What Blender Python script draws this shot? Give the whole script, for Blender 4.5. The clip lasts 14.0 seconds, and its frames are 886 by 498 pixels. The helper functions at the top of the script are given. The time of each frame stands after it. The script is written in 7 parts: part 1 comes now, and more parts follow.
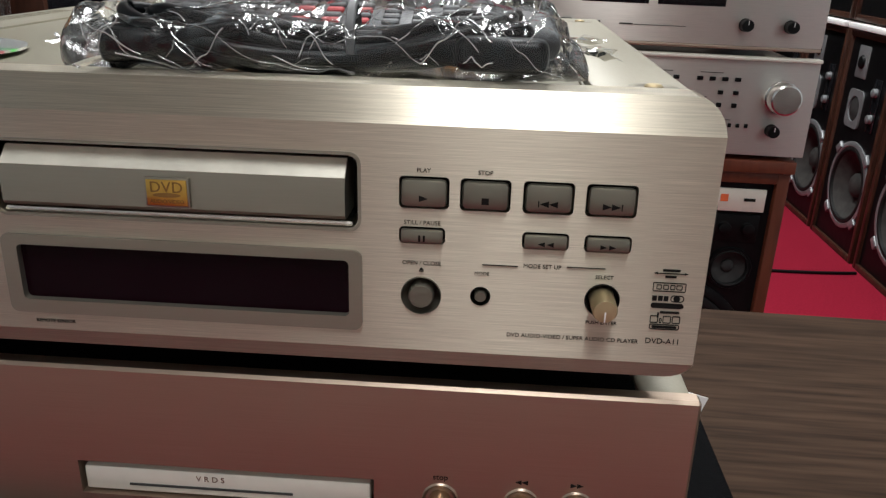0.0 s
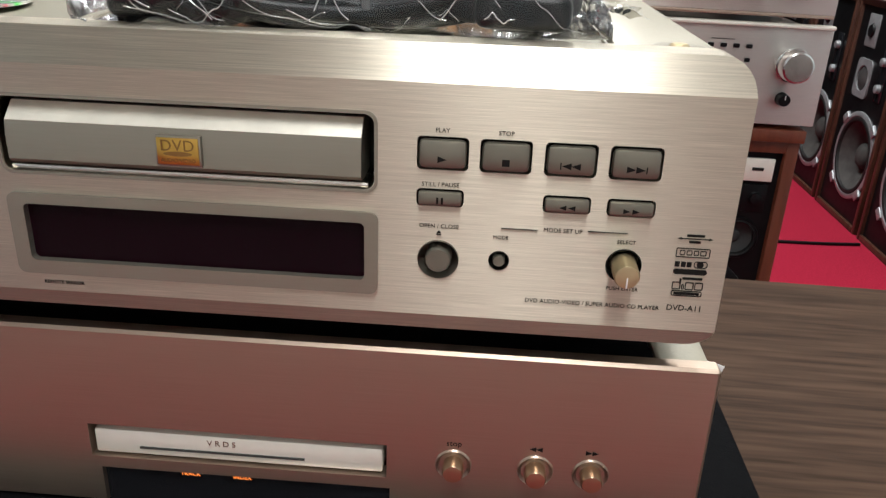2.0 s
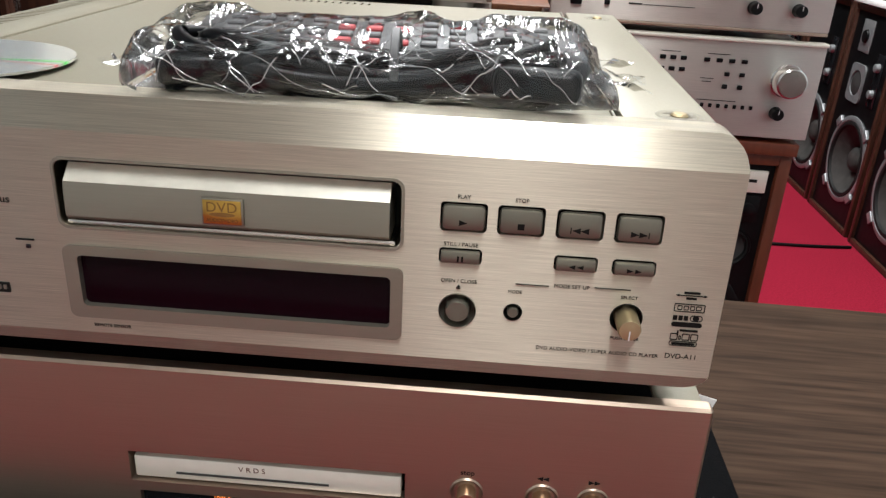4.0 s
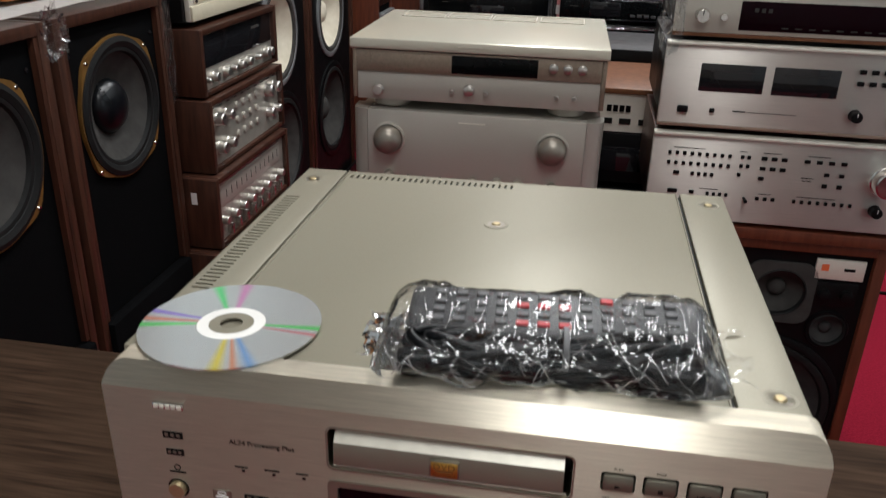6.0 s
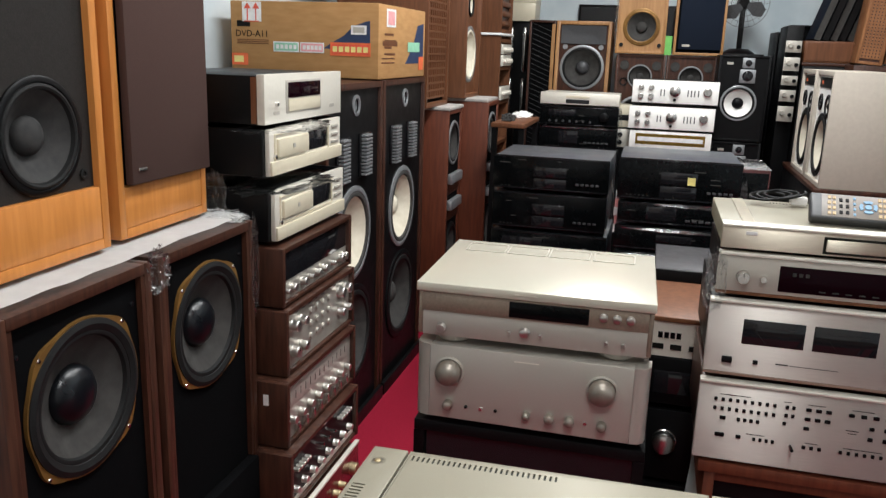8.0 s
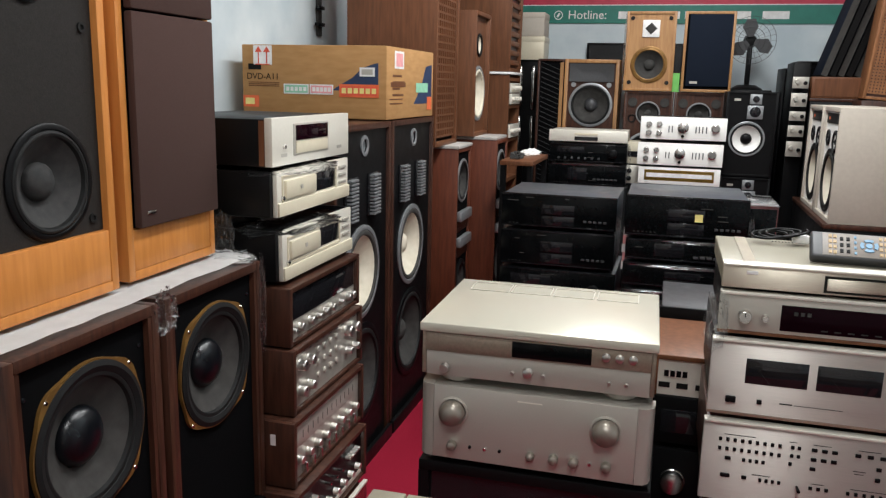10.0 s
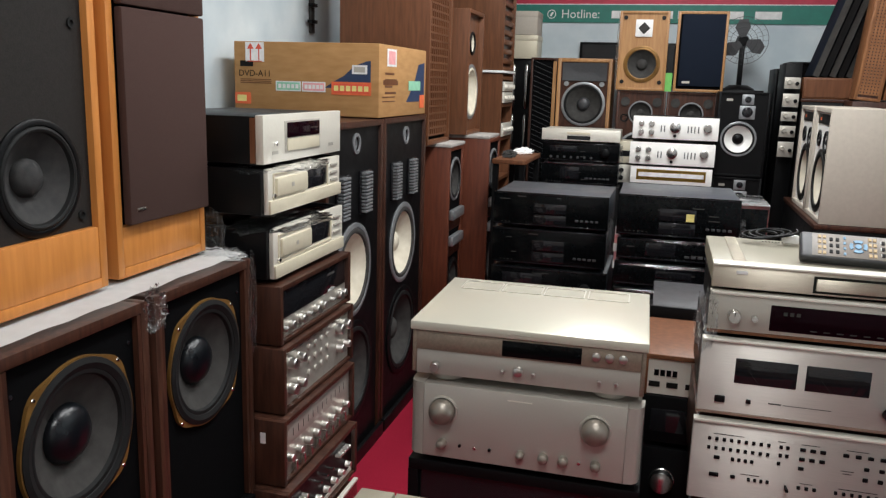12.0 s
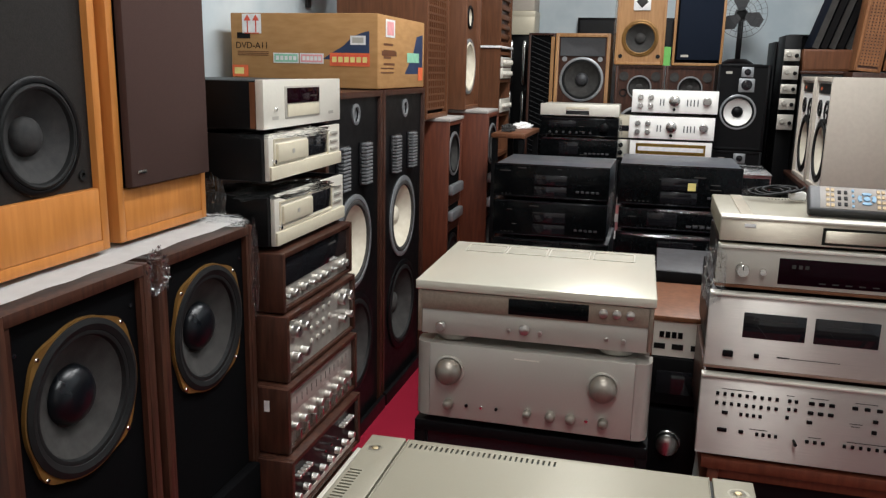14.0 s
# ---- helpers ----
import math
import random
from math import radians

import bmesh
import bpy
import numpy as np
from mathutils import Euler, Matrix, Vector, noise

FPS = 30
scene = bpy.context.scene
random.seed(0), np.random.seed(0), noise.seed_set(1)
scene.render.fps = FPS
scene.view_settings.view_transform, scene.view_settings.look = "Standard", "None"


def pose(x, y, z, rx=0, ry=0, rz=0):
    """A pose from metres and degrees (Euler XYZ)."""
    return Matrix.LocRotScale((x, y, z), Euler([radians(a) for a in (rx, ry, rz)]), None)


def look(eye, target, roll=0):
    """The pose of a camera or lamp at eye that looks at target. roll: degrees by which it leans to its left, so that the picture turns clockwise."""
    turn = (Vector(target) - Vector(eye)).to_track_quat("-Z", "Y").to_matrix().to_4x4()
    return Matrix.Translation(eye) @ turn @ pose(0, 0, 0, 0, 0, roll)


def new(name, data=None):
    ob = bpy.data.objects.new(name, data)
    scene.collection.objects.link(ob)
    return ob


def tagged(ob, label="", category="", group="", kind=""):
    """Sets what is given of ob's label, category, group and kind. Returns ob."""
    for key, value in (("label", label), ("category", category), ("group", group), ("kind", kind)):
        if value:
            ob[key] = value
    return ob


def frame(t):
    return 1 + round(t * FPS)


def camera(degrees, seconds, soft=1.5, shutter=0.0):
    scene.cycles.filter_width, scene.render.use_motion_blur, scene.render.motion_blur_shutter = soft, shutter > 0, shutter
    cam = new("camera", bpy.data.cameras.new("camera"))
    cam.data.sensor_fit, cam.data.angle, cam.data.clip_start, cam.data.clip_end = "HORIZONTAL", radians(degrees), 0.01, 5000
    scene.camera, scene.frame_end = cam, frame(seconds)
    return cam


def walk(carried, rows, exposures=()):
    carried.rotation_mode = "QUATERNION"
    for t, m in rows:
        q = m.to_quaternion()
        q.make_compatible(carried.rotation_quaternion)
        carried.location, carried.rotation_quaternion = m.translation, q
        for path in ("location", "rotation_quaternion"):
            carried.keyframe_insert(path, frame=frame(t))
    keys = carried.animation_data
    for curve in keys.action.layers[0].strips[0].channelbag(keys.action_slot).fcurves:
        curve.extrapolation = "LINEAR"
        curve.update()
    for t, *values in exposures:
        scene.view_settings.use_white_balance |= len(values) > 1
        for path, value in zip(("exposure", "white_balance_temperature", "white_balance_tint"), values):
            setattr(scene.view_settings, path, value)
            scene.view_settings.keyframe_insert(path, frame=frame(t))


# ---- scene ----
cam = camera(57.7, 14.0, soft=1.3, shutter=0.3)
PATH = [
    (0, (0.131, -0.295, 0.883), (0.028, 1.574, 0.18), 2.4),
    (0.5, (0.129, -0.293, 0.883), (0.042, 1.573, 0.168), 2.8),
    (1, (0.128, -0.29, 0.888), (0.031, 1.556, 0.123), 2.9),
    (1.5, (0.125, -0.292, 0.882), (0.018, 1.556, 0.127), 2.9),
    (2, (0.124, -0.289, 0.878), (0.025, 1.551, 0.102), 2.9),
    (2.2, (0.123, -0.291, 0.881), (0.046, 1.542, 0.085), 3.3),
    (4.3, (0.107, -0.316, 0.921), (0.021, 1.516, 0.124), 3.8),
    (4.5, (0.094, -0.325, 0.93), (0.007, 1.52, 0.164), 4.2),
    (5, (0.076, -0.35, 0.991), (-0.106, 1.481, 0.208), 2.0),
    (5.5, (0.061, -0.366, 1.024), (-0.188, 1.449, 0.221), 1.6),
    (6, (0.064, -0.376, 1.099), (-0.232, 1.427, 0.284), 1.6),
    (6.5, (0.068, -0.387, 1.186), (-0.264, 1.419, 0.394), 1.9),
    (7, (0.073, -0.398, 1.241), (-0.297, 1.436, 0.534), 2.4),
    (7.5, (0.072, -0.413, 1.273), (-0.358, 1.454, 0.697), 2.2),
    (8, (0.076, -0.421, 1.286), (-0.405, 1.459, 0.802), 1.9),
    (8.5, (0.08, -0.423, 1.295), (-0.426, 1.463, 0.861), 1.6),
    (11, (0.106, -0.428, 1.3), (-0.418, 1.461, 0.902), 1.3),
    (11.5, (0.104, -0.427, 1.299), (-0.416, 1.462, 0.896), 1.4),
    (12, (0.102, -0.424, 1.3), (-0.403, 1.468, 0.896), 1.7),
    (12.5, (0.101, -0.426, 1.297), (-0.397, 1.468, 0.891), 1.6),
    (13, (0.102, -0.426, 1.284), (-0.4, 1.466, 0.87), 1.4),
    (13.5, (0.094, -0.428, 1.268), (-0.405, 1.461, 0.84), 1.4),
    (14, (0.088, -0.426, 1.248), (-0.406, 1.462, 0.811), 1.2),
]
EXPOSURE = [(0, -0.10), (0.5, 0.15), (1.0, 0.28), (2.0, 0.48), (4.3, 0.30), (5.0, 0.0), (5.5, -0.25), (6.0, -0.36), (6.5, -0.25), (7.0, 0.25), (7.5, 0.20), (8.0, 0.06), (8.5, -0.04), (11, -0.06), (14, -0.12)]
walk(cam, [(t, look(eye, target, roll)) for t, eye, target, roll in PATH], EXPOSURE)

# ---- light ----
world = bpy.data.worlds.new("world")
scene.world = world
world.use_nodes = True
world.node_tree.nodes["Background"].inputs["Color"].default_value = (0.9, 0.92, 1.0, 1)
world.node_tree.nodes["Background"].inputs["Strength"].default_value = 0.004
CEIL = 2.75
LAMPS = [(0.19, -0.80, 25), (0.08, 1.25, 26), (0.08, 2.95, 34), (0.95, 1.9, 18)]


def lamp(x, y, watts):
    data = bpy.data.lights.new("tube_light", "AREA")
    data.shape, data.size, data.size_y = "RECTANGLE", 0.30, 1.2
    data.energy, data.color = watts, (0.955, 0.995, 1.015)
    ob = new("tube_light", data)
    ob.matrix_world = pose(x, y, CEIL - 0.09, 0, 0, 0)
    return ob


for lx, ly, lw in LAMPS:
    lamp(lx, ly, lw)

# ---- materials ----


def mat(name, c1, c2=None, rough=0.5, metal=0.0, scale=8.0, stretch=(1, 1, 1), bump=0.0, fine=0.0, coat=0.0, emit=None, vary=0.06, rvar=0.1, aniso=0.0, spec=0.5, streak=0.0):
    """Two-tone noise material in object space; stretch gives grain; bump in metres-like strength."""
    m = bpy.data.materials.new(name)
    m.use_nodes = True
    nt = m.node_tree
    n, l = nt.nodes, nt.links
    b = n["Principled BSDF"]
    b.inputs["Roughness"].default_value = rough
    b.inputs["Metallic"].default_value = metal
    b.inputs["Specular IOR Level"].default_value = spec
    b.inputs["Coat Weight"].default_value = coat
    b.inputs["Coat Roughness"].default_value = 0.12
    if c2 is None:
        c2 = tuple(v * 0.82 for v in c1)
    tc, mp = n.new("ShaderNodeTexCoord"), n.new("ShaderNodeMapping")
    mp.inputs["Scale"].default_value = stretch
    l.new(tc.outputs["Object"], mp.inputs["Vector"])
    no = n.new("ShaderNodeTexNoise")
    no.inputs["Scale"].default_value = scale
    no.inputs["Detail"].default_value = 6
    l.new(mp.outputs["Vector"], no.inputs["Vector"])
    ramp = n.new("ShaderNodeValToRGB")
    ramp.color_ramp.elements[0].position, ramp.color_ramp.elements[1].position = 0.32, 0.68
    ramp.color_ramp.elements[0].color, ramp.color_ramp.elements[1].color = (*c2, 1), (*c1, 1)
    l.new(no.outputs["Fac"], ramp.inputs["Fac"])
    info, hsv = n.new("ShaderNodeObjectInfo"), n.new("ShaderNodeHueSaturation")
    mr = n.new("ShaderNodeMapRange")
    mr.inputs["To Min"].default_value, mr.inputs["To Max"].default_value = 1 - vary, 1 + vary
    l.new(info.outputs["Random"], mr.inputs["Value"])
    l.new(mr.outputs["Result"], hsv.inputs["Value"])
    l.new(ramp.outputs["Color"], hsv.inputs["Color"])
    l.new(hsv.outputs["Color"], b.inputs["Base Color"])
    big = n.new("ShaderNodeTexNoise")
    big.inputs["Scale"].default_value = scale * 0.35
    big.inputs["Detail"].default_value = 3
    l.new(tc.outputs["Object"], big.inputs["Vector"])
    rr = n.new("ShaderNodeMapRange")
    rr.inputs["To Min"].default_value, rr.inputs["To Max"].default_value = max(0.03, rough - rvar), min(1, rough + rvar)
    l.new(big.outputs["Fac"], rr.inputs["Value"])
    l.new(rr.outputs["Result"], b.inputs["Roughness"])
    if streak:
        sm, sn, mx = n.new("ShaderNodeMapping"), n.new("ShaderNodeTexNoise"), n.new("ShaderNodeMix")
        sm.inputs["Scale"].default_value = (4.0, 60.0, 1100.0)
        sn.inputs["Scale"].default_value, sn.inputs["Detail"].default_value = 4.0, 5.0
        l.new(tc.outputs["Object"], sm.inputs["Vector"])
        l.new(sm.outputs["Vector"], sn.inputs["Vector"])
        sr = n.new("ShaderNodeMapRange")
        sr.inputs["From Min"].default_value, sr.inputs["From Max"].default_value = 0.3, 0.7
        sr.inputs["To Min"].default_value, sr.inputs["To Max"].default_value = 1 - streak, 1 + streak
        l.new(sn.outputs["Fac"], sr.inputs["Value"])
        mx.data_type, mx.blend_type = "RGBA", "MULTIPLY"
        mx.inputs["Factor"].default_value = 1.0
        l.new(hsv.outputs["Color"], mx.inputs["A"])
        l.new(sr.outputs["Result"], mx.inputs["B"])
        l.new(mx.outputs["Result"], b.inputs["Base Color"])
        ad = n.new("ShaderNodeMath")
        ad.operation, ad.use_clamp = "MULTIPLY", True
        l.new(rr.outputs["Result"], ad.inputs[0])
        l.new(sr.outputs["Result"], ad.inputs[1])
        l.new(ad.outputs[0], b.inputs["Roughness"])
    if bump:
        bp = n.new("ShaderNodeBump")
        bp.inputs["Strength"].default_value = bump
        bp.inputs["Distance"].default_value = 0.001
        h = no
        if fine:
            h = n.new("ShaderNodeTexNoise")
            h.inputs["Scale"].default_value = fine
            h.inputs["Detail"].default_value = 4
            l.new(mp.outputs["Vector"], h.inputs["Vector"])
        l.new(h.outputs["Fac"], bp.inputs["Height"])
        l.new(bp.outputs["Normal"], b.inputs["Normal"])
    if aniso:
        b.inputs["Anisotropic"].default_value = aniso
        vt = n.new("ShaderNodeVectorTransform")
        vt.vector_type, vt.convert_from, vt.convert_to = "VECTOR", "OBJECT", "WORLD"
        vt.inputs[0].default_value = (0, 0, 1)
        l.new(vt.outputs[0], b.inputs["Tangent"])
    if emit:
        b.inputs["Emission Color"].default_value = (*emit[:3], 1)
        b.inputs["Emission Strength"].default_value = emit[3]
    return m


BRUSH = dict(scale=26, stretch=(1.8, 260, 260), bump=0.06, rvar=0.04, aniso=0.95)
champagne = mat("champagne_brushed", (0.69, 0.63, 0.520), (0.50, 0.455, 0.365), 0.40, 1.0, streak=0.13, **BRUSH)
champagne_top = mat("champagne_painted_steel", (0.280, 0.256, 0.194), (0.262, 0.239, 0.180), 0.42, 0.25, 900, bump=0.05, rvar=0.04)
chamfer_metal = mat("polished_chamfer", (0.72, 0.68, 0.62), None, 0.26, 1.0, streak=0.12, **BRUSH)
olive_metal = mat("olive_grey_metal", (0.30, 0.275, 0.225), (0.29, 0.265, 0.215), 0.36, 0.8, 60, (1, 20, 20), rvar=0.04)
button_metal = mat("dark_olive_button", (0.205, 0.19, 0.15), (0.19, 0.176, 0.138), 0.36, 0.6, 60)
bounce_floor = mat("pale_bounce_floor", (0.50, 0.47, 0.43), None, 0.3, 0, 4)
silver = mat("brushed_silver", (0.66, 0.62, 0.57), (0.58, 0.545, 0.50), 0.48, 0.85, streak=0.12, **BRUSH)
silver_dull = mat("satin_silver_paint", (0.50, 0.465, 0.41), (0.485, 0.45, 0.395), 0.38, 0.4, 300, rvar=0.04)
silver_aged = mat("aged_silver_panel", (0.50, 0.475, 0.42), (0.40, 0.375, 0.325), 0.36, 0.55, 34, rvar=0.05)
silver_light = mat("pale_silver", (0.78, 0.74, 0.65), (0.75, 0.71, 0.62), 0.36, 0.25, 120, rvar=0.04)
lid_metal = mat("pale_champagne_lid", (0.66, 0.625, 0.52), (0.64, 0.605, 0.50), 0.26, 0.4, 5, rvar=0.02)
satin_knob = mat("satin_bronze_knob", (0.36, 0.32, 0.27), None, 0.38, 0.65, 60, rvar=0.05)
rosy_panel = mat("rosy_champagne_panel", (0.30, 0.235, 0.18), None, 0.38, 0.45, 200, rvar=0.04)
# ceiling reflection on the tray's slope, put into the base colour
tray_lit_slope = mat("lit_metal_bevel", (0.74, 0.70, 0.60), None, 0.34, 0.35, 60, rvar=0.04)
knob_metal = mat("turned_aluminium", (0.70, 0.67, 0.63), None, 0.30, 0.95, 60, rvar=0.05)
white_face = mat("white_silver_panel", (0.90, 0.88, 0.84), (0.88, 0.86, 0.82), 0.4, 0.0, 50)
copper_face = mat("rose_brushed_metal", (0.46, 0.36, 0.285), (0.43, 0.335, 0.265), 0.38, 0.95, scale=22, stretch=(1, 130, 130), bump=0.03, rvar=0.03)
champagne_pale = mat("pale_champagne", (0.70, 0.63, 0.48), (0.67, 0.60, 0.455), 0.36, 0.15, 80)
chrome = mat("chrome", (0.72, 0.70, 0.67), None, 0.22, 1.0, 40, rvar=0.05)
gold = mat("gold_knob", (0.52, 0.42, 0.25), None, 0.42, 0.9, 40)
copper_knob = mat("copper_knob", (0.46, 0.31, 0.20), None, 0.32, 0.95, 40)
gold_plate = mat("gold_plate", (0.62, 0.38, 0.09), None, 0.3, 1.0, 200)
black_gloss = mat("black_gloss", (0.012, 0.012, 0.014), None, 0.08, 0.0, 20, rvar=0.03)
black_satin = mat("black_satin", (0.0045, 0.0045, 0.005), None, 0.40, 0.0, 90, bump=0.05, spec=0.15)
black_cloth = mat("black_cloth", (0.0045, 0.0045, 0.005), (0.003, 0.003, 0.0033), 0.85, 0.0, 700, bump=0.4, spec=0.03)
black_ink = mat("black_ink", (0.012, 0.011, 0.010), None, 0.6, 0.0, 50, spec=0.1)
display_glass = mat("display_glass", (0.010, 0.002, 0.0045), None, 0.06, 0.0, 12, rvar=0.02, spec=0.06)
# near-black, set into slots and gaps to give the shade inside them
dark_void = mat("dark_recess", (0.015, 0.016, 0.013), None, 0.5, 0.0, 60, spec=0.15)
cable_black = mat("black_cable_sheath", (0.0035, 0.0040, 0.0050), None, 0.32, 0.0, 60, rvar=0.05, spec=0.16)
rubber = mat("rubber", (0.011, 0.011, 0.011), None, 0.6, 0.0, 60, spec=0.2)
cone_grey = mat("grey_paper_cone", (0.058, 0.055, 0.052), (0.040, 0.038, 0.036), 0.8, 0.0, 40, bump=0.3, fine=400, spec=0.12)
cone_dark = mat("dark_paper_cone", (0.045, 0.043, 0.042), (0.03, 0.03, 0.03), 0.75, 0.0, 60, bump=0.3, fine=400, spec=0.15)
cone_white = mat("cream_paper_cone", (0.72, 0.66, 0.54), (0.62, 0.56, 0.44), 0.75, 0.0, 30, bump=0.2, fine=300, spec=0.2)
frame_gold = mat("gold_painted_frame", (0.27, 0.14, 0.036), (0.18, 0.088, 0.024), 0.42, 0.45, 30)
frame_silver = mat("cast_alloy_frame", (0.34, 0.35, 0.36), None, 0.42, 0.6, 80)
WOOD = dict(scale=9, stretch=(1, 8, 1), bump=0.12, coat=0.15)
walnut_dark = mat("dark_walnut", (0.070, 0.027, 0.016), (0.030, 0.012, 0.008), 0.40, 0, 9, (9, 9, 1), 0.12, coat=0.15, spec=0.25)
walnut = mat("red_walnut", (0.145, 0.040, 0.020), (0.10, 0.027, 0.014), 0.42, 0, 9, (9, 9, 1), 0.1, coat=0.1, spec=0.25)
walnut_brown = mat("brown_walnut", (0.17, 0.068, 0.032), (0.115, 0.045, 0.021), 0.45, 0, 8, (9, 9, 1), 0.1, spec=0.25)
honey = mat("honey_wood", (0.55, 0.215, 0.052), (0.46, 0.17, 0.038), 0.40, 0, 8, (10, 10, 1), 0.08, coat=0.2, spec=0.3)
oak = mat("golden_oak", (0.42, 0.22, 0.085), (0.30, 0.14, 0.05), 0.45, 0, 8, (10, 10, 1), 0.1)
rosewood = mat("red_rosewood", (0.12, 0.018, 0.016), (0.06, 0.010, 0.010), 0.28, 0, 10, (1, 9, 9), 0.05, coat=0.4)
table_wood = mat("table_walnut_laminate", (0.060, 0.035, 0.022), (0.024, 0.0135, 0.0085), 0.68, 0, 11, (1, 16, 16), 0.1, spec=0.06)
baffle_brown = mat("dark_brown_baffle", (0.020, 0.017, 0.015), (0.014, 0.012, 0.011), 0.75, 0, 300, bump=0.3, spec=0.2)
cap_black = mat("glossy_dust_cap", (0.004, 0.005, 0.007), None, 0.30, 0, 60, spec=0.4)
brown_cloth = mat("brown_speaker_cloth", (0.070, 0.042, 0.036), (0.055, 0.032, 0.028), 0.9, 0, 900, bump=0.5, spec=0.06)
carpet = mat("red_carpet", (0.29, 0.014, 0.034), (0.20, 0.009, 0.022), 0.95, 0, 220, bump=0.8, rvar=0.04, spec=0.05)
plaster = mat("pale_blue_marbled_wall", (0.66, 0.72, 0.74), (0.50, 0.58, 0.62), 0.7, 0, 5, bump=0.05)
white_paint = mat("white_paint", (0.78, 0.77, 0.74), None, 0.7, 0, 6, bump=0.05)
foam = mat("white_foam_sheet", (0.93, 0.92, 0.90), (0.87, 0.86, 0.84), 0.7, 0, 30, bump=0.4)
grey_foam = mat("grey_foam_sheet", (0.42, 0.39, 0.36), None, 0.7, 0, 30, bump=0.4)
cardboard = mat("cardboard", (0.43, 0.235, 0.095), (0.36, 0.19, 0.072), 0.75, 0, 14, (1, 1, 4), 0.1, spec=0.2)
navy_ink = mat("navy_print", (0.02, 0.04, 0.10), None, 0.6, 0, 40)
red_ink = mat("red_print", (0.78, 0.10, 0.05), None, 0.55, 0, 40)
orange_ink = mat("orange_print", (0.85, 0.16, 0.05), None, 0.55, 0, 40)
green_ink = mat("mint_print", (0.30, 0.62, 0.42), None, 0.55, 0, 40)
pink_ink = mat("pink_print", (0.85, 0.38, 0.38), None, 0.55, 0, 40)
white_ink = mat("white_print", (0.86, 0.84, 0.82), None, 0.5, 0, 40)
yellow_ink = mat("yellow_print", (0.85, 0.72, 0.25), None, 0.5, 0, 40)
banner_red = mat("banner_red", (0.50, 0.03, 0.07), None, 0.5, 0, 20)
banner_green = mat("banner_green", (0.02, 0.20, 0.15), None, 0.5, 0, 20)
grey_paint = mat("warm_grey_paint", (0.50, 0.445, 0.375), (0.47, 0.415, 0.35), 0.6, 0, 60, bump=0.1, fine=500)
blue_cloth = mat("navy_speaker_cloth", (0.011, 0.015, 0.025), None, 0.85, 0, 700, bump=0.4, spec=0.06)
lattice_wood = mat("lattice_wood", (0.28, 0.12, 0.05), (0.17, 0.07, 0.03), 0.5, 0, 12, (9, 9, 1), 0.1, spec=0.25)
green_card = mat("green_card", (0.18, 0.55, 0.12), None, 0.6, 0, 30)
# black cases coloured slate: the bright sheen on their tops is painted in
black_lid_sheen = mat("sheen_black_lid", (0.13, 0.145, 0.165), None, 0.34, 0.6, 60, rvar=0.06)
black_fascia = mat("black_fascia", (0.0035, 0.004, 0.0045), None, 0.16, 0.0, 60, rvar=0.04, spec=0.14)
remote_grey = mat("charcoal_plastic", (0.045, 0.045, 0.048), None, 0.42, 0, 100)
key_grey = mat("grey_key", (0.13, 0.13, 0.135), None, 0.5, 0, 60)
key_red = mat("red_key", (0.65, 0.05, 0.06), None, 0.5, 0, 60)
taupe_plate = mat("taupe_plastic", (0.20, 0.17, 0.145), None, 0.45, 0, 60)
key_blue = mat("blue_key", (0.20, 0.36, 0.52), None, 0.5, 0, 60)
key_tan = mat("tan_key", (0.52, 0.37, 0.20), None, 0.5, 0, 60)
lamp_glow = mat("tube_diffuser", (0.9, 0.9, 0.9), None, 0.5, 0, 10, emit=(1, 0.96, 0.9, 6))
amber_glow = mat("amber_display_digits", (0.5, 0.1, 0.02), None, 0.5, 0, 10, emit=(1, 0.25, 0.05, 1.2))


def film_mat(name, tint, haze, milk):
    m = bpy.data.materials.new(name)
    m.use_nodes = True
    n, l = m.node_tree.nodes, m.node_tree.links
    n.clear()
    out, mix, soft = n.new("ShaderNodeOutputMaterial"), n.new("ShaderNodeMixShader"), n.new("ShaderNodeMixShader")
    tr, gl, df = n.new("ShaderNodeBsdfTransparent"), n.new("ShaderNodeBsdfGlossy"), n.new("ShaderNodeBsdfDiffuse")
    fr, add = n.new("ShaderNodeFresnel"), n.new("ShaderNodeMath")
    tr.inputs["Color"].default_value = (*tint, 1)
    gl.inputs["Roughness"].default_value = 0.10
    df.inputs["Color"].default_value = (0.8, 0.8, 0.8, 1)
    soft.inputs[0].default_value = milk
    fr.inputs["IOR"].default_value = 1.42
    add.operation, add.inputs[1].default_value = "ADD", haze
    l.new(fr.outputs[0], add.inputs[0])
    l.new(add.outputs[0], mix.inputs[0])
    l.new(tr.outputs[0], soft.inputs[1])
    l.new(df.outputs[0], soft.inputs[2])
    l.new(soft.outputs[0], mix.inputs[1])
    l.new(gl.outputs[0], mix.inputs[2])
    l.new(mix.outputs[0], out.inputs["Surface"])
    return m


plastic_film = film_mat("clear_plastic_film", (0.97, 0.97, 0.97), 0.012, 0.006)
sheet_clear = film_mat("clear_cover_sheet", (0.93, 0.91, 0.86), 0.03, 0.25)
# milky film whose paleness imitates glints along the bag's folds
crease_glint = film_mat("film_crease_glint", (0.9, 0.9, 0.9), 0.40, 0.30)


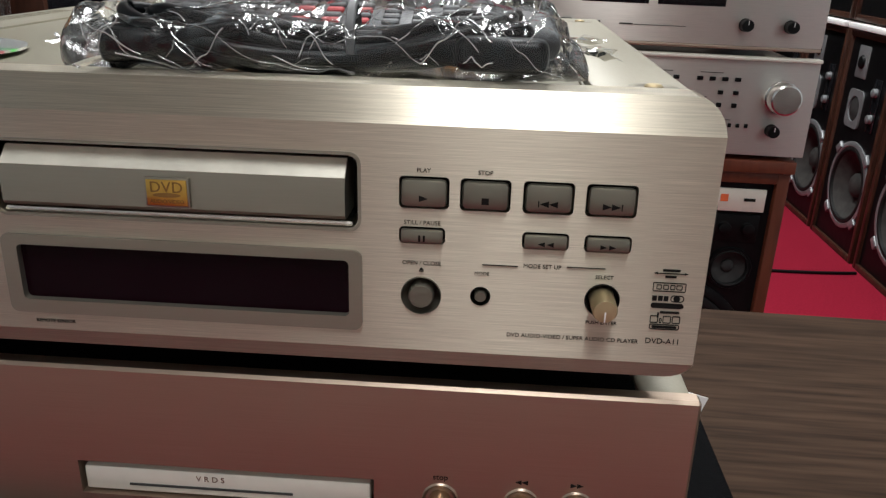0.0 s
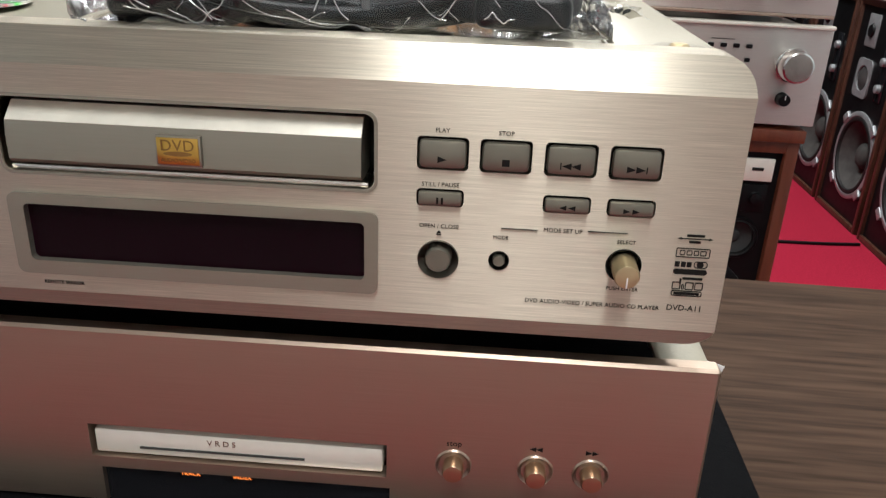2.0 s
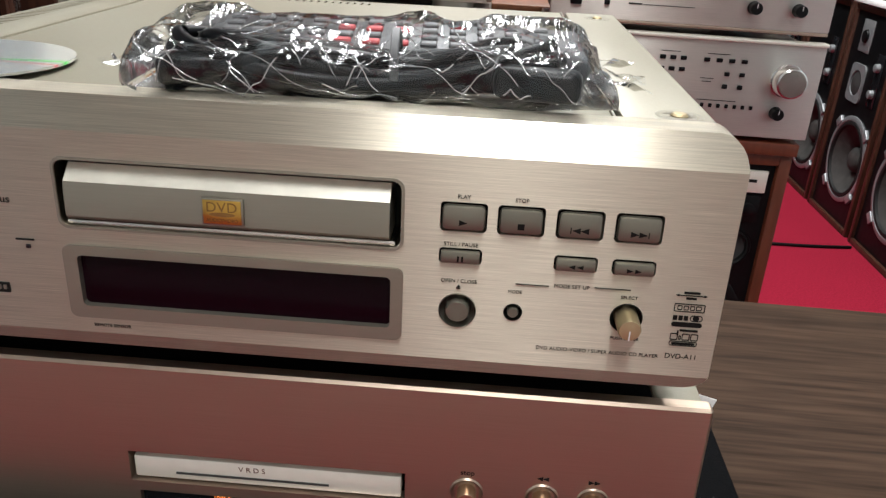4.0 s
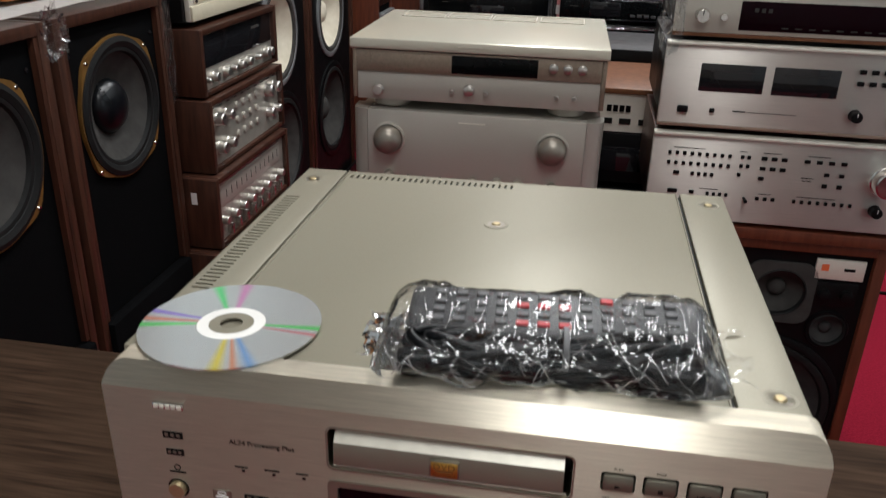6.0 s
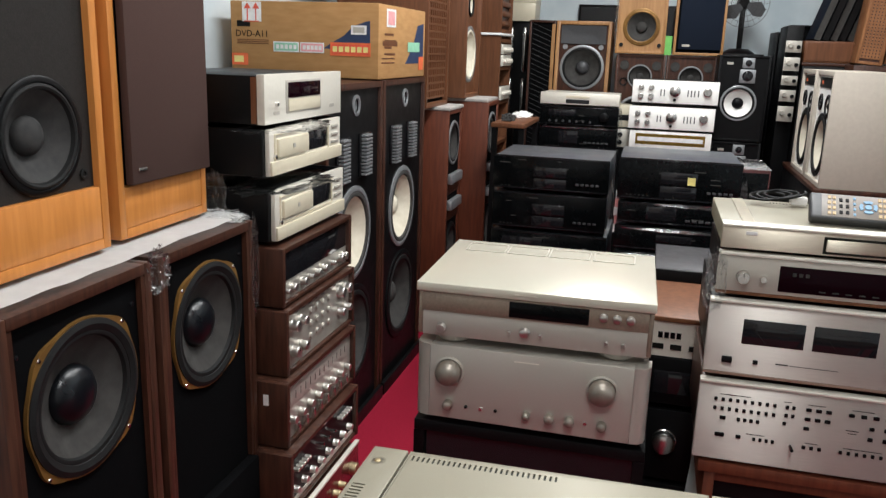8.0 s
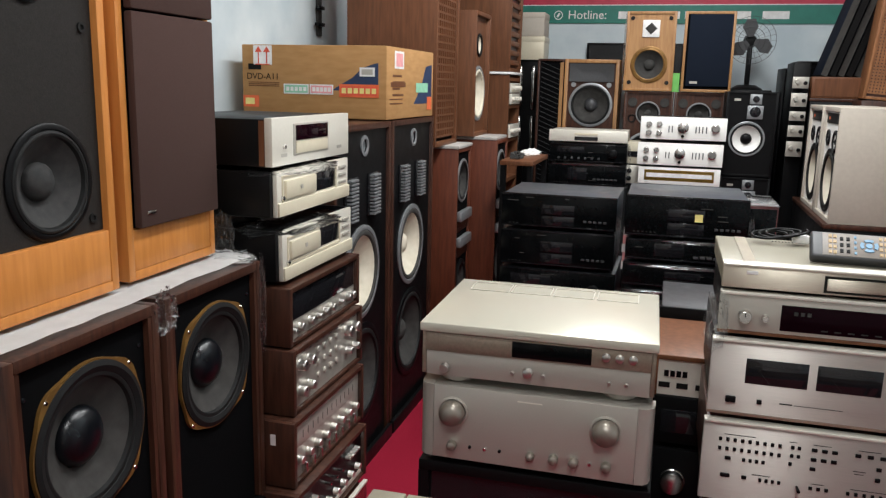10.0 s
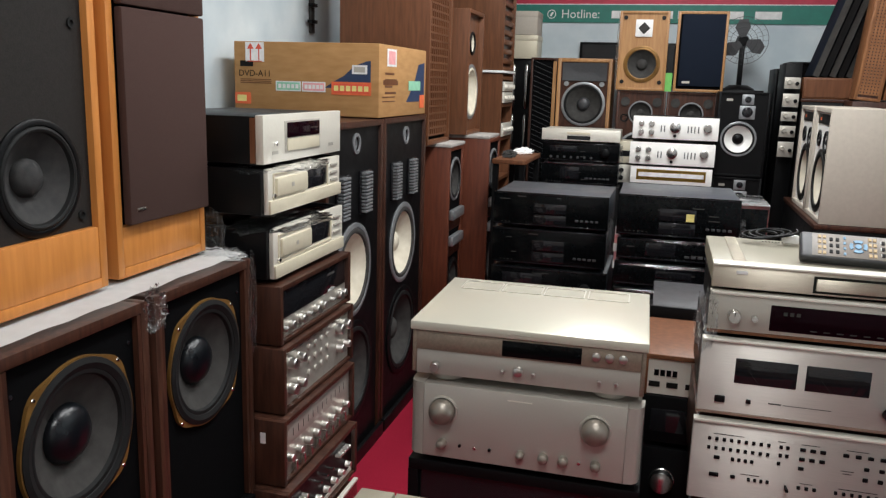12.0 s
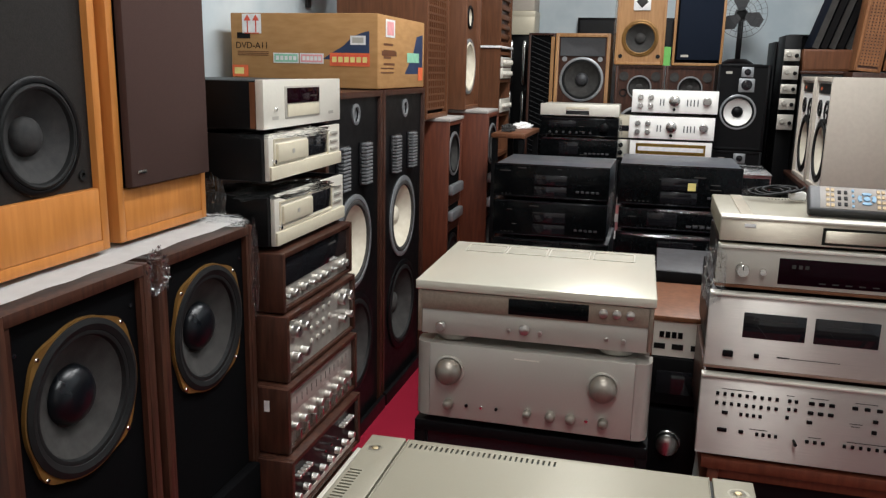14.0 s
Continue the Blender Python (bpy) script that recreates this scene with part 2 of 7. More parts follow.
def disc_mat():
    """Silver disc with fine tracks: rainbow wedges as the tracks diffract."""
    m = bpy.data.materials.new("optical_disc")
    m.use_nodes = True
    n, l = m.node_tree.nodes, m.node_tree.links
    b = n["Principled BSDF"]
    b.inputs["Metallic"].default_value, b.inputs["Roughness"].default_value = 0.75, 0.24
    tc, sep, at = n.new("ShaderNodeTexCoord"), n.new("ShaderNodeSeparateXYZ"), n.new("ShaderNodeMath")
    at.operation = "ARCTAN2"
    l.new(tc.outputs["Object"], sep.inputs[0])
    l.new(sep.outputs["Z"], at.inputs[0])
    l.new(sep.outputs["X"], at.inputs[1])
    mul = n.new("ShaderNodeMath")
    mul.operation, mul.inputs[1].default_value = "MULTIPLY_ADD", 1 / (2 * math.pi)
    mul.inputs[2].default_value = 0.5
    l.new(at.outputs[0], mul.inputs[0])
    r = n.new("ShaderNodeValToRGB")
    cr = r.color_ramp
    base = (0.74, 0.76, 0.75)
    stops = [(0.0, base)]
    for deg, half, hue in ((-175, 4, (0.98, 0.25, 0.12)), (-166, 5, (0.10, 0.98, 0.15)), (-76, 7, (0.99, 0.80, 0.10)), (-66, 4, (0.98, 0.40, 0.22)), (-56, 6, (0.30, 0.55, 0.98)), (-4, 4, (0.99, 0.20, 0.25)), (3, 6, (0.08, 0.98, 0.15)), (102, 6, (0.95, 0.35, 0.70)), (122, 6, (0.15, 0.95, 0.30)), (174, 4, (0.35, 0.20, 0.98))):
        c = deg / 360 + 0.5
        stops += [(c - half / 360, base), (c, hue), (c + half / 360, base)]
    stops.sort(key=lambda s: s[0])
    cr.elements[0].position, cr.elements[0].color = 0, (*base, 1)
    cr.elements[1].position, cr.elements[1].color = 1, (*base, 1)
    for p, k in stops[1:31]:
        e = cr.elements.new(max(0.001, min(0.999, p)))
        e.color = (*k, 1)
    l.new(mul.outputs[0], r.inputs["Fac"])
    l.new(r.outputs["Color"], b.inputs["Base Color"])
    return m


disc_silver = disc_mat()

# ---- mesh helpers ----
CACHE = {}


def mesh(bm, name, material, smooth=True):
    bmesh.ops.recalc_face_normals(bm, faces=bm.faces)
    me = bpy.data.meshes.new(name)
    bm.to_mesh(me)
    bm.free()
    me.materials.append(material)
    if smooth:
        for p in me.polygons:
            p.use_smooth = True
        me.set_sharp_from_angle(angle=radians(35))
    return me


def part(name, bm, material, parent, label="", at=(0, 0, 0), turn=(0, 0, 0)):
    """One mesh object under parent; bm may be a bmesh or ready mesh data."""
    me = bm if isinstance(bm, bpy.types.Mesh) else mesh(bm, name, material)
    ob = new(name, me)
    ob.parent = parent
    ob.matrix_local = pose(*at, *turn)
    if label:
        ob["label"] = label
    return ob


def thing(name, m, label, category, group="", kind=""):
    ob = new(name)
    ob.empty_display_size = 0.05
    ob.matrix_world = m
    return tagged(ob, label, category, group, kind)


def solo(name, bm, material, m, label, category, group="", kind=""):
    ob = new(name, bm if isinstance(bm, bpy.types.Mesh) else mesh(bm, name, material))
    ob.matrix_world = m
    return tagged(ob, label, category, group, kind)


def box(x0, x1, y0, y1, z0, z1, bevel=0.0, seg=2, bm=None):
    own = bmesh.new()
    bmesh.ops.create_cube(own, size=1)
    for v in own.verts:
        v.co = Vector(((x0 + x1) / 2 + v.co.x * (x1 - x0), (y0 + y1) / 2 + v.co.y * (y1 - y0), (z0 + z1) / 2 + v.co.z * (z1 - z0)))
    if bevel:
        bmesh.ops.bevel(own, geom=list(own.edges), offset=bevel, segments=seg, profile=0.5, affect="EDGES")
    if bm is None:
        return own
    tmp = bpy.data.meshes.new("tmp")
    own.to_mesh(tmp)
    own.free()
    bm.from_mesh(tmp)
    bpy.data.meshes.remove(tmp)
    return bm


def cached(key, make, material):
    key = (key, material.name)
    if key not in CACHE:
        CACHE[key] = mesh(make(), key[0][0], material)
    return CACHE[key]


def lathe(profile, seg=32):
    """Profile of (radius, y) spun round the y axis; y < 0 is towards the viewer of a front."""
    bm = bmesh.new()
    rings = []
    for r, y in profile:
        if r < 1e-6:
            rings.append([bm.verts.new((0, y, 0))])
        else:
            rings.append([bm.verts.new((r * math.cos(2 * math.pi * i / seg), y, r * math.sin(2 * math.pi * i / seg))) for i in range(seg)])
    for a, b in zip(rings, rings[1:]):
        for i in range(seg):
            j = (i + 1) % seg
            if len(a) == 1 and len(b) > 1:
                bm.faces.new((a[0], b[i], b[j]))
            elif len(b) == 1 and len(a) > 1:
                bm.faces.new((a[i], b[0], a[j]))
            elif len(a) > 1:
                bm.faces.new((a[i], b[i], b[j], a[j]))
    return bm


def outline(pts, y0, y1):
    """A prism from a closed outline in x, z."""
    bm = bmesh.new()
    a = [bm.verts.new((x, y0, z)) for x, z in pts]
    b = [bm.verts.new((x, y1, z)) for x, z in pts]
    bm.faces.new(a)
    bm.faces.new(b[::-1])
    for i in range(len(pts)):
        j = (i + 1) % len(pts)
        bm.faces.new((a[i], a[j], b[j], b[i]))
    return bm


def rounded(x0, x1, z0, z1, r, n=5):
    pts = []
    for cx, cz, a0 in ((x1 - r, z1 - r, 0), (x0 + r, z1 - r, 90), (x0 + r, z0 + r, 180), (x1 - r, z0 + r, 270)):
        for i in range(n + 1):
            a = radians(a0 + 90 * i / n)
            pts.append((cx + r * math.cos(a), cz + r * math.sin(a)))
    return pts


def ring_plate(outer, inner, y0, y1):
    """A flat frame between two outlines of the same count."""
    bm = bmesh.new()
    n = len(outer)
    v = [[bm.verts.new((x, y, z)) for x, z in o] for o in (outer, inner) for y in (y0, y1)]
    for a, b in ((v[0], v[2]), (v[2], v[3]), (v[3], v[1]), (v[1], v[0])):
        for i in range(n):
            j = (i + 1) % n
            bm.faces.new((a[i], a[j], b[j], b[i]))
    return bm


def carve(me, cutters):
    """The mesh less the cutters, all closed."""
    body = bpy.data.objects.new("tmp", me)
    scene.collection.objects.link(body)
    tools = []
    for c in cutters:
        cm = bpy.data.meshes.new("tmp")
        bmesh.ops.recalc_face_normals(c, faces=c.faces)
        c.to_mesh(cm)
        c.free()
        t = bpy.data.objects.new("tmp", cm)
        scene.collection.objects.link(t)
        mod = body.modifiers.new("cut", "BOOLEAN")
        mod.object, mod.operation, mod.solver = t, "DIFFERENCE", "EXACT"
        tools.append(t)
    done = bpy.data.meshes.new_from_object(body.evaluated_get(bpy.context.evaluated_depsgraph_get()))
    for t in tools + [body]:
        bpy.data.objects.remove(t)
    for p in done.polygons:
        p.use_smooth = True
    done.set_sharp_from_angle(angle=radians(30))
    return done


def lettering(words, size, material, parent, at, align="CENTER", name="lettering", turn=(90, 0, 0), width=1.0):
    cu = bpy.data.curves.new("text", "FONT")
    cu.body, cu.size, cu.align_x, cu.align_y, cu.extrude = words, size, align, "CENTER", 0.00008
    cu.space_character = width
    cu.resolution_u = 3
    ob = bpy.data.objects.new("tmp", cu)
    scene.collection.objects.link(ob)
    me = bpy.data.meshes.new_from_object(ob.evaluated_get(bpy.context.evaluated_depsgraph_get()))
    bpy.data.objects.remove(ob)
    bpy.data.curves.remove(cu)
    me.materials.clear()
    me.materials.append(material)
    return part(name, me, material, parent, at=at, turn=turn)


def bar(x, z, w, h, material, parent, y=-0.0004, name="print", t=0.0004):
    me = cached(("print", round(w, 4), round(h, 4), t), lambda: box(-w / 2, w / 2, -t, t * 0.5, -h / 2, h / 2), material)
    return part(name, me, material, parent, at=(x, y, z))


def knob(x, z, r, length, material, parent, name="knob", y=0.0, mark=None):
    def make():
        return lathe([(0, -length), (r * 0.86, -length), (r * 0.96, -length * 0.93), (r, -length * 0.8), (r, -length * 0.15), (r * 1.08, -length * 0.08), (r * 1.08, 0.001)], 28)

    ob = part(name, cached(("knob", round(r, 4), round(length, 4)), make, material), material, parent, at=(x, y, z))
    if mark:
        me = cached(("mark", round(r, 4)), lambda: box(-r * 0.06, r * 0.06, -0.0006, 0, r * 0.15, r * 0.85), mark)
        part("pointer", me, mark, ob, at=(0, -length, 0))
    return ob


def button(x, z, w, h, material, parent, name="button", depth=0.004):
    def make():
        return box(-w / 2, w / 2, -depth, 0.001, -h / 2, h / 2, min(w, h) * 0.18, 2)

    return part(name, cached(("button", round(w, 4), round(h, 4), depth), make, material), material, parent, at=(x, 0, z))


def foot(x, y, z, r, h, material, parent):
    me = cached(("foot", round(r, 4), round(h, 4)), lambda: lathe([(0, 0), (r * 0.9, 0), (r, -h * 0.2), (r, -h)], 20), material)
    return part("foot", me, material, parent, at=(x, y, z), turn=(-90, 0, 0))


LEFT = 90


def device(name, w, h, d, m, face, case, label, category, face_t=0.012, feet=0.012, ftop=0.0, group="", side=None, case_in=0.006, radius=0.0015):
    """A hi-fi unit: base centre of the front at the origin, front towards -y."""
    t = thing(name, m, label, category, group)
    part("case", box(-w / 2 + case_in, w / 2 - case_in, face_t, d, feet, h - 0.003, 0.002), case, t)
    part("front_panel", box(-w / 2, w / 2, 0, face_t, feet, h + ftop, radius), face, t)
    if side:
        for sx in (-1, 1):
            a, b = sorted((sx * w / 2, sx * (w / 2 + 0.018)))
            part("side_panel", box(a, b, -0.004, d, feet * 0.6, h + 0.004, 0.002), side, t)
    for fx in (-w * 0.38, w * 0.38):
        for fy in (0.05, d - 0.05):
            if feet > 0.002:
                foot(fx, fy, 0, 0.022, feet, rubber, t)
    return t


def driver(x, z, r, parent, name="woofer", cone=cone_dark, frame=black_satin, cap=None, surround=rubber, depth=0.32, frame_shape=None, y=0.0, capr=0.3):
    """A loudspeaker driver set into a baffle at y: frame, rubber surround, cone and cap."""
    if frame_shape:
        holder = part(name, frame_shape, frame, parent, at=(x, y, z))
    else:
        me = cached(("driver", round(r, 4)), lambda: lathe([(r, 0.002), (r, -0.004), (r * 0.97, -0.006), (r * 0.9, -0.006), (r * 0.87, -0.002), (r * 0.87, 0.004)], 48), frame)
        holder = part(name, me, frame, parent, at=(x, y, z))
    d = r * depth
    part("surround", cached(("surround", round(r, 4)), lambda: lathe([(r * 0.9, 0.0), (r * 0.87, -0.006), (r * 0.83, -0.0075), (r * 0.79, -0.006), (r * 0.765, 0.003)], 48), surround), surround, holder)
    part("cone", cached(("cone", round(r, 4), depth), lambda: lathe([(r * 0.77, 0.001), (r * 0.6, d * 0.42), (r * 0.42, d * 0.78), (r * 0.24, d)], 48), cone), cone, holder)
    cap = cap or cone
    cr = r * capr
    cy = d * 0.72
    part("dust_cap", cached(("cap", round(r, 4), capr, depth), lambda: lathe([(cr, cy + 0.006), (cr * 0.94, cy - cr * 0.12), (cr * 0.75, cy - cr * 0.32), (cr * 0.4, cy - cr * 0.46), (0, cy - cr * 0.5)], 32), cap), cap, holder)
    return holder


def screwed(parent, x, z, r, n, material, y=-0.005, phase=45):
    for i in range(n):
        a = radians(phase + 360 * i / n)
        me = cached(("screw", 1), lambda: lathe([(0, -0.002), (0.003, -0.0018), (0.004, 0)], 10), material)
        part("screw", me, material, parent, at=(x + r * math.cos(a), y, z + r * math.sin(a)))


def pierced(x0, x1, y0, y1, z0, z1, holes, material):
    """A board with round holes (x, z, radius)."""
    me = mesh(box(x0, x1, y0, y1, z0, z1), "baffle", material)
    cuts = []
    for hx, hz, hr in holes:
        c = lathe([(0, y0 - 0.05), (hr, y0 - 0.05), (hr, y1 + 0.05), (0, y1 + 0.05)], 40)
        bmesh.ops.translate(c, verts=c.verts, vec=(hx, 0, hz))
        cuts.append(c)
    return carve(me, cuts) if cuts else me


def cabinet(name, w, h, d, m, wood, baffle, label, category="speaker", wall=0.02, inset=0.012, group="", baffle_z=None, z0=0.0, holes=()):
    """A speaker box with its front baffle set back between the panels. Origin: base centre of the front."""
    t = thing(name, m, label, category, group)
    part("side_panel", box(-w / 2, -w / 2 + wall, 0, d, z0, h, 0.002), wood, t)
    part("side_panel", box(w / 2 - wall, w / 2, 0, d, z0, h, 0.002), wood, t)
    part("top_panel", box(-w / 2 + wall, w / 2 - wall, 0, d, h - wall, h, 0.001), wood, t)
    part("bottom_panel", box(-w / 2 + wall, w / 2 - wall, 0, d, z0, z0 + wall, 0.001), wood, t)
    part("back_panel", box(-w / 2 + wall, w / 2 - wall, d - wall, d - 0.002, z0 + wall, h - wall), wood, t)
    lo, hi = baffle_z or (z0 + wall, h - wall)
    part("baffle", pierced(-w / 2 + wall, w / 2 - wall, inset, inset + 0.018, lo, hi, holes, baffle), baffle, t)
    return t


def crumple(name, m, rx, ry, rz, label, seed, film=None):
    bm = bmesh.new()
    bmesh.ops.create_icosphere(bm, subdivisions=4, radius=1)
    for v in bm.verts:
        q = v.co * 2.3 + Vector((seed * 3.1, seed, 0))
        k = 0.75 + 0.5 * abs(noise.noise(q)) + 0.35 * noise.noise(q * 2.5)
        v.co = Vector((v.co.x * rx * k, v.co.y * ry * k, v.co.z * rz * k))
    ob = solo(name, mesh(bm, name, film or plastic_film, smooth=False), film or plastic_film, m, label, "plastic wrap")
    ob.visible_shadow = False
    return ob

# ---- room ----
FX0, FX1, FY0, FY1 = -1.45, 1.75, -2.2, 4.9
# unseen pale floor beyond the carpet, added to keep the player's face less red
solo("floor", box(FX0 - 0.2, FX1 + 0.2, FY0 - 0.2, FY1 + 0.2, -0.1, -0.006), bounce_floor, pose(0, 0, 0), "unseen pale floor added for neutral reflections", "floor", kind="structure")
solo("carpet", box(FX0, FX1, -1.4, FY1, -0.006, 0), carpet, pose(0, 0, 0), "red carpet under the hi-fi displays", "carpet", kind="structure")
solo("ceiling", box(FX0 - 0.2, FX1 + 0.2, FY0 - 0.2, FY1 + 0.2, CEIL, CEIL + 0.1), white_paint, pose(0, 0, 0), "plain white painted ceiling", "ceiling", kind="structure")
solo("wall_west", box(FX0 - 0.15, FX0, FY0, FY1, 0, CEIL), plaster, pose(0, 0, 0), "pale blue marbled plaster wall", "wall", kind="structure")
solo("wall_east", box(FX1, FX1 + 0.15, FY0, FY1, 0, CEIL), plaster, pose(0, 0, 0), "pale blue plaster wall", "wall", kind="structure")
solo("wall_north", box(FX0 - 0.15, FX1 + 0.15, FY1, FY1 + 0.15, 0, CEIL), plaster, pose(0, 0, 0), "pale blue plaster wall with a banner", "wall", kind="structure")
# unseen wall, kept pale so the brushed front reflects something bright and neutral
solo("wall_south", box(FX0 - 0.15, FX1 + 0.15, FY0 - 0.15, FY0, 0, CEIL), white_paint, pose(0, 0, 0), "unseen pale wall added for neutral reflections", "wall", kind="structure")
for lx, ly, lw in LAMPS:
    t = thing("ceiling_light", pose(lx, ly, CEIL), "white fluorescent batten on the ceiling", "ceiling light", "ceiling battens")
    part("housing", box(-0.16, 0.16, -0.62, 0.62, -0.05, 0, 0.006), white_paint, t)
    part("diffuser", box(-0.14, 0.14, -0.6, 0.6, -0.075, -0.051, 0.01), lamp_glow, t)

# ---- table ----
t = thing("table", pose(0, 0, 0), "walnut laminate table carrying two stacked players", "table")
part("tabletop", box(-0.76, 1.0, -0.035, 0.352, 0.572, 0.60, 0.002), table_wood, t)
for tx in (-0.7, 0.94):
    for ty in (-0.005, 0.31):
        part("leg", box(tx - 0.025, tx + 0.025, ty - 0.025, ty + 0.025, 0, 0.572, 0.003), black_satin, t)
part("rail", box(-0.675, 0.915, 0.30, 0.318, 0.50, 0.572), table_wood, t)
solo("base_board", box(-0.19, 0.276, -0.028, 0.17, 0, 0.006, 0.001), black_cloth, pose(0, 0, 0.60), "thin black board lying on the walnut table", "board")


# ---- hero: universal disc player ----
def hero_player():
    base = 0.7053
    t = thing("disc_player", pose(0.0022, 0, base, 0, -0.7, 0), "champagne brushed aluminium disc player resting on another player", "disc player")
    Z0, Z1, XL, XR = 0.0115, 0.1265, -0.2090, 0.2160
    # face plate: rounded prism with top and bottom chamfers
    bm = outline(rounded(XL, XR, Z0, Z1, 0.010), 0.0, 0.030)
    for co, no in (((0, 0, Z1 - 0.0125), (0, -1, 1)), ((0, 0, Z0 + 0.0090), (0, -1, -0.62))):
        g = bmesh.ops.bisect_plane(bm, geom=list(bm.verts) + list(bm.edges) + list(bm.faces), plane_co=co, plane_no=no, clear_outer=True)
        bmesh.ops.contextual_create(bm, geom=[e for e in g["geom_cut"] if isinstance(e, bmesh.types.BMEdge)])
    face = mesh(bm, "front_panel", champagne)
    cuts = [outline(rounded(-0.0655, 0.0798, 0.0722, 0.1014, 0.004), -0.02, 0.022), outline(rounded(-0.066, 0.0808, 0.029, 0.063, 0.003), -0.02, 0.012)]
    pads = []
    ZP = 0.0880
    for bx in (0.1055, 0.1290, 0.1530, 0.1768):
        pads.append((bx, ZP, 0.0178, 0.0112))
    for bx, w in ((0.1050, 0.0165), (0.1530, 0.0165), (0.1770, 0.0165)):
        pads.append((bx, ZP - 0.0174, w, 0.0054))
    for bx, bz, w, h in pads:
        cuts.append(outline(rounded(bx - w / 2 - 0.0008, bx + w / 2 + 0.0008, bz - h / 2 - 0.0008, bz + h / 2 + 0.0008, 0.0018), -0.02, 0.006))
    rounds = [(0.1050, 0.0450, 0.0082), (0.1288, 0.0460, 0.0041), (0.1770, 0.0470, 0.0070), (-0.1672, 0.0405, 0.0072)]
    for rx, rz, rr in rounds:
        c = lathe([(0, -0.02), (rr, -0.02), (rr, 0.007), (0, 0.007)], 32)
        bmesh.ops.translate(c, verts=c.verts, vec=(rx, 0, rz))
        cuts.append(c)
    fp = part("front_panel", carve(face, cuts), champagne, t)
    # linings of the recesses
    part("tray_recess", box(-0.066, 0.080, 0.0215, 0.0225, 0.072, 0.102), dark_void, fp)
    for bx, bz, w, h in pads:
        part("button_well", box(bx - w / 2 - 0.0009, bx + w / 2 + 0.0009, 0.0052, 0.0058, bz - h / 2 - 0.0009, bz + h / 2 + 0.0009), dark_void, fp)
    # lower sill of the tray opening
    part("tray_sill", box(-0.0635, 0.0775, 0.001, 0.02, 0.0724, 0.0746, 0.0008), chamfer_metal, fp)
    part("tray_sill", ring_plate(rounded(-0.0668, 0.0811, 0.0709, 0.1027, 0.0048), rounded(-0.0657, 0.0800, 0.0720, 0.1016, 0.004), -0.0005, 0.002), olive_metal, fp)
    # tray front with sloping top
    prof = [(0.004, 0.0755), (-0.0015, 0.0762), (-0.0028, 0.0778), (-0.0026, 0.088), (-0.0018, 0.0926), (0.0048, 0.0990), (0.018, 0.0990), (0.018, 0.0755)]
    bm = bmesh.new()
    a = [bm.verts.new((-0.0615, y, z)) for y, z in prof]
    b = [bm.verts.new((0.0752, y, z)) for y, z in prof]
    bm.faces.new(a), bm.faces.new(b[::-1])
    for i in range(len(prof)):
        j = (i + 1) % len(prof)
        bm.faces.new((a[i], b[i], b[j], a[j]))
    tray = part("disc_tray", bm, olive_metal, t, "olive grey metal tray front")
    # pale strip over the olive slope stands in for the ceiling reflected there
    part("tray_bevel", box(-0.0613, 0.0750, 0.0, 0.0091, -0.0002, 0.0003), tray_lit_slope, tray, at=(0, -0.0018, 0.0926), turn=(44.1, 0, 0))
    badge = part("badge", box(-0.0028, 0.0150, -0.0042, -0.002, 0.0785, 0.0905, 0.0006), olive_metal, tray)
    part("badge_plate", box(-0.0019, 0.0141, -0.0047, -0.004, 0.0793, 0.0897, 0.0003), gold_plate, badge, "gold plate")
    lettering("DVD", 0.0062, frame_gold, badge, (0.0061, -0.00485, 0.0866), width=1.05)
    part("print", outline([(0.0061 + 0.0055 * math.cos(a / 12 * math.pi), 0.0836 + 0.0009 * math.sin(a / 12 * math.pi)) for a in range(24)], -0.0049, -0.0046), frame_gold, badge)
    lettering("AUDIO/VIDEO", 0.0021, frame_gold, badge, (0.0061, -0.00485, 0.0810))
    # display window
    part("display_bezel", ring_plate(rounded(-0.0668, 0.0813, 0.0285, 0.0632, 0.0035), rounded(-0.0605, 0.0760, 0.0345, 0.0588, 0.0022), -0.0012, 0.003), olive_metal, fp, "grey metal bezel")
    part("display_window", box(-0.0640, 0.0790, 0.0022, 0.0030, 0.030, 0.061), display_glass, fp, "dark smoked display window")
    # buttons and their signs
    signs = ("play", "stop", "prev", "next", "pause", "rew", "fwd")
    for (bx, bz, w, h), sign in zip(pads, signs):
        bt = button(bx, bz, w, h, button_metal, t, depth=0.0022)
        y = -0.0024
        s = 0.0018 if h > 0.01 else 0.0014
        zz = bz - (0.0018 if h > 0.01 else 0.0006)

        def tri(cx, way):
            return part("symbol", outline([(cx - way * s, zz - s * 0.7), (cx + way * s * 0.9, zz), (cx - way * s, zz + s * 0.7)], y, y + 0.0003), black_ink, fp)

        def blk(cx, w2, h2):
            return part("symbol", box(cx - w2, cx + w2, y, y + 0.0003, zz - h2, zz + h2), black_ink, fp)

        if sign == "play":
            tri(bx, 1)
        elif sign == "stop":
            blk(bx, 0.0014, 0.0013)
        elif sign == "pause":
            blk(bx - 0.0009, 0.0004, 0.0013), blk(bx + 0.0009, 0.0004, 0.0013)
        else:
            way = 1 if sign in ("next", "fwd") else -1
            tri(bx - 0.0017, way), tri(bx + 0.0017, way)
            if h > 0.01:
                blk(bx + way * 0.0038, 0.0002, 0.0013)
    (ox, oz, orr), (mx, mz, mr), (sx, sz, sr), (px, pz, pr) = rounds
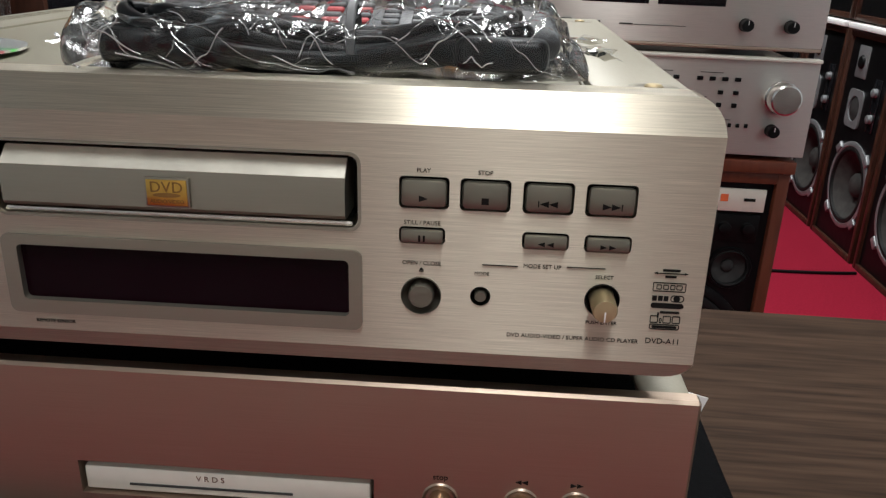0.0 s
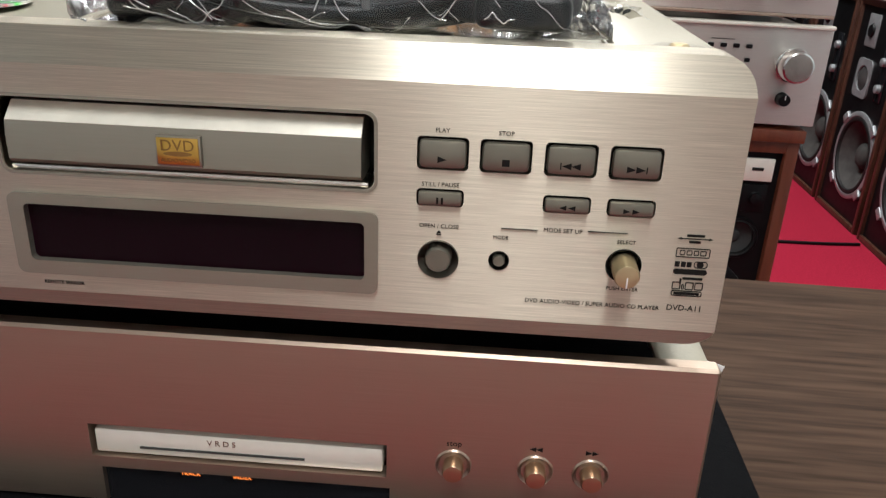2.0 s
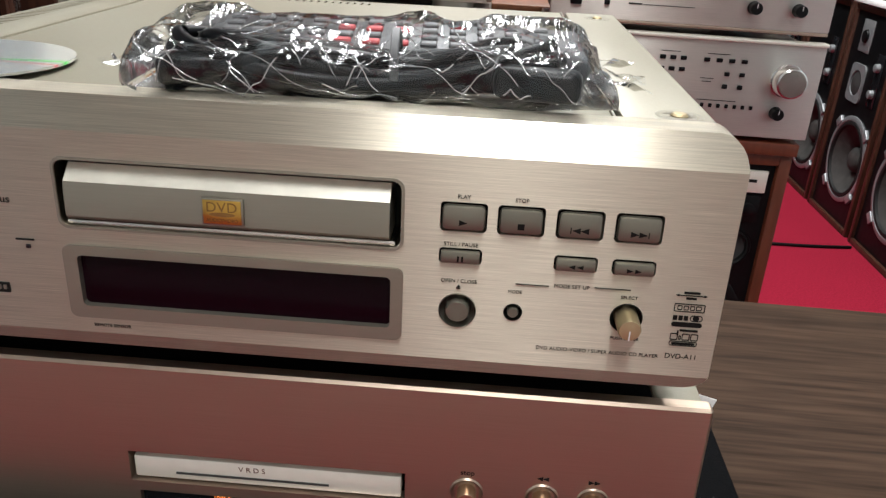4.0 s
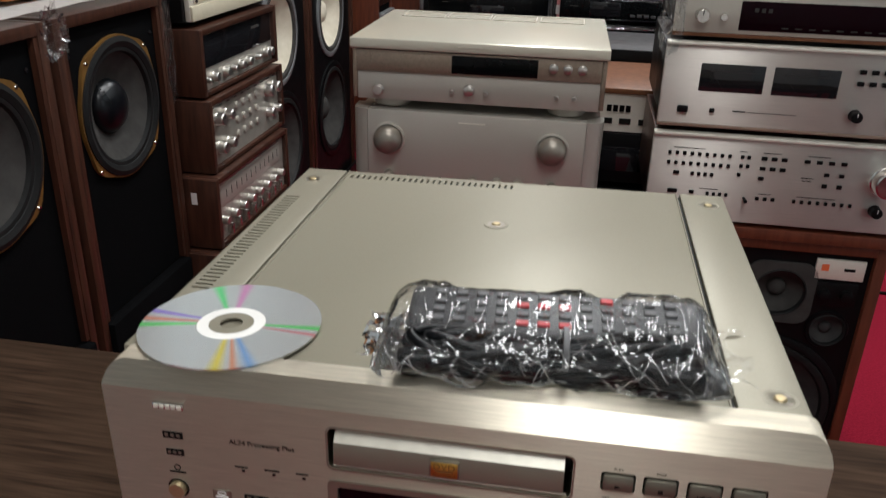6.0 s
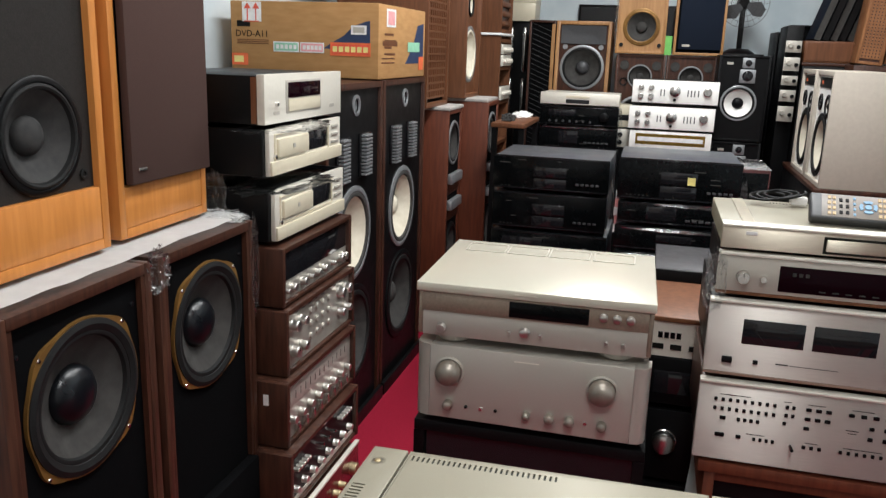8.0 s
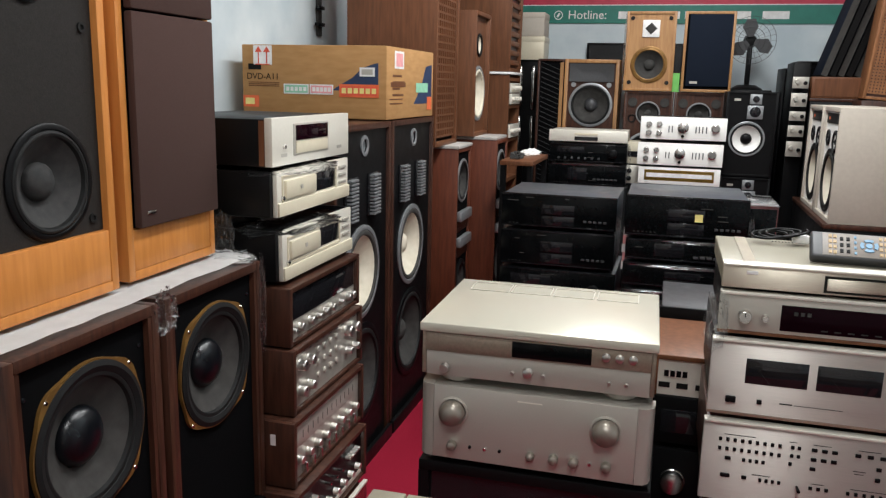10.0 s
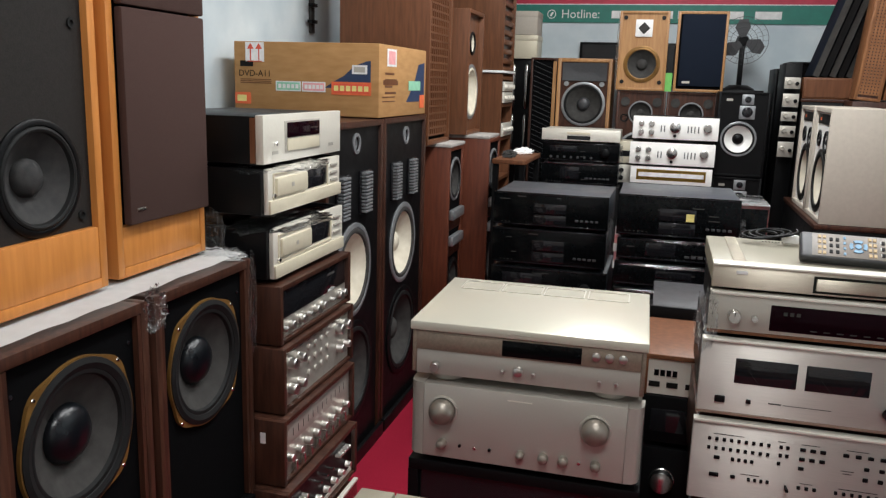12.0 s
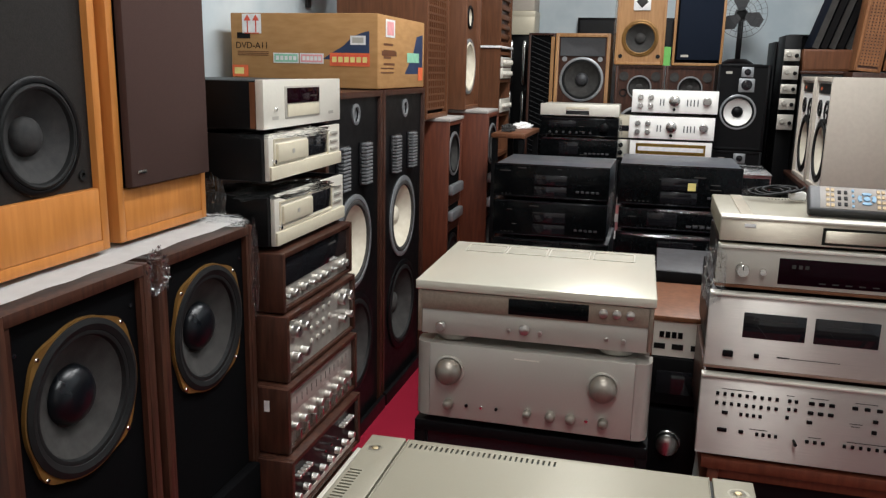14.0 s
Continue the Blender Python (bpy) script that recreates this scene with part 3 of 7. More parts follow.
    part("round_button", lathe([(0, -0.0015), (0.0046, -0.0015), (0.0052, -0.0005), (0.0052, 0.006)], 32), button_metal, t, at=(ox, 0, oz))
    part("well_ring", lathe([(orr, 0.0005), (orr * 0.97, -0.0006), (orr * 0.93, 0.002), (0.0053, 0.0055)], 40), olive_metal, fp, at=(ox, 0, oz))
    part("round_button", lathe([(0, -0.001), (0.0021, -0.001), (0.0025, 0), (0.0025, 0.006)], 24), button_metal, t, at=(mx, 0, mz))
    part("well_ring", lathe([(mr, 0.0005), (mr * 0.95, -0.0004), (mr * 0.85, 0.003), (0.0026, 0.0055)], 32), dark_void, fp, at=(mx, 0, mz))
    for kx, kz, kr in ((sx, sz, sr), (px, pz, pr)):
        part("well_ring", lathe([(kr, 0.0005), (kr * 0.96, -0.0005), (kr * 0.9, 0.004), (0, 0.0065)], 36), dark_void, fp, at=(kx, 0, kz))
    part("select_knob", lathe([(0, -0.0115), (0.0044, -0.0112), (0.0049, -0.0102), (0.0050, 0.006)], 32), gold, t, "brass select knob", at=(sx, 0, sz))
    part("pointer", box(-0.00025, 0.00025, -0.0118, -0.0112, -0.0042, 0), white_ink, fp, at=(sx, 0, sz))
    part("power_button", lathe([(0, -0.004), (0.0052, -0.0037), (0.0058, -0.0025), (0.006, 0.006)], 32), gold, t, "brass power button", at=(px, 0, pz))
    # lettering
    ink, L = black_ink, -0.0002
    for words, x, z, s in (("PLAY", 0.1052, 0.0968, 0.0024), ("STOP", 0.1287, 0.0968, 0.0024), ("STILL / PAUSE", 0.1050, 0.0758, 0.0024), ("OPEN / CLOSE", 0.1050, 0.0590, 0.0024), ("MODE", 0.1290, 0.0558, 0.0021), ("MODE SET UP", 0.1525, 0.0600, 0.0024), ("SELECT", 0.1770, 0.0568, 0.0022), ("PUSH ENTER", 0.1775, 0.0372, 0.0022), ("DVD AUDIO-VIDEO / SUPER AUDIO CD PLAYER", 0.1665, 0.0298, 0.00248), ("DVD-A11", 0.2025, 0.0305, 0.0034), ("REMOTE SENSOR", -0.049, 0.0245, 0.0022)):
        lettering(words, s, ink, fp, (x, L, z))
    part("symbol", outline([(0.1041, 0.0562), (0.1059, 0.0562), (0.1050, 0.0573)], L - 0.0002, 0.0002), ink, fp)
    bar(0.1050, 0.0557, 0.0018, 0.0003, ink, fp, L)
    bar(0.1360, 0.0597, 0.0140, 0.00018, ink, fp, L)
    bar(0.1695, 0.0605, 0.0150, 0.00018, ink, fp, L)
    # maker's and format marks as plain shapes
    mxx = 0.2025
    bar(mxx, 0.0612, 0.0066, 0.0008, ink, fp, L), bar(mxx, 0.0599, 0.0118, 0.00022, ink, fp, L), bar(mxx, 0.0586, 0.0042, 0.0008, ink, fp, L)
    for w in (-1, 1):
        part("symbol", outline([(mxx + w * 0.0052, 0.0594), (mxx + w * 0.0066, 0.0599), (mxx + w * 0.0052, 0.0604)], L - 0.0002, 0.0002), ink, fp)

    def frame_mark(x0, x1, z0, z1, r=0.0005, w=0.00028):
        part("print", ring_plate(rounded(x0, x1, z0, z1, r), rounded(x0 + w, x1 - w, z0 + w, z1 - w, max(0.0001, r - w)), L - 0.0002, 0.0003), ink, fp)

    frame_mark(mxx - 0.0064, mxx + 0.0064, 0.0522, 0.0560)
    for x0, x1 in ((-0.0050, -0.0030), (-0.0024, -0.0003), (0.0003, 0.0022), (0.0027, 0.0050)):
        frame_mark(mxx + x0, mxx + x1, 0.0531, 0.0551, 0.0004, 0.00025)
    for x0 in (-0.0053, -0.0030, -0.0008):
        bar(mxx + x0, 0.0493, 0.0017, 0.0020, ink, fp, L)
    part("print", lathe([(0.0013, 0), (0.0013, -0.0004), (0, -0.0004)], 20), ink, fp, at=(mxx + 0.0034, L + 0.0002, 0.0493))
    frame_mark(mxx + 0.0010, mxx + 0.0062, 0.0479, 0.0507, 0.0012)
    part("print", outline(rounded(mxx - 0.0064, mxx + 0.0064, 0.0451, 0.0472, 0.001), L - 0.0002, 0.0002), ink, fp)
    bar(mxx + 0.0013, 0.0434, 0.0075, 0.0008, ink, fp, L)
    for x0, x1, z1 in ((-0.0060, -0.0028, 0.0418), (-0.0024, -0.0014, 0.0408), (-0.0010, 0.0022, 0.0418), (0.0026, 0.0058, 0.0418)):
        frame_mark(mxx + x0, mxx + x1, 0.0386, z1, 0.0005, 0.0003)
    bar(mxx - 0.0031, 0.0421, 0.0006, 0.0022, ink, fp, L)
    frame_mark(mxx - 0.0060, mxx + 0.0058, 0.0358, 0.0381, 0.0008)
    bar(mxx - 0.0001, 0.03695, 0.0096, 0.0009, ink, fp, L)
    badge = part("maker_badge", box(-0.0100, 0.0100, -0.0016, 0.001, -0.0021, 0.0021, 0.0004), chrome, t, "raised metal maker's badge", at=(-0.1660, 0, 0.1040))
    for i in range(5):
        part("raised_mark", box(-0.0014, 0.0014, -0.0024, -0.0014, -0.0015, 0.0015, 0.0003), silver_light, badge, at=(-0.0076 + i * 0.0038, 0, 0))
    lettering("AL24 Processing Plus", 0.0050, ink, fp, (-0.1080, L, 0.0822), width=0.98)
    # format marks: framed blocks with a pale bar inside
    for x, z, w, h in ((-0.1660, 0.0820, 0.0130, 0.0048), (-0.1660, 0.0690, 0.0115, 0.0044), (-0.1145, 0.0400, 0.0160, 0.0048), (-0.0980, 0.0402, 0.0085, 0.0048)):
        bar(x, z, w, h, ink, fp, L)
        for k in range(3):
            bar(x - w * 0.30 + k * w * 0.30, z + 0.0004, w * 0.16, h * 0.42, olive_metal, fp, L - 0.0006)
    part("print", ring_plate(rounded(-0.0022, 0.0022, -0.0022, 0.0022, 0.0021), rounded(-0.0017, 0.0017, -0.0017, 0.0017, 0.0016), L - 0.0002, 0.0003), ink, fp, at=(-0.1660, 0, 0.0570))
    for x, z, w, h in ((-0.1660, 0.0535, 0.0110, 0.0008), (-0.1670, 0.0265, 0.0045, 0.0009), (-0.1225, 0.0638, 0.0085, 0.0007), (-0.1025, 0.0640, 0.0095, 0.0007), (-0.0830, 0.0642, 0.0080, 0.0007)):
        bar(x, z, w, h, ink, fp, L)
    bar(-0.1375, 0.0400, 0.0125, 0.0066, olive_metal, fp, L)
    bar(-0.1375, 0.0384, 0.0085, 0.0010, white_ink, fp, L - 0.0006)
    part("print", ring_plate(rounded(-0.0030, 0.0030, -0.0015, 0.0015, 0.0014), rounded(-0.0024, 0.0024, -0.0009, 0.0009, 0.0008), L - 0.0008, 0.0002), white_ink, fp, at=(-0.1375, 0, 0.0412))
    for x in (-0.1225, -0.1025, -0.0830):
        part("indicator", box(-0.0011, 0.0011, -0.0005, 0.0005, -0.0009, 0.0009, 0.0003), black_gloss, fp, at=(x + 0.001, 0, 0.0610))
    # chassis and top cover with side rails
    TOP = 0.1235
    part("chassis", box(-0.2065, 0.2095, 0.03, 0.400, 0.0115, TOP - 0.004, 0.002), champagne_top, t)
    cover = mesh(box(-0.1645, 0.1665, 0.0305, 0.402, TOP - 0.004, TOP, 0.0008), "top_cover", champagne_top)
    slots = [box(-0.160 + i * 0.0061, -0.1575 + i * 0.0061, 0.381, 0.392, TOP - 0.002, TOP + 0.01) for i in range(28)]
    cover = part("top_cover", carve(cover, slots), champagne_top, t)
    # dark sheet under the slots paints the shade of the hollow case
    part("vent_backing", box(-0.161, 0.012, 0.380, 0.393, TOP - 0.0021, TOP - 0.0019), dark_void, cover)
    for s0, s1 in ((-0.2105, -0.1685), (0.1705, 0.2115)):
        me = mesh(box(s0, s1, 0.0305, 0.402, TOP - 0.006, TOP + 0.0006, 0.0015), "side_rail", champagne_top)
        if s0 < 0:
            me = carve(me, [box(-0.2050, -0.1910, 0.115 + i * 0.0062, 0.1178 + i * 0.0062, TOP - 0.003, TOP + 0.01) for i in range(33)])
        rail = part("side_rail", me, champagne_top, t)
        if s0 < 0:
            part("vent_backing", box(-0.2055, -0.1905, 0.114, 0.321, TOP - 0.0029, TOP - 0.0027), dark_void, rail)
    for x in (-0.1665, 0.1685):
        part("groove", box(x - 0.002, x + 0.002, 0.031, 0.401, TOP - 0.005, TOP - 0.0035), dark_void, cover)
        part("ridge", box(x - 0.0022 if x > 0 else x + 0.0010, x - 0.0010 if x > 0 else x + 0.0022, 0.0315, 0.4005, TOP - 0.003, TOP + 0.0012, 0.0004), champagne_top, cover)
    for x, y in ((-0.1955, 0.369), (0.1945, 0.373), (0.002, 0.285), (0.1965, 0.048), (-0.1945, 0.048)):
        dish = part("screw_dish", lathe([(0.0112, 0.0006), (0.0106, -0.0003), (0.0096, -0.0004), (0.0070, 0.0001), (0.0001, 0.0001)], 32), champagne_top, t, at=(x, y, TOP + 0.0004), turn=(-90, 0, 0))
        part("screw_well", lathe([(0.0078, -0.0002), (0.0001, -0.0002)], 24), satin_knob, dish)
        part("screw", lathe([(0, -0.0016), (0.0030, -0.0014), (0.0040, -0.0006), (0.0040, 0.0003)], 20), gold, dish)
    for x in (-0.16, 0.17):
        for y in (0.07, 0.35):
            foot(x, y, -0.0033, 0.03, 0.0149, black_satin, t)


hero_player()


def lower_player():
    base = 0.6083
    t = thing("cd_player", pose(0.0140, 0.010, base, 0, -0.7, 0), "rose-tinted brushed metal CD player under a second player", "CD player")
    W, H = 0.430, 0.0945
    me = mesh(box(-W / 2, W / 2, 0, 0.009, 0.0, H, 0.0014, 1), "front_panel", copper_face, False)
    me = carve(me, [box(-0.066, 0.0735, -0.02, 0.022, 0.0265, 0.0445), box(-0.062, 0.075, -0.02, 0.006, -0.004, 0.0205)] + [])
    fp = part("front_panel", me, copper_face, t)
    part("chassis", box(-W / 2 + 0.004, W / 2 - 0.026, 0.0225, 0.30, 0.008, H - 0.003, 0.002), black_cloth, t)
    part("top_plate", box(-W / 2 + 0.004, W / 2 - 0.026, 0.0095, 0.0222, H - 0.008, H - 0.003), black_cloth, t)
    part("end_cap", box(W / 2 - 0.0255, W / 2 - 0.002, 0.0095, 0.30, 0.004, H - 0.003, 0.002), champagne_top, t)
    part("slot_lining", box(-0.0665, 0.074, 0.0205, 0.0215, 0.026, 0.045), dark_void, fp)
    tray = part("disc_tray", box(-0.0645, 0.0715, 0.002, 0.02, 0.0275, 0.0405, 0.0012), silver_light, t, "pale silver tray front")
    lettering("V R D S", 0.0042, walnut_brown, tray, (-0.004, 0.0018, 0.0368))
    bar(-0.004, 0.0318, 0.078, 0.0010, cone_grey, tray, 0.0018)
    part("slot_edge", box(-0.0655, 0.073, 0.003, 0.021, 0.0432, 0.0446), silver_light, fp)
    disp = part("display_window", box(-0.0618, 0.0748, 0.003, 0.005, -0.0008, 0.0203), black_gloss, t, "black display with amber words")
    lettering("TRACK", 0.0030, amber_glow, disp, (-0.0205, 0.0027, 0.0178))
    lettering("INDEX", 0.0030, amber_glow, disp, (0.0045, 0.0027, 0.0178))
    for x, s in ((0.1040, "stop"), (0.1410, ""), (0.1658, "")):
        k = part("round_button", lathe([(0, -0.0075), (0.0042, -0.0072), (0.0049, -0.0060), (0.0049, 0.001)], 28), copper_knob, t, at=(x, 0, 0.0365))
        part("collar", lathe([(0.0052, 0.001), (0.0066, -0.0002), (0.0078, -0.0010), (0.0084, 0)], 28), copper_face, k)
        if s:
            lettering(s, 0.0040, ink_dark, fp, (x, -0.0003, 0.0482))
        else:
            for o in (-0.0017, 0.0012):
                w = -1 if x < 0.15 else 1
                part("symbol", outline([(x + o - w * 0.0014, 0.0471), (x + o + w * 0.0014, 0.0482), (x + o - w * 0.0014, 0.0493)], -0.0004, 0.0002), ink_dark, fp)
    bar(-0.155, 0.060, 0.030, 0.0065, silver_light, fp, -0.0006, "maker_mark")
    part("tag", box(-0.001, 0.012, 0.05, 0.0505, 0.055, 0.075, 0), white_ink, t, "torn white paper tag", at=(W / 2 - 0.006, 0, -0.002), turn=(0, 20, 12))
    part("tag", box(-0.003, 0.003, 0.05, 0.0505, 0.030, 0.056, 0), white_ink, t, at=(W / 2 - 0.004, 0, -0.002), turn=(0, 6, 0))
    for x in (-0.17, 0.17):
        for y in (0.05, 0.25):
            foot(x, y, -0.0045 if x < 0 else -0.0005, 0.022, 0.014, black_satin, t)


ink_dark = black_ink
lower_player()


# ---- on the player: disc and bagged remote ----
def disc():
    t = thing("optical_disc", pose(-0.151, 0.066, 0.8292, -1.5, -0.7, 0), "loose silver optical disc with rainbow sheen on the player", "disc")
    flat = (-90, 0, 0)
    part("data_area", lathe([(0.0600, 0), (0.0600, -0.0012), (0.0228, -0.0012), (0.0228, 0)], 96), disc_silver, t, turn=flat)
    part("hub_ring", lathe([(0.0226, 0), (0.0226, -0.0011), (0.0150, -0.0011), (0.0150, 0)], 48), white_face, t, turn=flat)
    part("inner_hub", lathe([(0.0148, 0), (0.0148, -0.0010), (0.0075, -0.0010), (0.0075, 0)], 48), champagne_top, t, turn=flat)


disc()


def tube(points, r, material, parent, name="cable", seg=8):
    cu = bpy.data.curves.new("cable", "CURVE")
    cu.dimensions, cu.bevel_depth, cu.bevel_resolution, cu.resolution_u = "3D", r, 2, 6
    sp = cu.splines.new("NURBS")
    sp.points.add(len(points) - 1)
    for p, c in zip(sp.points, points):
        p.co = (*c, 1)
    sp.use_endpoint_u, sp.order_u = True, 4
    ob = bpy.data.objects.new("tmp", cu)
    scene.collection.objects.link(ob)
    me = bpy.data.meshes.new_from_object(ob.evaluated_get(bpy.context.evaluated_depsgraph_get()))
    bpy.data.objects.remove(ob)
    bpy.data.curves.remove(cu)
    me.materials.clear()
    me.materials.append(material)
    return part(name, me, material, parent)


def remote_parts(t, L, W, H, at, turn, keys):
    r = part("remote", box(-L / 2, L / 2, -W / 2, W / 2, 0, H, 0.006, 3), remote_grey, t, at=at, turn=turn)
    for x, y, w, d, m in keys:
        part("key", cached(("key", round(w, 4), round(d, 4)), lambda: box(-w / 2, w / 2, -d / 2, d / 2, 0, 0.0022, 0.0007, 1), m), m, r, at=(x, y, H - 0.0004))
    return r


def bagged_remote():
    t = thing("bagged_remote", pose(0.058, 0.066, 0.8303, 0, -0.7, 3), "remote and black cables in a crinkled clear plastic bag", "remote control")
    rng = random.Random(4)
    keys = []
    for i in range(12):
        for j in range(4):
            m = key_red if (i in (4, 5, 6) and j % 2 == 0) or (i == 8 and j == 3) else key_grey
            keys.append((-0.075 + i * 0.0135, -0.014 + j * 0.0092, 0.008, 0.005, m))
    remote_parts(t, 0.192, 0.046, 0.014, (0.006, 0.024, 0.008), (10, 0, 0), keys)

    def pinch(x):
        return 1 - 0.38 * math.exp(-((x - 0.012) / 0.022) ** 2)

    # cable hanks: long loops pinched by a tie in the middle
    for n in range(9):
        pts = []
        ph, ry, rz = rng.uniform(0, 6), rng.uniform(0.008, 0.021), rng.uniform(0.003, 0.010)
        cz = rng.uniform(0.010, 0.017)
        for i in range(34):
            a = i / 33 * 2 * math.pi * 1.5
            x = (0.084 - 0.004 * (n % 4)) * math.cos(a) + rng.uniform(-0.003, 0.003)
            k = pinch(x)
            pts.append((x, -0.016 + ry * math.sin(a + 0.2 * ph) * k + rng.uniform(-0.0015, 0.0015), cz * k + rz * math.sin(2 * a + ph) * k + 0.002))
        tube(pts, 0.0034, cable_black, t)
    for x, turn in ((-0.070, 12), (0.074, -10)):
        plug = part("plug", box(-0.019, 0.019, -0.0075, 0.0075, 0, 0.014, 0.0045, 3), cable_black, t, at=(x, -0.030, 0.0045), turn=(0, 0, turn))
        part("strain_relief", lathe([(0.0058, 0), (0.0042, 0.012), (0.0034, 0.020)], 16), cable_black, plug, at=(0.019 if x < 0 else -0.019, 0, 0.007), turn=(0, 0, -90 if x < 0 else 90))
    part("tie", lathe([(0.0135, -0.002), (0.0150, -0.0015), (0.0150, 0.0015), (0.0135, 0.002), (0.0135, -0.002)], 24), key_grey, t, at=(0.012, -0.016, 0.0155), turn=(0, 0, 90))

    # film drawn over the contents: folded into flat facets by random creases
    creases = []
    for _ in range(90):
        a = rng.uniform(0, math.pi)
        creases.append((math.cos(a), math.sin(a), rng.uniform(-0.12, 0.12), rng.uniform(-0.07, 0.09), rng.uniform(0.012, 0.045), rng.uniform(0.14, 0.42) * rng.choice((-1, 1))))

    def folded(p, q):
        h = 0.0
        for cx, cy, x0, y0, reach, k in creases:
            d = math.hypot(p - x0, q - y0)
            if d < reach:
                h += k * (reach - d) * max(0.0, 1 - abs((p - x0) * cx + (q - y0) * cy) / (0.35 * reach)) * 0.5
        return max(-0.0045, min(0.0040, h))

    bm = bmesh.new()
    NU, NV = 150, 56
    grid = []
    for i in range(NU + 1):
        u = i / NU
        x = -0.106 + 0.216 * u
        e = min(1.0, min(u / 0.07, (1 - u) / 0.10))
        e = math.sqrt(max(0.0, 1 - (1 - e) ** 2))
        row = []
        for j in range(NV):
            a = 2 * math.pi * j / NV
            cy, cz = math.cos(a), math.sin(a)
            k = 0.5 + 0.5 * pinch(x)
            wy = 0.047 if cy > 0 else 0.045 * (0.45 + 0.55 * k)
            y = wy * math.copysign(abs(cy) ** 0.7, cy) * (0.62 + 0.38 * e)
            top = (0.0265 + 0.05 * max(0.0, y)) * (1 if y > 0 else k)
            z = top * 0.5 * e + 0.001 + top * 0.5 * math.copysign(abs(cz) ** 0.6, cz) * max(e, 0.06)
            s = folded(x, y * 0.8 + z * 1.4) + 0.0030 * (0.30 - abs(noise.noise(Vector((x * 26 + y * 34, y * 60 - x * 18, z * 60))))) + 0.0016 * (0.3 - abs(noise.noise(Vector((x * 80 - y * 90, y * 54 + 7, z * 90))))) + rng.uniform(-0.00006, 0.00006)
            p = Vector((x + 0.3 * s, y, z)) + Vector((0, cy, cz)) * s * (0.3 + 0.7 * e)
            p.z = max(p.z, 0.0008)
            row.append(bm.verts.new(p))
        grid.append(row)
    for i in range(NU):
        for j in range(NV):
            k = (j + 1) % NV
            q = (grid[i][j], grid[i + 1][j], grid[i + 1][k], grid[i][k])
            s = rng.randrange(2)
            bm.faces.new((q[s], q[1 + s], q[2 + s]))
            bm.faces.new((q[s], q[2 + s], q[(3 + s) % 4]))
    # ruffled ends where the bag's mouth and seam stick out
    for x0, way, y0, y1, reach in ((-0.100, -1, -0.030, 0.020, 0.022), (0.104, 1, -0.034, 0.026, 0.026)):
        fin = []
        for i in range(9):
            u = i / 8
            line = []
            for j in range(25):
                v = j / 24
                r = reach * (0.65 + 0.5 * noise.noise(Vector((v * 5, way, 2.2))))
                z = 0.004 + 0.010 * (1 - u) + 0.010 * u * noise.noise(Vector((v * 6, u * 1.2, way * 3.0))) + 0.007 * u
                line.append(bm.verts.new((x0 + way * u * r, y0 + (y1 - y0) * v * (1 + 0.15 * u), max(0.001, z))))
            fin.append(line)
        for i in range(8):
            for j in range(24):
                bm.faces.new((fin[i][j], fin[i + 1][j], fin[i + 1][j + 1], fin[i][j + 1]))
    # glints on sharp folds, drawn as thin whitish threads over the film
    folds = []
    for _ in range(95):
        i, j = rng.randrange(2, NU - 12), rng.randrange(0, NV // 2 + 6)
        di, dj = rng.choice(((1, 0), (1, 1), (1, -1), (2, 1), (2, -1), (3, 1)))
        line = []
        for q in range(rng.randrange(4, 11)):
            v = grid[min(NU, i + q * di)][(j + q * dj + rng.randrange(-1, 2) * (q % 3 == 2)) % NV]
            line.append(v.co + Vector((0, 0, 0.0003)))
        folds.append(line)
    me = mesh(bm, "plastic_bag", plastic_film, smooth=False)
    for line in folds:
        tube(line, rng.choice((0.00016, 0.00022, 0.0003)), crease_glint, t, "fold")
    ob = part("plastic_bag", me, plastic_film, t, "crinkled clear plastic bag")
    ob.visible_shadow = False


bagged_remote()


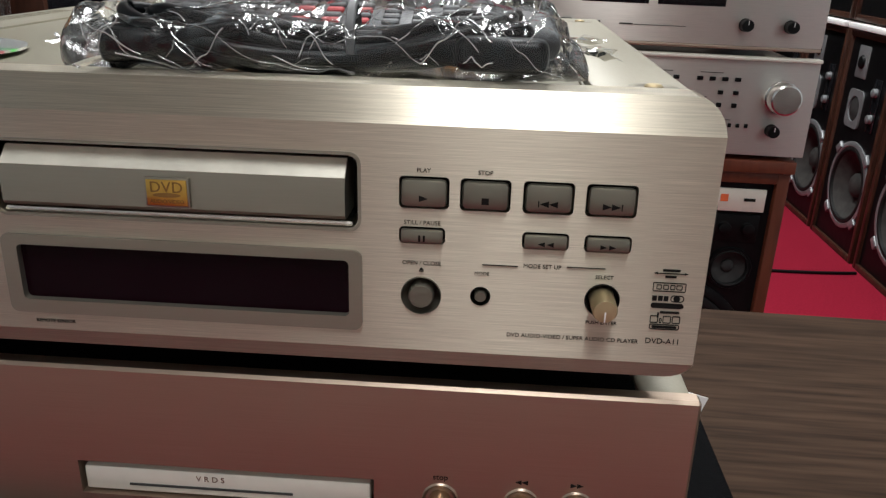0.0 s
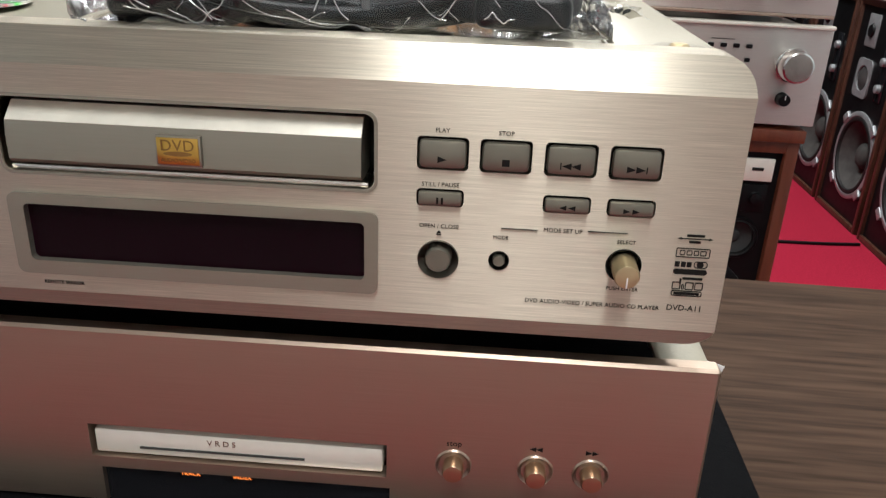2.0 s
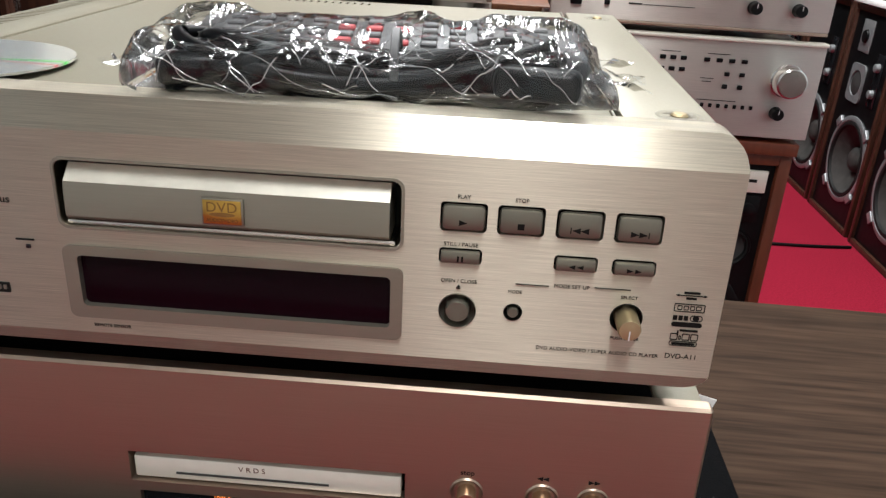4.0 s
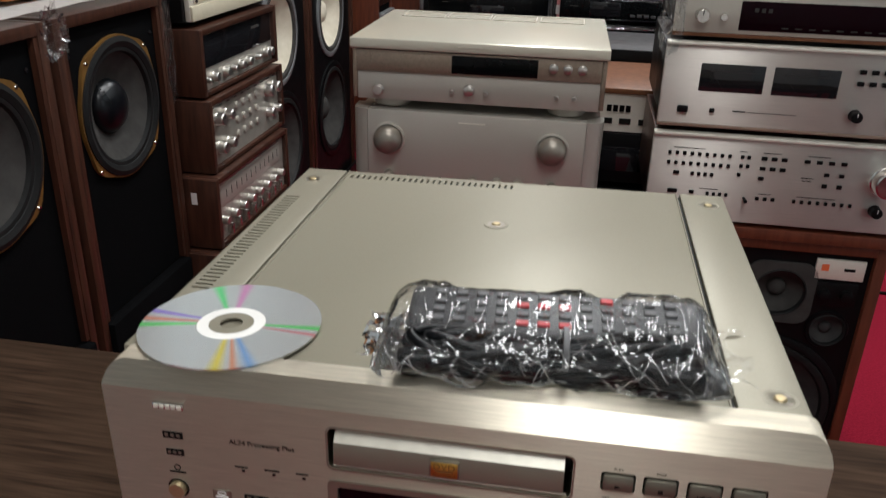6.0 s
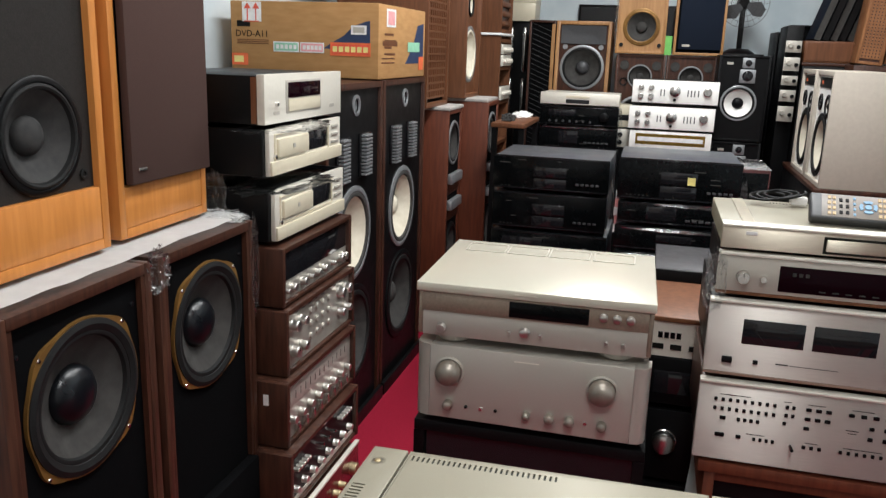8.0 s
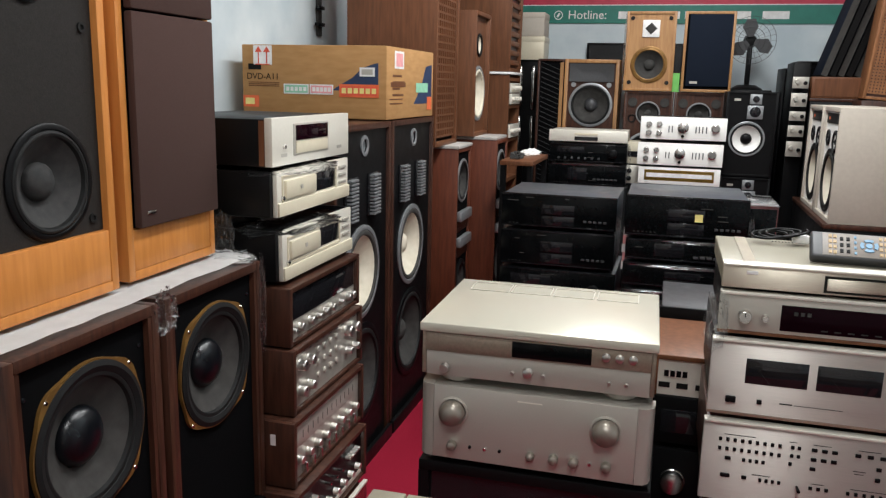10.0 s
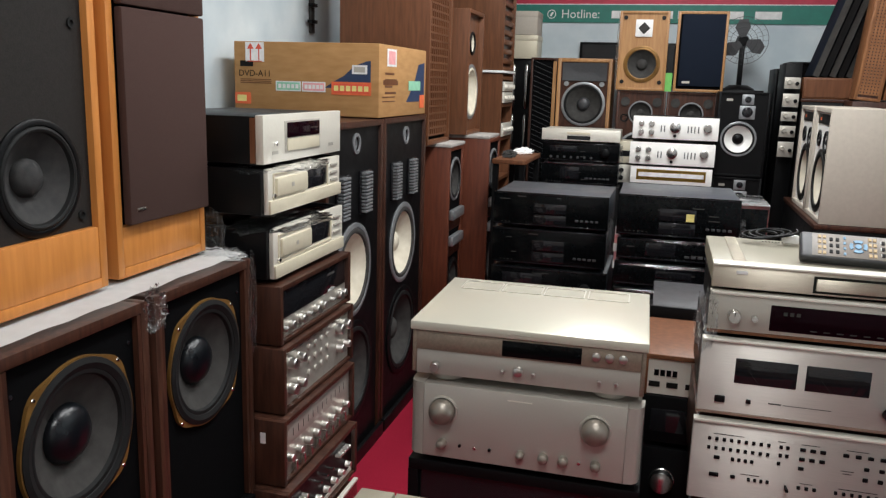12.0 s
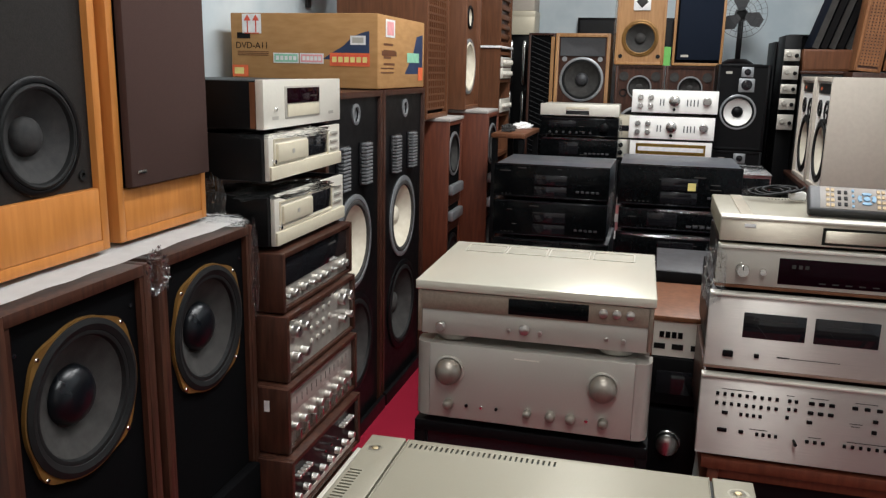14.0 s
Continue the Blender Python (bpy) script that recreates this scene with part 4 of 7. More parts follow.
# ---- centre stack: player and amplifier on a black rack ----
def centre_stack():
    cx, fy = -0.102, 0.925
    t = thing("equipment_rack", pose(cx, fy + 0.01, 0), "low black rack with glass door under the amplifier", "rack")
    part("top_board", box(-0.215, 0.215, 0, 0.40, 0.578, 0.600, 0.002), black_satin, t)
    part("side_panel", box(-0.215, -0.195, 0, 0.40, 0, 0.578), black_satin, t)
    part("side_panel", box(0.195, 0.215, 0, 0.40, 0, 0.578), black_satin, t)
    part("door", box(-0.194, 0.194, 0.012, 0.03, 0.02, 0.574), black_gloss, t, "black glass door")
    part("back_panel", box(-0.194, 0.194, 0.38, 0.398, 0, 0.578), black_satin, t)
    # integrated amplifier with rounded cheeks
    a = thing("amplifier", pose(cx, fy, 0.600), "satin champagne integrated amplifier with two large round knobs", "amplifier")
    W, H0, H1 = 0.424, 0.016, 0.158
    part("front_panel", box(-W / 2 + 0.028, W / 2 - 0.028, 0, 0.02, H0, H1, 0.001), silver_dull, a)
    for s in (-1, 1):
        pts = [(s * (W / 2 - 0.0275), 0.0), (s * (W / 2 - 0.012), 0.003), (s * (W / 2 - 0.003), 0.012), (s * W / 2, 0.028), (s * W / 2, 0.05), (s * (W / 2 - 0.0275), 0.05)]
        bm = bmesh.new()
        lo = [bm.verts.new((x, y, H0)) for x, y in pts]
        hi = [bm.verts.new((x, y, H1)) for x, y in pts]
        bm.faces.new(lo), bm.faces.new(hi[::-1])
        for i in range(6):
            j = (i + 1) % 6
            bm.faces.new((lo[i], lo[j], hi[j], hi[i]))
        part("cheek", bm, silver_dull, a)
    part("case", box(-W / 2 + 0.006, W / 2 - 0.006, 0.022, 0.36, H0, H1 - 0.002, 0.003), silver_dull, a)
    for kx in (-0.147, 0.131):
        part("collar", lathe([(0.0285, 0.0), (0.0285, -0.003), (0.0255, -0.004)], 40), silver_dull, a, at=(kx, 0, 0.109))
        part("large_knob", lathe([(0, -0.030), (0.008, -0.0292), (0.015, -0.0268), (0.0205, -0.0222), (0.0232, -0.016), (0.0236, -0.002), (0.0236, 0)], 44), satin_knob, a, at=(kx, 0, 0.109))
    for x, r in ((-0.147, 0.0095), (0.0, 0.0075), (0.042, 0.0092), (0.078, 0.0092), (0.135, 0.0092)):
        part("knob", lathe([(0, -0.016), (r * 0.5, -0.0155), (r * 0.85, -0.0135), (r, -0.010), (r, 0)], 28), satin_knob, a, at=(x, 0, 0.044))
    for x, r in ((-0.113, 0.0028), (-0.085, 0.0032), (-0.057, 0.0028), (0.106, 0.0032)):
        knob(x, 0.0435, r, 0.004, chrome if r > 0.003 else black_satin, a, "small_button")
    bar(-0.005, 0.144, 0.045, 0.0022, silver_light, a)
    for fx in (-0.15, 0.15):
        for fyy in (0.06, 0.30):
            foot(fx, fyy, 0, 0.03, 0.0165, silver_dull, a)
    # disc player on top
    p = thing("disc_player", pose(cx - 0.001, fy + 0.008, 0.758, 0, 0, 1.2), "champagne disc player with a wide shiny top cover", "disc player")
    W = 0.418
    part("lower_panel", box(-W / 2 + 0.008, W / 2 - 0.008, 0.004, 0.02, 0.016, 0.062, 0.001), silver_dull, p)
    part("upper_panel", box(-W / 2 + 0.008, W / 2 - 0.008, 0.0, 0.02, 0.063, 0.0985, 0.001), rosy_panel, p)
    part("case", box(-W / 2 + 0.010, W / 2 - 0.010, 0.02, 0.34, 0.016, 0.0985), silver_dull, p)
    for s in (-1, 1):
        a0, b0 = sorted((s * (W / 2 - 0.008), s * W / 2))
        part("side_cheek", box(a0, b0, 0.002, 0.34, 0.018, 0.0995, 0.002), rosy_panel, p)
    lid = part("top_cover", box(-W / 2 - 0.003, W / 2 + 0.003, -0.006, 0.345, 0.1005, 0.118, 0.0025, 3), lid_metal, p)
    # near-black strip painted in for the shadow below the lid
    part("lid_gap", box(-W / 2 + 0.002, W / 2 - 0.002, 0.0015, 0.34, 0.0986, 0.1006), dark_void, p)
    for i, x in enumerate((-0.135, -0.048, 0.040, 0.130)):
        part("emboss", ring_plate([(q[0], q[1]) for q in rounded(x - 0.042, x + 0.042, -0.04, 0.028, 0.006)], [(q[0], q[1]) for q in rounded(x - 0.040, x + 0.040, -0.038, 0.026, 0.005)], -0.0012, 0.0004), silver_dull, lid, at=(0, 0.292, 0.1183), turn=(-90, 0, 0))
    part("disc_tray", box(-0.176, -0.044, -0.0016, 0.003, 0.068, 0.094, 0.001), rosy_panel, p)
    part("display_window", box(-0.042, 0.099, -0.0012, 0.003, 0.066, 0.0955, 0.001), black_fascia, p, "black display window")
    for x in (0.124, 0.147, 0.170):
        knob(x, 0.083, 0.0070, 0.006, knob_metal, p, "round_button")
    knob(-0.165, 0.033, 0.0085, 0.010, knob_metal, p, "power_button")
    knob(-0.012, 0.040, 0.0085, 0.008, knob_metal, p, "round_button")
    for x in (-0.040, 0.016, 0.132, 0.161):
        knob(x, 0.036, 0.0035, 0.004, knob_metal, p, "small_button")
    bar(-0.012, 0.110, 0.04, 0.0015, silver_dull, p, -0.0064)
    for fx in (-0.15, 0.15):
        for fyy in (0.05, 0.31):
            foot(fx, fyy, 0, 0.032, 0.0162, silver_dull, p)


centre_stack()


# ---- stack on the studio monitor ----
def monitor_stack():
    cx, fy = 0.405, 0.955
    t = cabinet("studio_monitor", 0.385, 0.572, 0.30, pose(0.41, fy + 0.005, 0), walnut, black_satin, "walnut studio monitor speaker with black baffle and alloy drivers", holes=((0.03, 0.235, 0.125), (0.033, 0.470, 0.044), (0.125, 0.405, 0.030)), wall=0.019)
    driver(0.03, 0.235, 0.150, t, cone=cone_dark, frame=black_satin, y=0.012)
    fr = ring_plate(rounded(-0.058, 0.058, -0.058, 0.058, 0.024), rounded(-0.045, 0.045, -0.045, 0.045, 0.0449), -0.006, 0.002)
    driver(0.033, 0.470, 0.052, t, "midrange", cone=cone_grey, frame=cone_grey, frame_shape=fr, y=0.012, depth=0.5)
    driver(0.125, 0.405, 0.036, t, "tweeter", cone=cone_dark, y=0.012)
    b = part("badge", box(0.083, 0.163, 0.006, 0.012, 0.504, 0.541, 0.001), silver_light, t, "silver badge with a red square")
    bar(0.098, 0.526, 0.012, 0.012, orange_ink, b, 0.0055)
    bar(0.138, 0.524, 0.018, 0.005, black_ink, b, 0.0055)
    part("control_plate", box(0.088, 0.160, 0.008, 0.012, 0.452, 0.498, 0.001), black_satin, t)
    for x in (0.106, 0.143):
        knob(x, 0.475, 0.010, 0.008, black_satin, t, y=0.008)
    part("port_plate", box(-0.15, -0.06, 0.006, 0.012, 0.36, 0.50, 0.001), black_cloth, t)
    solo("shelf_board", box(-0.2, 0.2, -0.004, 0.32, 0, 0.020, 0.002), walnut, pose(cx, fy, 0.572), "walnut board on top of the studio monitor", "board")
    # preamplifier
    W, H = 0.419, 0.148
    p = device("preamplifier", W, H, 0.32, pose(cx - 0.003, fy - 0.004, 0.592), silver, walnut_dark, "silver control amplifier with rows of tiny dark switches", "amplifier", feet=0.008, ftop=0.003)
    # added pale lip imitates the lit top edge, likewise on the units above
    part("top_trim", box(-W / 2, W / 2, -0.006, 0.014, H + 0.0032, H + 0.0085, 0.0015), silver_light, p)
    key = black_satin
    def row(x0, x1, n, z, w=0.0055, h=0.006):
        for i in range(n):
            button(x0 + (x1 - x0) * (i / max(1, n - 1)), z, w, h, key, p, "switch", 0.003)
    L = -W / 2
    row(L + 0.0291, L + 0.1248, 9, 0.122), row(L + 0.0291, L + 0.1248, 9, 0.105), row(L + 0.0437, L + 0.0447, 1, 0.088, 0.010, 0.006), row(L + 0.0697, L + 0.1009, 4, 0.088)
    row(L + 0.0416, L + 0.0426, 1, 0.056, 0.016, 0.007), row(L + 0.0728, L + 0.0738, 1, 0.056, 0.008, 0.006), row(L + 0.0988, L + 0.1290, 4, 0.055, 0.005, 0.006)
    row(L + 0.1446, L + 0.1550, 2, 0.122), row(L + 0.1446, L + 0.1550, 2, 0.107), row(L + 0.1435, L + 0.1446, 1, 0.092)
    row(L + 0.1789, L + 0.2101, 3, 0.122, 0.009, 0.006), row(L + 0.1789, L + 0.2101, 3, 0.105, 0.009, 0.006), row(L + 0.1789, L + 0.1799, 1, 0.088, 0.009, 0.006)
    row(L + 0.2454, L + 0.3016, 4, 0.122, 0.009, 0.006), row(L + 0.2787, L + 0.3016, 2, 0.102, 0.008, 0.006), row(L + 0.2787, L + 0.3016, 2, 0.083, 0.008, 0.007)
    row(L + 0.1789, L + 0.2038, 3, 0.053, 0.006, 0.006), row(L + 0.2371, L + 0.3245, 8, 0.053, 0.005, 0.006)
    part("lever", lathe([(0, -0.02), (0.003, -0.019), (0.002, 0)], 12), black_satin, p, at=(L + 0.1581, 0, 0.052))
    for x0, z0, w in ((0.06, 0.131, 0.05), (0.19, 0.131, 0.028), (0.262, 0.131, 0.034), (0.25, 0.094, 0.02), (0.25, 0.089, 0.014), (0.145, 0.131, 0.012), (0.10, 0.063, 0.03), (0.19, 0.061, 0.02), (0.27, 0.061, 0.06)):
        bar(L + x0, z0, w, 0.0009, black_ink, p)
    knob(L + 0.3702, 0.098, 0.0235, 0.026, chrome, p, "volume_knob")
    knob(L + 0.3630, 0.048, 0.0090, 0.018, black_satin, p, mark=white_ink)
    # power amplifier with two meters
    H = 0.128
    q = device("power_amplifier", 0.414, H, 0.33, pose(cx - 0.004, fy - 0.002, 0.757), silver, black_satin, "silver power amplifier with two black level meters", "amplifier", feet=0.006, ftop=0.003)
    part("top_trim", box(-0.207, 0.207, -0.006, 0.014, H + 0.0032, H + 0.0085, 0.0015), silver_light, q)
    part("bottom_trim", box(-0.207, 0.207, 0.001, 0.012, 0.0006, 0.0058, 0.001), copper_face, q)
    L = -0.207
    for x0 in (0.057, 0.168):
        mtr = part("meter", box(L + x0, L + x0 + 0.098, -0.001, 0.004, 0.060, 0.104, 0.001), black_gloss, q, "black glass level meter")
        bar(L + x0 + 0.05, 0.092, 0.07, 0.0007, cone_grey, mtr, -0.0016)
        for i in range(9):
            bar(L + x0 + 0.018 + i * 0.008, 0.0945, 0.0006, 0.003, cone_grey, mtr, -0.0016)
        part("needle", box(-0.0002, 0.0002, -0.0018, -0.0012, 0, 0.026), cone_grey, mtr, at=(L + x0 + 0.04, 0, 0.062), turn=(0, -40, 0))
    button(L + 0.037, 0.030, 0.017, 0.011, key, q, "power_switch", 0.006), button(L + 0.083, 0.030, 0.008, 0.007, key, q, "switch", 0.005)
    for z in (0.104, 0.086):
        for i, x in enumerate((0.296, 0.314, 0.332, 0.350, 0.374)):
            if not (z < 0.1 and i == 3):
                button(L + x, z, 0.010, 0.007, key, q, "switch", 0.005)
    for x in (0.298, 0.363):
        knob(L + x, 0.036, 0.0088, 0.018, black_satin, q, mark=white_ink)
    bar(L + 0.175, 0.030, 0.075, 0.0008, cone_grey, q), bar(L + 0.125, 0.0305, 0.02, 0.0022, cone_grey, q)
    # tuner and thin disc player
    H = 0.068
    r = device("tuner", 0.41, H, 0.30, pose(cx, fy + 0.002, 0.899), silver_dull, black_satin, "satin silver tuner with a wide black display", "tuner", feet=0.008, ftop=0.002)
    part("top_trim", box(-0.205, 0.205, -0.006, 0.014, H + 0.0022, H + 0.0075, 0.001), silver_light, r)
    part("bottom_trim", box(-0.205, 0.205, 0.001, 0.014, 0.002, 0.0078, 0.001), walnut_brown, r)
    w = part("display_window", box(-0.108, 0.19, -0.001, 0.004, 0.014, 0.058, 0.001), display_glass, r, "black display window")
    for i in range(10):
        bar(-0.04 + i * 0.02, 0.020, 0.010, 0.002, cone_grey, w, -0.0016)
    for x in (-0.085, -0.075, -0.065):
        bar(x, 0.045, 0.006, 0.006, cone_grey, w, -0.0016)
    knob(-0.164, 0.034, 0.0105, 0.014, chrome, r, mark=black_ink), knob(-0.132, 0.033, 0.0055, 0.010, chrome, r)
    H = 0.040
    d = device("disc_player", 0.412, H, 0.30, pose(cx + 0.001, fy - 0.001, 0.978), champagne, champagne_top, "slim champagne disc player with its tray shut", "disc player", feet=0.003, ftop=0.0, case_in=0.002)
    # pale lip in place of the wide highlight on the top edge
    part("top_trim", box(-0.206, 0.206, -0.004, 0.03, H + 0.0002, H + 0.004, 0.001), silver_light, d)
    part("disc_tray", box(-0.046, 0.12, -0.003, 0.004, 0.010, 0.030, 0.0015), champagne, d)
    part("tray_gap", box(-0.050, 0.124, -0.0006, 0.004, 0.006, 0.034), dark_void, d)
    button(-0.160, 0.030, 0.018, 0.006, white_ink, d, "power_button", 0.002)
    part("top_rail", box(-0.17, -0.15, 0.032, 0.29, H - 0.0028, H - 0.0004), champagne, d)
    for i in range(24):
        part("slot", cached(("slot", 1), lambda: box(-0.001, 0.001, 0, 0.010, -0.0002, 0.0006), dark_void), dark_void, d, at=(-0.1 + i * 0.006, 0.27, H - 0.003))
    # remote and cable on top
    rc = thing("remote_control", pose(cx + 0.030, fy + 0.11, 1.0195, 12, 0, -4), "dark remote control with tan and blue keys on a player", "remote control")
    keys = []
    for j in range(4):
        y = -0.018 + j * 0.012
        keys += [(-0.064 + i * 0.0075, y, 0.0055, 0.0075, key_tan) for i in range(2)]
        keys += [(0.014 + i * 0.0075, y, 0.0055, 0.0075, key_tan) for i in range(2)]
        keys.append((-0.025, y, 0.004, 0.006, key_blue))
    for j in range(3):
        y = -0.015 + j * 0.014
        keys += [(-0.046 + i * 0.010, y, 0.0055, 0.008, black_satin) for i in range(2)]
        keys += [(0.034 + i * 0.010, y, 0.0055, 0.008, black_satin) for i in range(3)]
        keys += [(0.034 + i * 0.010 - 0.0035, y, 0.0016, 0.007, white_ink) for i in range(3)]
    keys += [(0.067, 0.016, 0.007, 0.007, key_red), (0.067, -0.016, 0.007, 0.005, key_tan)]
    body = remote_parts(rc, 0.190, 0.060, 0.020, (0.006, 0, 0.013), (26, 0, 0), keys)
    part("key_plate", box(-0.076, 0.082, -0.0255, 0.0255, 0.0194, 0.0204, 0.0004), taupe_plate, body, "taupe key plate")
    for i in range(4):
        a0 = math.pi / 2 * i
        arc = [(0.0085 + 0.0055 * o) for o in (0, 1)]
        pts = [(arc[1] * math.cos(a0 + q * 0.23 - 0.58), arc[1] * math.sin(a0 + q * 0.23 - 0.58)) for q in range(6)] + [(arc[0] * math.cos(a0 + q * 0.23 - 0.58), arc[0] * math.sin(a0 + q * 0.23 - 0.58)) for q in range(5, -1, -1)]
        part("ring_key", outline(pts, -0.0016, 0.001), key_blue, body, at=(-0.004, 0, 0.0206), turn=(-90, 0, 0))
    part("ring_key", lathe([(0, -0.0018), (0.0050, -0.0016), (0.0056, 0.001)], 20), key_blue, body, at=(-0.004, 0, 0.0206), turn=(-90, 0, 0))
    c = thing("cable", pose(cx - 0.112, fy + 0.255, 1.0185), "black cable coil tied with white tape on the thin player", "cable")
    pts = []
    for i in range(40):
        a = i * 0.5
        pts.append((0.035 * math.cos(a) * (1 + 0.15 * math.sin(i)) + i * 0.001, 0.022 * math.sin(a), 0.005 + 0.012 * abs(math.sin(a * 0.5 + 1)) + 0.0002 * i))
    tube(pts, 0.0025, black_satin, c)
    part("tape", box(0.045, 0.075, -0.010, 0.010, 0.001, 0.016, 0.003), white_ink, c)
    # crumpled film hanging on the near edge
    crumple("plastic_wrap", pose(0.197, fy - 0.004, 0.92), 0.02, 0.008, 0.06, "crumpled clear plastic caught between two components", 5)


monitor_stack()


# ---- left row: big monitors facing across the aisle ----
def gold_frame(r):
    pts_o, pts_i = [], []
    for i in range(64):
        a = 2 * math.pi * i / 64
        k = 1.0 + 0.075 * max(0.0, math.cos(4 * (a - math.pi / 4))) ** 2
        pts_o.append((r * k * math.cos(a), r * k * math.sin(a)))
        pts_i.append((r * 0.945 * math.cos(a), r * 0.945 * math.sin(a)))
    return ring_plate(pts_o, pts_i, -0.007, 0.002)


def left_monitors():
    for yc, w, note in ((0.640, 0.368, "with scuffed corners"), (1.031, 0.372, "beside the amplifier stack")):
        t = cabinet("monitor_speaker", w, 0.89, 0.45, pose(-0.795, yc, 0, 0, 0, LEFT), walnut_dark, black_cloth, f"walnut monitor speaker with gold-framed grey woofer {note}", holes=((0.0, 0.700, 0.120),), wall=0.020, inset=0.014, group="pair of monitor speakers", baffle_z=(0.31, 0.87))
        wf = driver(0.0, 0.700, 0.134, t, cone=cone_grey, frame=frame_gold, frame_shape=gold_frame(0.137), y=0.014, cap=cap_black, capr=0.40, depth=0.24)
        part("gasket", lathe([(0.1345, -0.004), (0.1335, -0.009), (0.124, -0.012), (0.114, -0.008), (0.107, 0.003)], 56), rubber, wf)
        screwed(wf, 0, 0, 0.143, 4, chrome, y=-0.007)
        part("inner_edge", box(-w / 2 + 0.0205, -w / 2 + 0.030, 0.002, 0.0138, 0.312, 0.868), walnut_dark, t)
        part("inner_edge", box(w / 2 - 0.030, w / 2 - 0.0205, 0.002, 0.0138, 0.312, 0.868), walnut_dark, t)
        part("lower_grille", box(-w / 2 + 0.0205, w / 2 - 0.0205, -0.012, 0.016, 0.021, 0.309, 0.004), black_cloth, t)
        for sx in (-1, 1):
            part("grille_peg", cached(("peg", 1), lambda: lathe([(0, -0.003), (0.004, -0.002), (0.005, 0.002)], 12), black_gloss), black_gloss, t, at=(sx * (w / 2 - 0.045), 0.014, 0.82))
    # foam sheet over both
    bm = bmesh.new()
    n, k = 60, 14
    top = [[bm.verts.new((-1.18 + 0.372 * j / k + (0.005 * noise.noise(Vector((i * 0.15, 0, 1))) if j == k else 0), 0.30 + 0.92 * i / n, 0.903 + 0.0015 * noise.noise(Vector((i * 0.25, j * 0.5, 0))))) for j in range(k + 1)] for i in range(n + 1)]
    for i in range(n):
        for j in range(k):
            bm.faces.new((top[i][j], top[i + 1][j], top[i + 1][j + 1], top[i][j + 1]))
    bmesh.ops.solidify(bm, geom=list(bm.faces), thickness=0.011)
    solo("foam_sheet", bm, foam, pose(0, 0, 0), "white foam packing sheet lying over two monitor speakers", "packing foam")
    crumple("plastic_wrap", pose(-0.790, 0.838, 0.868), 0.018, 0.030, 0.045, "crumpled clear plastic wrap between two speakers", 1)
    crumple("plastic_wrap", pose(-0.86, 1.185, 0.902), 0.075, 0.045, 0.014, "clear plastic wrap over the speaker's corner", 2)
    crumple("plastic_wrap", pose(-0.787, 1.207, 0.78), 0.008, 0.014, 0.12, "strip of clear plastic wrap on the speaker's edge", 3)


left_monitors()


def honey_speakers():
    # open baffle with its woofer
    t = cabinet("bookshelf_speaker", 0.37, 0.66, 0.26, pose(-0.872, 0.634, 0.912, 0, 0, LEFT), honey, baffle_brown, "honey veneer speaker without grille, black baffle and woofer", holes=((0.043, 0.214, 0.085),), wall=0.019, inset=0.014, group="pair of honey veneer speakers", baffle_z=(0.115, 0.641))
    part("lower_panel", box(-0.165, 0.165, 0.001, 0.033, 0.0195, 0.1145, 0.002), honey, t)
    driver(0.043, 0.214, 0.098, t, cone=cone_dark, frame=black_satin, y=0.014, capr=0.34)
    part("tweeter", lathe([(0.04, 0), (0.04, -0.004), (0.034, -0.005), (0.03, 0.004), (0, -0.002)], 32), black_satin, t, at=(0.02, 0.013, 0.54))
    for x in (-0.14, 0.14):
        for z in (0.14, 0.47):
            part("grille_socket", cached(("sock", 1), lambda: lathe([(0.009, 0.001), (0.009, -0.003), (0.005, -0.003), (0.004, 0.001), (0, 0.001)], 16), rubber), rubber, t, at=(x, 0.0135, z))
    # grilled twin
    t = cabinet("bookshelf_speaker", 0.305, 0.66, 0.26, pose(-0.880, 1.012, 0.912, 0, 0, LEFT), honey, black_cloth, "honey veneer speaker with brown cloth grille", wall=0.019, inset=0.014, group="pair of honey veneer speakers", baffle_z=(0.1, 0.641))
    part("lower_panel", box(-0.133, 0.133, 0.001, 0.033, 0.0195, 0.099, 0.002), honey, t)
    g = part("grille", box(-0.128, 0.146, -0.016, 0.002, 0.103, 0.508, 0.004), brown_cloth, t, "brown cloth grille")
    part("grille", box(-0.128, 0.146, -0.016, 0.002, 0.512, 0.655, 0.004), brown_cloth, t)
    part("maker_badge", box(-0.112, -0.085, -0.019, -0.0155, 0.128, 0.135, 0.001), chrome, g, "small silver badge")


honey_speakers()


